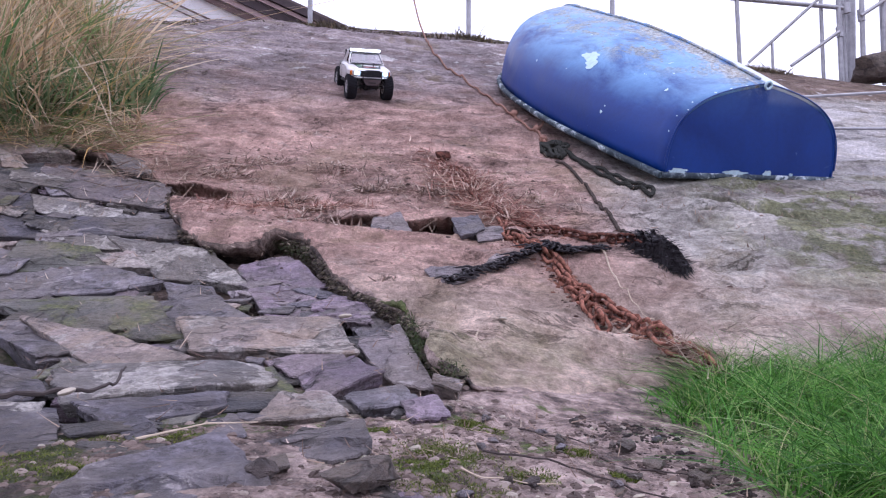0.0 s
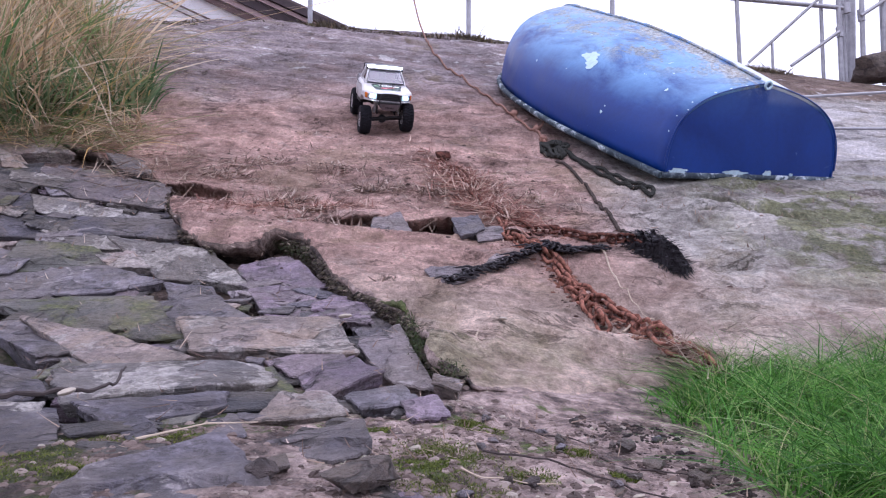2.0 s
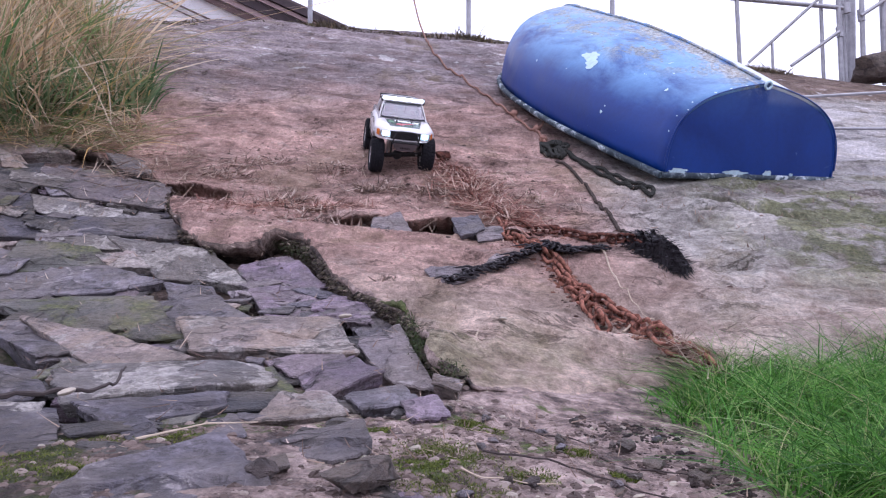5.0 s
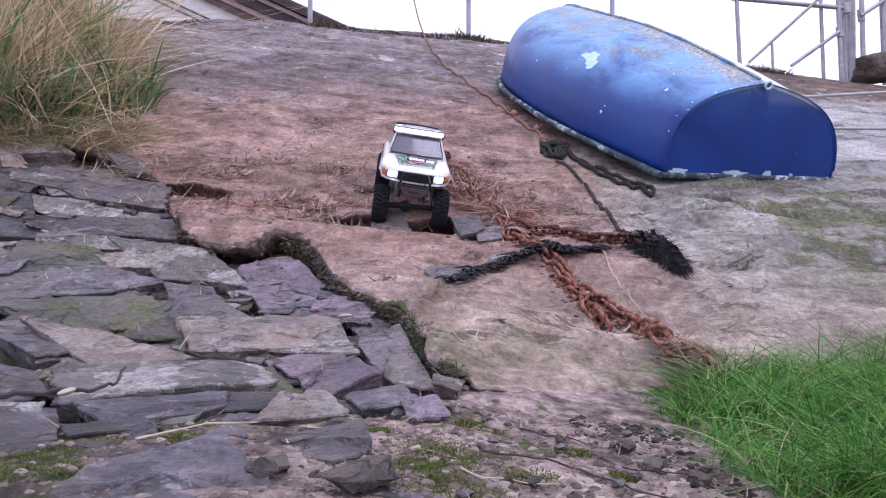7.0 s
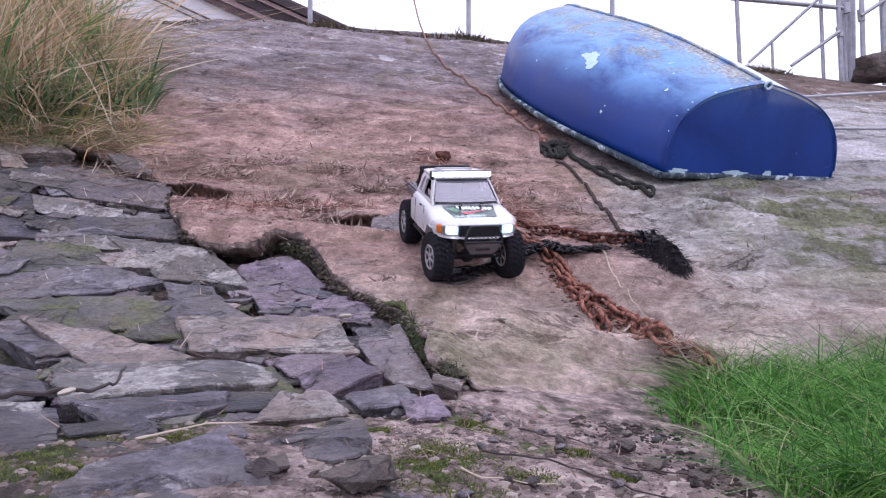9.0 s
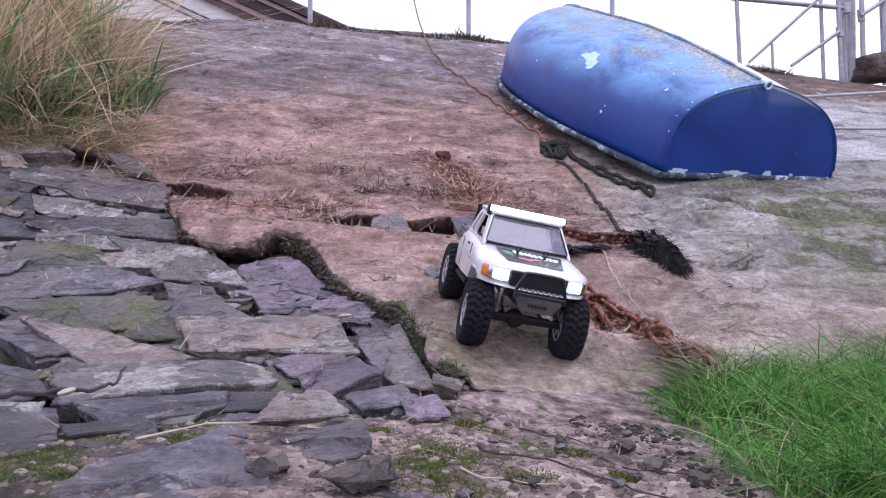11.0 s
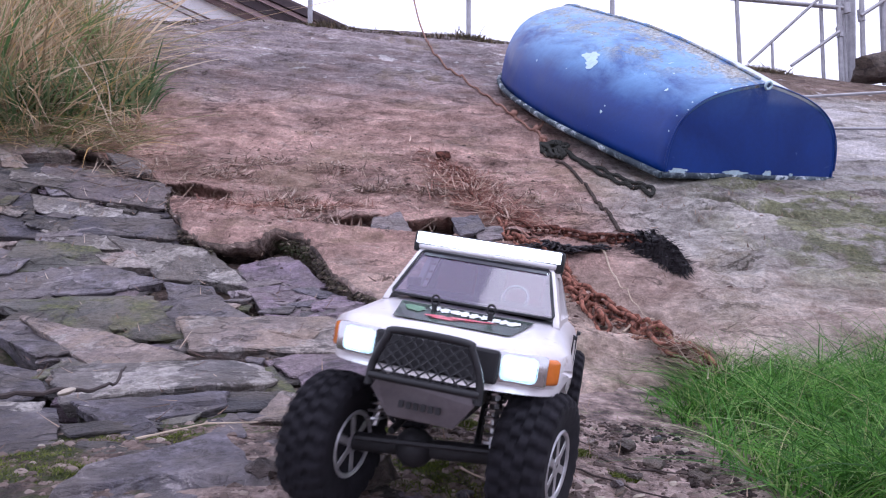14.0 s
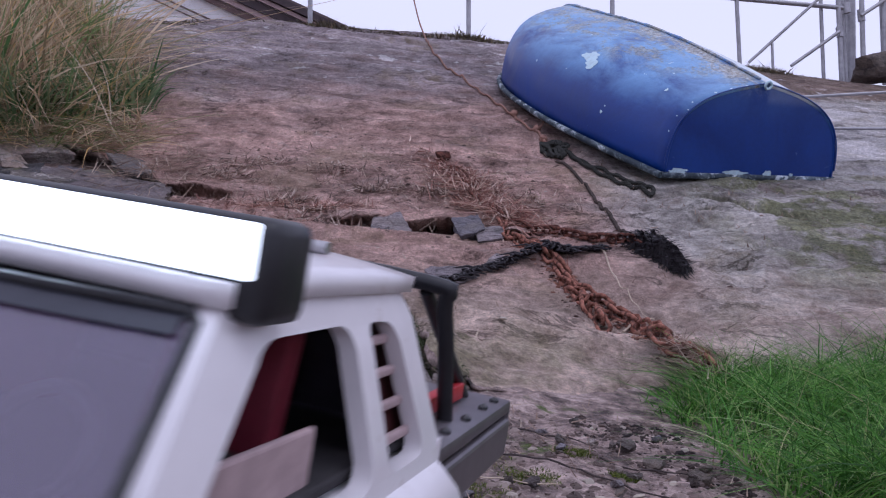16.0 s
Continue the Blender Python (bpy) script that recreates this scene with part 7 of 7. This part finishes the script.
    for side in (-1, 1):
        part("bracket", box_bm(0.005, 0.012, 0.012, 0.002, at=(side * 0.080, 0.012, 0.263)), BLACK, lb)
    for x in (-0.045, 0.045):
        smoothed(part("roof_bar", tube_bm([(x, -0.01, 0.2735), (x, -0.085, 0.2735)], 0.0025, 6), STEEL, T), 60)
    for y in (-0.03, -0.07):
        smoothed(part("roof_bar", tube_bm([(-0.06, y, 0.274), (0.06, y, 0.274)], 0.0025, 6), STEEL, T), 60)
    # flat bed, roll hoop, jack
    bed = smoothed(part("flatbed", box_bm(0.190, 0.160, 0.008, 0.002, at=(0, -0.197, 0.190)), GUNMETAL, T, "grey metal flatbed plate with bolts"), 40)
    for x in (-0.088, 0.088):
        for y in (-0.135, -0.165, -0.2, -0.235, -0.26):
            bm = bmesh.new()
            bmesh.ops.create_icosphere(bm, subdivisions=1, radius=0.0032, matrix=Matrix.Translation((x, y, 0.194)))
            part("bolt", bm, BLACK, bed)
    part("tailgate", box_bm(0.19, 0.006, 0.026, 0.002, at=(0, -0.275, 0.178)), GUNMETAL, T)
    for side in (-1, 1):
        part("bed_side", box_bm(0.006, 0.148, 0.022, 0.002, at=(side * 0.095, -0.193, 0.174)), GUNMETAL, T)
    for y in (-0.172,):
        hoop = curve_points([(-0.080, y - 0.02, 0.188), (-0.076, y, 0.25), (-0.066, y + 0.004, 0.262), (0.066, y + 0.004, 0.262), (0.076, y, 0.25), (0.080, y - 0.02, 0.188)], 5)
        smoothed(part("roll_hoop", tube_bm(hoop, 0.0042, 8), BLACK, T, "black tubular roll hoop"), 60)
    for x in (-0.066, 0.066):
        smoothed(part("roll_brace", tube_bm([(x, -0.170, 0.258), (x * 1.05, -0.258, 0.194)], 0.0036, 8), BLACK, T), 60)
    jack = smoothed(part("trail_jack", box_bm(0.007, 0.085, 0.009, 0.001, at=(-0.070, -0.20, 0.2)), RED, T, "red model trail jack"), 40)
    part("jack_foot", box_bm(0.018, 0.012, 0.006, 0.001, at=(-0.070, -0.158, 0.198)), STEEL_DARK, jack)
    part("jack_can", box_bm(0.05, 0.03, 0.034, 0.005, at=(0.03, -0.19, 0.211)), DARK_RED, T, "dark red load box")
    # chassis, axles, shocks, steps
    for x in (-0.034, 0.034):
        part("chassis_rail", box_bm(0.010, 0.50, 0.018, 0.002, at=(x, -0.012, 0.112)), STEEL_DARK, T)
    # added black block standing in for the shadow under the truck
    part("shade_box", box_bm(0.078, 0.16, 0.040, 0.004, at=(0, 0.125, 0.122)), BLACK, T, "black box added to darken the space under the bonnet")
    part("skid_plate", box_bm(0.075, 0.12, 0.010, 0.003, at=(0, 0, 0.098)), STEEL_DARK, T)
    for y, nm in ((AXLE_F, "front_axle"), (AXLE_R, "rear_axle")):
        bm = tube_bm([(-TRACK / 2 + 0.02, 0, 0), (TRACK / 2 - 0.02, 0, 0)], 0.010, 10)
        bmesh.ops.create_icosphere(bm, subdivisions=2, radius=0.021, matrix=Matrix.Translation((0.018, 0, 0)))
        ax = smoothed(part(nm, bm, STEEL_DARK, T, "dark metal axle with gear housing"), 40)
        ax.location = (0, y, WHEEL_R)
        axles.append(ax)
        smoothed(part("track_rod", tube_bm([(-0.075, 0.022, 0.008), (0.075, 0.022, 0.008)], 0.003, 6), STEEL_DARK, ax))
        for side in (-1, 1):
            a, b = Vector((side * 0.062, y + 0.008, 0.07)), Vector((side * 0.054, y - 0.004, 0.148))
            bm = tube_bm([a, a.lerp(b, 0.5)], 0.004, 8)
            tube_bm([a.lerp(b, 0.45), b], 0.0065, 8, bm)
            coil = []
            for k in range(70):
                f = k / 69
                p = a.lerp(b, 0.08 + 0.7 * f)
                coil.append(p + Vector((0.0095 * math.cos(f * 44), 0.0095 * math.sin(f * 44), 0)))
            tube_bm(coil, 0.0016, 4, bm)
            smoothed(part("shock_absorber", bm, STEEL, T, "coil-over shock absorber"))
            smoothed(part("link_bar", tube_bm([(side * 0.045, y, 0.066), (side * 0.030, y * 0.25, 0.100)], 0.004, 6), STEEL_DARK, T))
    for side in (-1, 1):
        smoothed(part("side_step", box_bm(0.012, 0.13, 0.010, 0.003, at=(side * 0.112, -0.02, 0.100)), BLACK, T, "black side step"), 40)
    # wheels
    wheels = []
    first = build_wheel()
    for k, (x, y) in enumerate(((-TRACK / 2, AXLE_F), (TRACK / 2, AXLE_F), (-TRACK / 2, AXLE_R), (TRACK / 2, AXLE_R))):
        w = first if k == 0 else copy_thing(first, Matrix())
        w.parent = T
        w.matrix_local = pose(x, y, WHEEL_R)
        wheels.append((w, x, y))
    T.scale = (TRUCK_SCALE, TRUCK_SCALE, TRUCK_SCALE)
    return T, wheels, axles


def loft_plate(poly, thick):
    bm = bmesh.new()
    a, b = [bm.verts.new(p) for p in poly], [bm.verts.new((p[0], p[1] - thick, p[2])) for p in poly]
    k = len(poly)
    bm.faces.new(a)
    bm.faces.new(b[::-1])
    for i in range(k):
        bm.faces.new((a[i], b[i], b[(i + 1) % k], a[(i + 1) % k]))
    bmesh.ops.recalc_face_normals(bm, faces=bm.faces)
    bmesh.ops.bevel(bm, geom=list(bm.edges), offset=0.001, segments=1, affect="EDGES", profile=0.5)
    return bm


PAINT = mat_truck_paint()
TYRE = mat_plain("black_rubber", (0.015, 0.014, 0.018), 0.85, 0, 0.4, 60, 0.3, 0.2)
CHROME = mat_plain("chromed_plastic", (0.62, 0.62, 0.64), 0.18, 1.0, 0.08, 60, 0.05)
STEEL, STEEL_DARK = mat_plain("steel", (0.42, 0.41, 0.42), 0.35, 1.0, 0.15, 60, 0.1), mat_plain("dark_metal", (0.022, 0.021, 0.024), 0.6, 0.2, 0.3, 60, 0.1)
GUNMETAL = mat_plain("gunmetal_plate", (0.15, 0.135, 0.147), 0.4, 0.5, 0.2, 40, 0.1)
BLACK, INTERIOR = mat_plain("black_plastic", (0.016, 0.016, 0.019), 0.4, 0, 0.25, 60, 0.08), mat_plain("interior_black", (0.03, 0.028, 0.03), 0.8, 0, 0.3, 60, 0.1)
RED, DARK_RED = mat_plain("red_plastic", (0.42, 0.022, 0.03), 0.45, 0, 0.15, 60, 0.05), mat_plain("dark_red_plastic", (0.10, 0.03, 0.032), 0.5, 0, 0.25, 60, 0.05)
SEAT_RED, RIM = mat_plain("seat_red", (0.17, 0.014, 0.03), 0.6, 0, 0.2, 60, 0.1), mat_plain("satin_rim", (0.40, 0.39, 0.41), 0.35, 0.45, 0.2, 60, 0.05)
GREEN_MARK = mat_plain("green_graphic", (0.10, 0.22, 0.12), 0.35, 0, 0.4, 60, 0.0)
RED_MARK, PALE = mat_plain("red_graphic", (0.60, 0.10, 0.14), 0.35, 0, 0.2, 60, 0.0), mat_plain("pale_letters_and_glints", (0.70, 0.72, 0.70), 0.35, 0, 0.15, 60, 0.0)
STICKER = mat_plain("dark_graphic", (0.075, 0.10, 0.085), 0.14, 0, 0.8, 25, 0.0, 0.8)
AMBER = mat_plain("amber_lens", (0.62, 0.17, 0.025), 0.2, 0, 0.1, 60, 0.0)
GLOW_LAMP, GLOW_BLUE, GLOW_BAR = mat_glow("headlight_glow", (0.55, 0.88, 1.0), 0.95), mat_glow("cool_headlight_glow", (0.50, 0.86, 1.0), 0.95), mat_glow("bar_glow", (0.92, 0.97, 1.0), 2.6)
GLOW_BULB = mat_glow("led_glow", (0.80, 0.96, 1.0), 14.0)
VENT_PALE = mat_plain("faded_vent", (0.40, 0.30, 0.30), 0.6, 0, 0.25, 60, 0.05)
STRIP = mat_plain("dark_strip", (0.035, 0.036, 0.048), 0.4, 0, 0.2, 60, 0.0)
GLASS, GLASS_DARK = mat_glass("smoked_glass", (0.36, 0.35, 0.44), 0.08, 0.20), mat_glass("dark_glass", (0.10, 0.10, 0.11), 0.05, 0.1)
truck, wheels, axles = build_truck()


# ---- what moves: the truck comes down the slope and past the camera ----
# seconds, place of the truck's foot, pitch, roll and heading
TRUCK_ROWS = [
    (0.0, -0.450, 4.274, 1.143, -17.4, 0.8, 197.6),
    (0.5, -0.428, 4.189, 1.109, -17.9, 0.5, 197.0),
    (1.0, -0.387, 4.035, 1.048, -19.0, -0.4, 195.8),
    (1.5, -0.323, 3.796, 0.953, -20.6, -1.7, 194.0),
    (2.0, -0.309, 3.743, 0.929, -20.9, -1.9, 193.6),
    (4.2, -0.244, 3.455, 0.784, -20.4, -3.4, 192.6),
    (6.3, -0.134, 2.749, 0.489, -18.3, -7.3, 184.1),
    (6.6, -0.133, 2.742, 0.485, -18.5, -7.4, 184.0),
    (7.0, -0.124, 2.708, 0.464, -19.7, -8.3, 183.4),
    (7.5, -0.102, 2.628, 0.417, -22.4, -10.1, 182.3),
    (8.0, -0.094, 2.603, 0.407, -21.5, -8.9, 183.3),
    (8.5, -0.042, 2.461, 0.354, -17.5, -2.8, 189.0),
    (9.0, 0.036, 2.205, 0.265, -16.0, 2.0, 195.2),
    (9.2, 0.061, 2.150, 0.245, -15.4, -1.0, 194.8),
    (11.3, 0.128, 1.630, 0.108, -8.9, -11.4, 185.6),
    (11.5, 0.128, 1.576, 0.094, -8.8, -10.7, 184.2),
    (12.0, 0.129, 1.448, 0.067, -8.4, -9.2, 180.8),
    (12.5, 0.124, 1.326, 0.059, -4.3, -10.2, 180.0),
    (13.0, 0.091, 1.175, 0.044, 2.0, -9.1, 175.5),
    (13.5, 0.054, 1.034, 0.042, 3.9, -8.0, 170.7),
    (14.0, 0.014, 0.890, 0.046, 3.6, -8.9, 168.0),
    (14.5, -0.022, 0.707, 0.045, 4.5, -9.3, 168.3),
    (15.0, -0.063, 0.532, 0.049, 5.3, -8.1, 165.7),
    (15.3, -0.093, 0.436, 0.049, 4.6, -7.8, 163.4),
    (15.6, -0.117, 0.350, 0.052, 1.8, -8.0, 161.8),
    (16.0, -0.153, 0.219, 0.057, 2.0, -9.0, 162.3),
]
STEER_T, STEER_A = [0, 8.2, 8.8, 9.6, 11.0, 12.5, 13.0, 13.6, 16], [0, 0, 8, 0, -4, -6, -14, -14, -8]


def truck_values(t):
    """Place and turn at t, gliding from row to row without overshoot."""
    ts = np.array([r[0] for r in TRUCK_ROWS])
    vs = np.array([r[1:] for r in TRUCK_ROWS])
    slope = np.diff(vs, axis=0) / np.diff(ts)[:, None]
    m = np.zeros_like(vs)
    m[0], m[-1] = slope[0], slope[-1]
    for k in range(1, len(ts) - 1):
        a, b = slope[k - 1], slope[k]
        m[k] = np.where(a * b > 0, 2 * a * b / (a + b + 1e-12 * np.sign(a + b)), 0)
    k = min(max(int(np.searchsorted(ts, t, side="right")) - 1, 0), len(ts) - 2)
    h = ts[k + 1] - ts[k]
    u = (t - ts[k]) / h
    return (2 * u ** 3 - 3 * u * u + 1) * vs[k] + (u ** 3 - 2 * u * u + u) * h * m[k] + (3 * u * u - 2 * u ** 3) * vs[k + 1] + (u ** 3 - u * u) * h * m[k + 1]


def truck_pose(t):
    x, y, z, pitch, roll, yaw = [float(v) for v in truck_values(t)]
    return Matrix.Translation((x, y, z)) @ Matrix.Rotation(radians(yaw), 4, "Z") @ Matrix.Rotation(radians(pitch), 4, "X") @ Matrix.Rotation(radians(roll), 4, "Y")


def under_wheel(x, y):
    """Height of what a tyre meets: the skin where it lies, else the bed."""
    r = 0.03
    spots = [(x, y), (x + r, y), (x - r, y), (x, y + r), (x, y - r)]
    total = 0.0
    for a, b in spots:
        lip = float(np.interp(a, LIP_X, LIP_Y))
        mud = float(bed_top(a, min(b, lip)))
        if b <= lip:
            total += mud
            continue
        skin = float(slope_top(a, b))
        thin = float(smooth(-0.02, 0.10, a) * (1 - smooth(0.0, 0.30, b - lip)))
        total += skin - thin * max(0.0, skin - mud - 0.006)
    return total / len(spots)


def motions():
    times = [i / 10 for i in range(161)]
    poses = [truck_pose(t) for t in times]
    walk(truck, list(zip(times, poses)))
    grown = [m @ Matrix.Diagonal((TRUCK_SCALE, TRUCK_SCALE, TRUCK_SCALE, 1)) for m in poses]
    # how far the truck has rolled
    far = [0.0]
    for m, k in zip(poses, poses[1:]):
        d = k.translation - m.translation
        far.append(far[-1] + d.length * (1 if d.dot(k.to_3x3() @ Vector((0, 1, 0))) >= 0 else -1))
    # each wheel rides up and down on the ground below it
    ride = []
    for w, x, y in wheels:
        lift = []
        for m in grown:
            foot = m @ Vector((x, y, 0))
            lift.append(min(0.022, max(-0.042, (under_wheel(foot.x, foot.y) - foot.z) / TRUCK_SCALE)))
        lift = np.convolve(np.pad(lift, 2, mode="edge"), np.ones(5) / 5, mode="valid")
        ride.append(lift)
        keys = []
        for i, t in enumerate(times):
            steer = float(np.interp(t, STEER_T, STEER_A)) if y > 0 else 0.0
            keys.append((t, Matrix.Translation((x, y, WHEEL_R + float(lift[i]))) @ Matrix.Rotation(radians(steer), 4, "Z") @ Matrix.Rotation(-far[i] / (WHEEL_R * TRUCK_SCALE), 4, "X")))
        walk(w, keys)
    for axle, y, a, b in ((axles[0], AXLE_F, ride[0], ride[1]), (axles[1], AXLE_R, ride[2], ride[3])):
        walk(axle, [(t, Matrix.Translation((0, y, WHEEL_R + float(a[i] + b[i]) / 2)) @ Matrix.Rotation(-math.atan2(float(b[i] - a[i]), TRACK), 4, "Y")) for i, t in enumerate(times)])


motions()
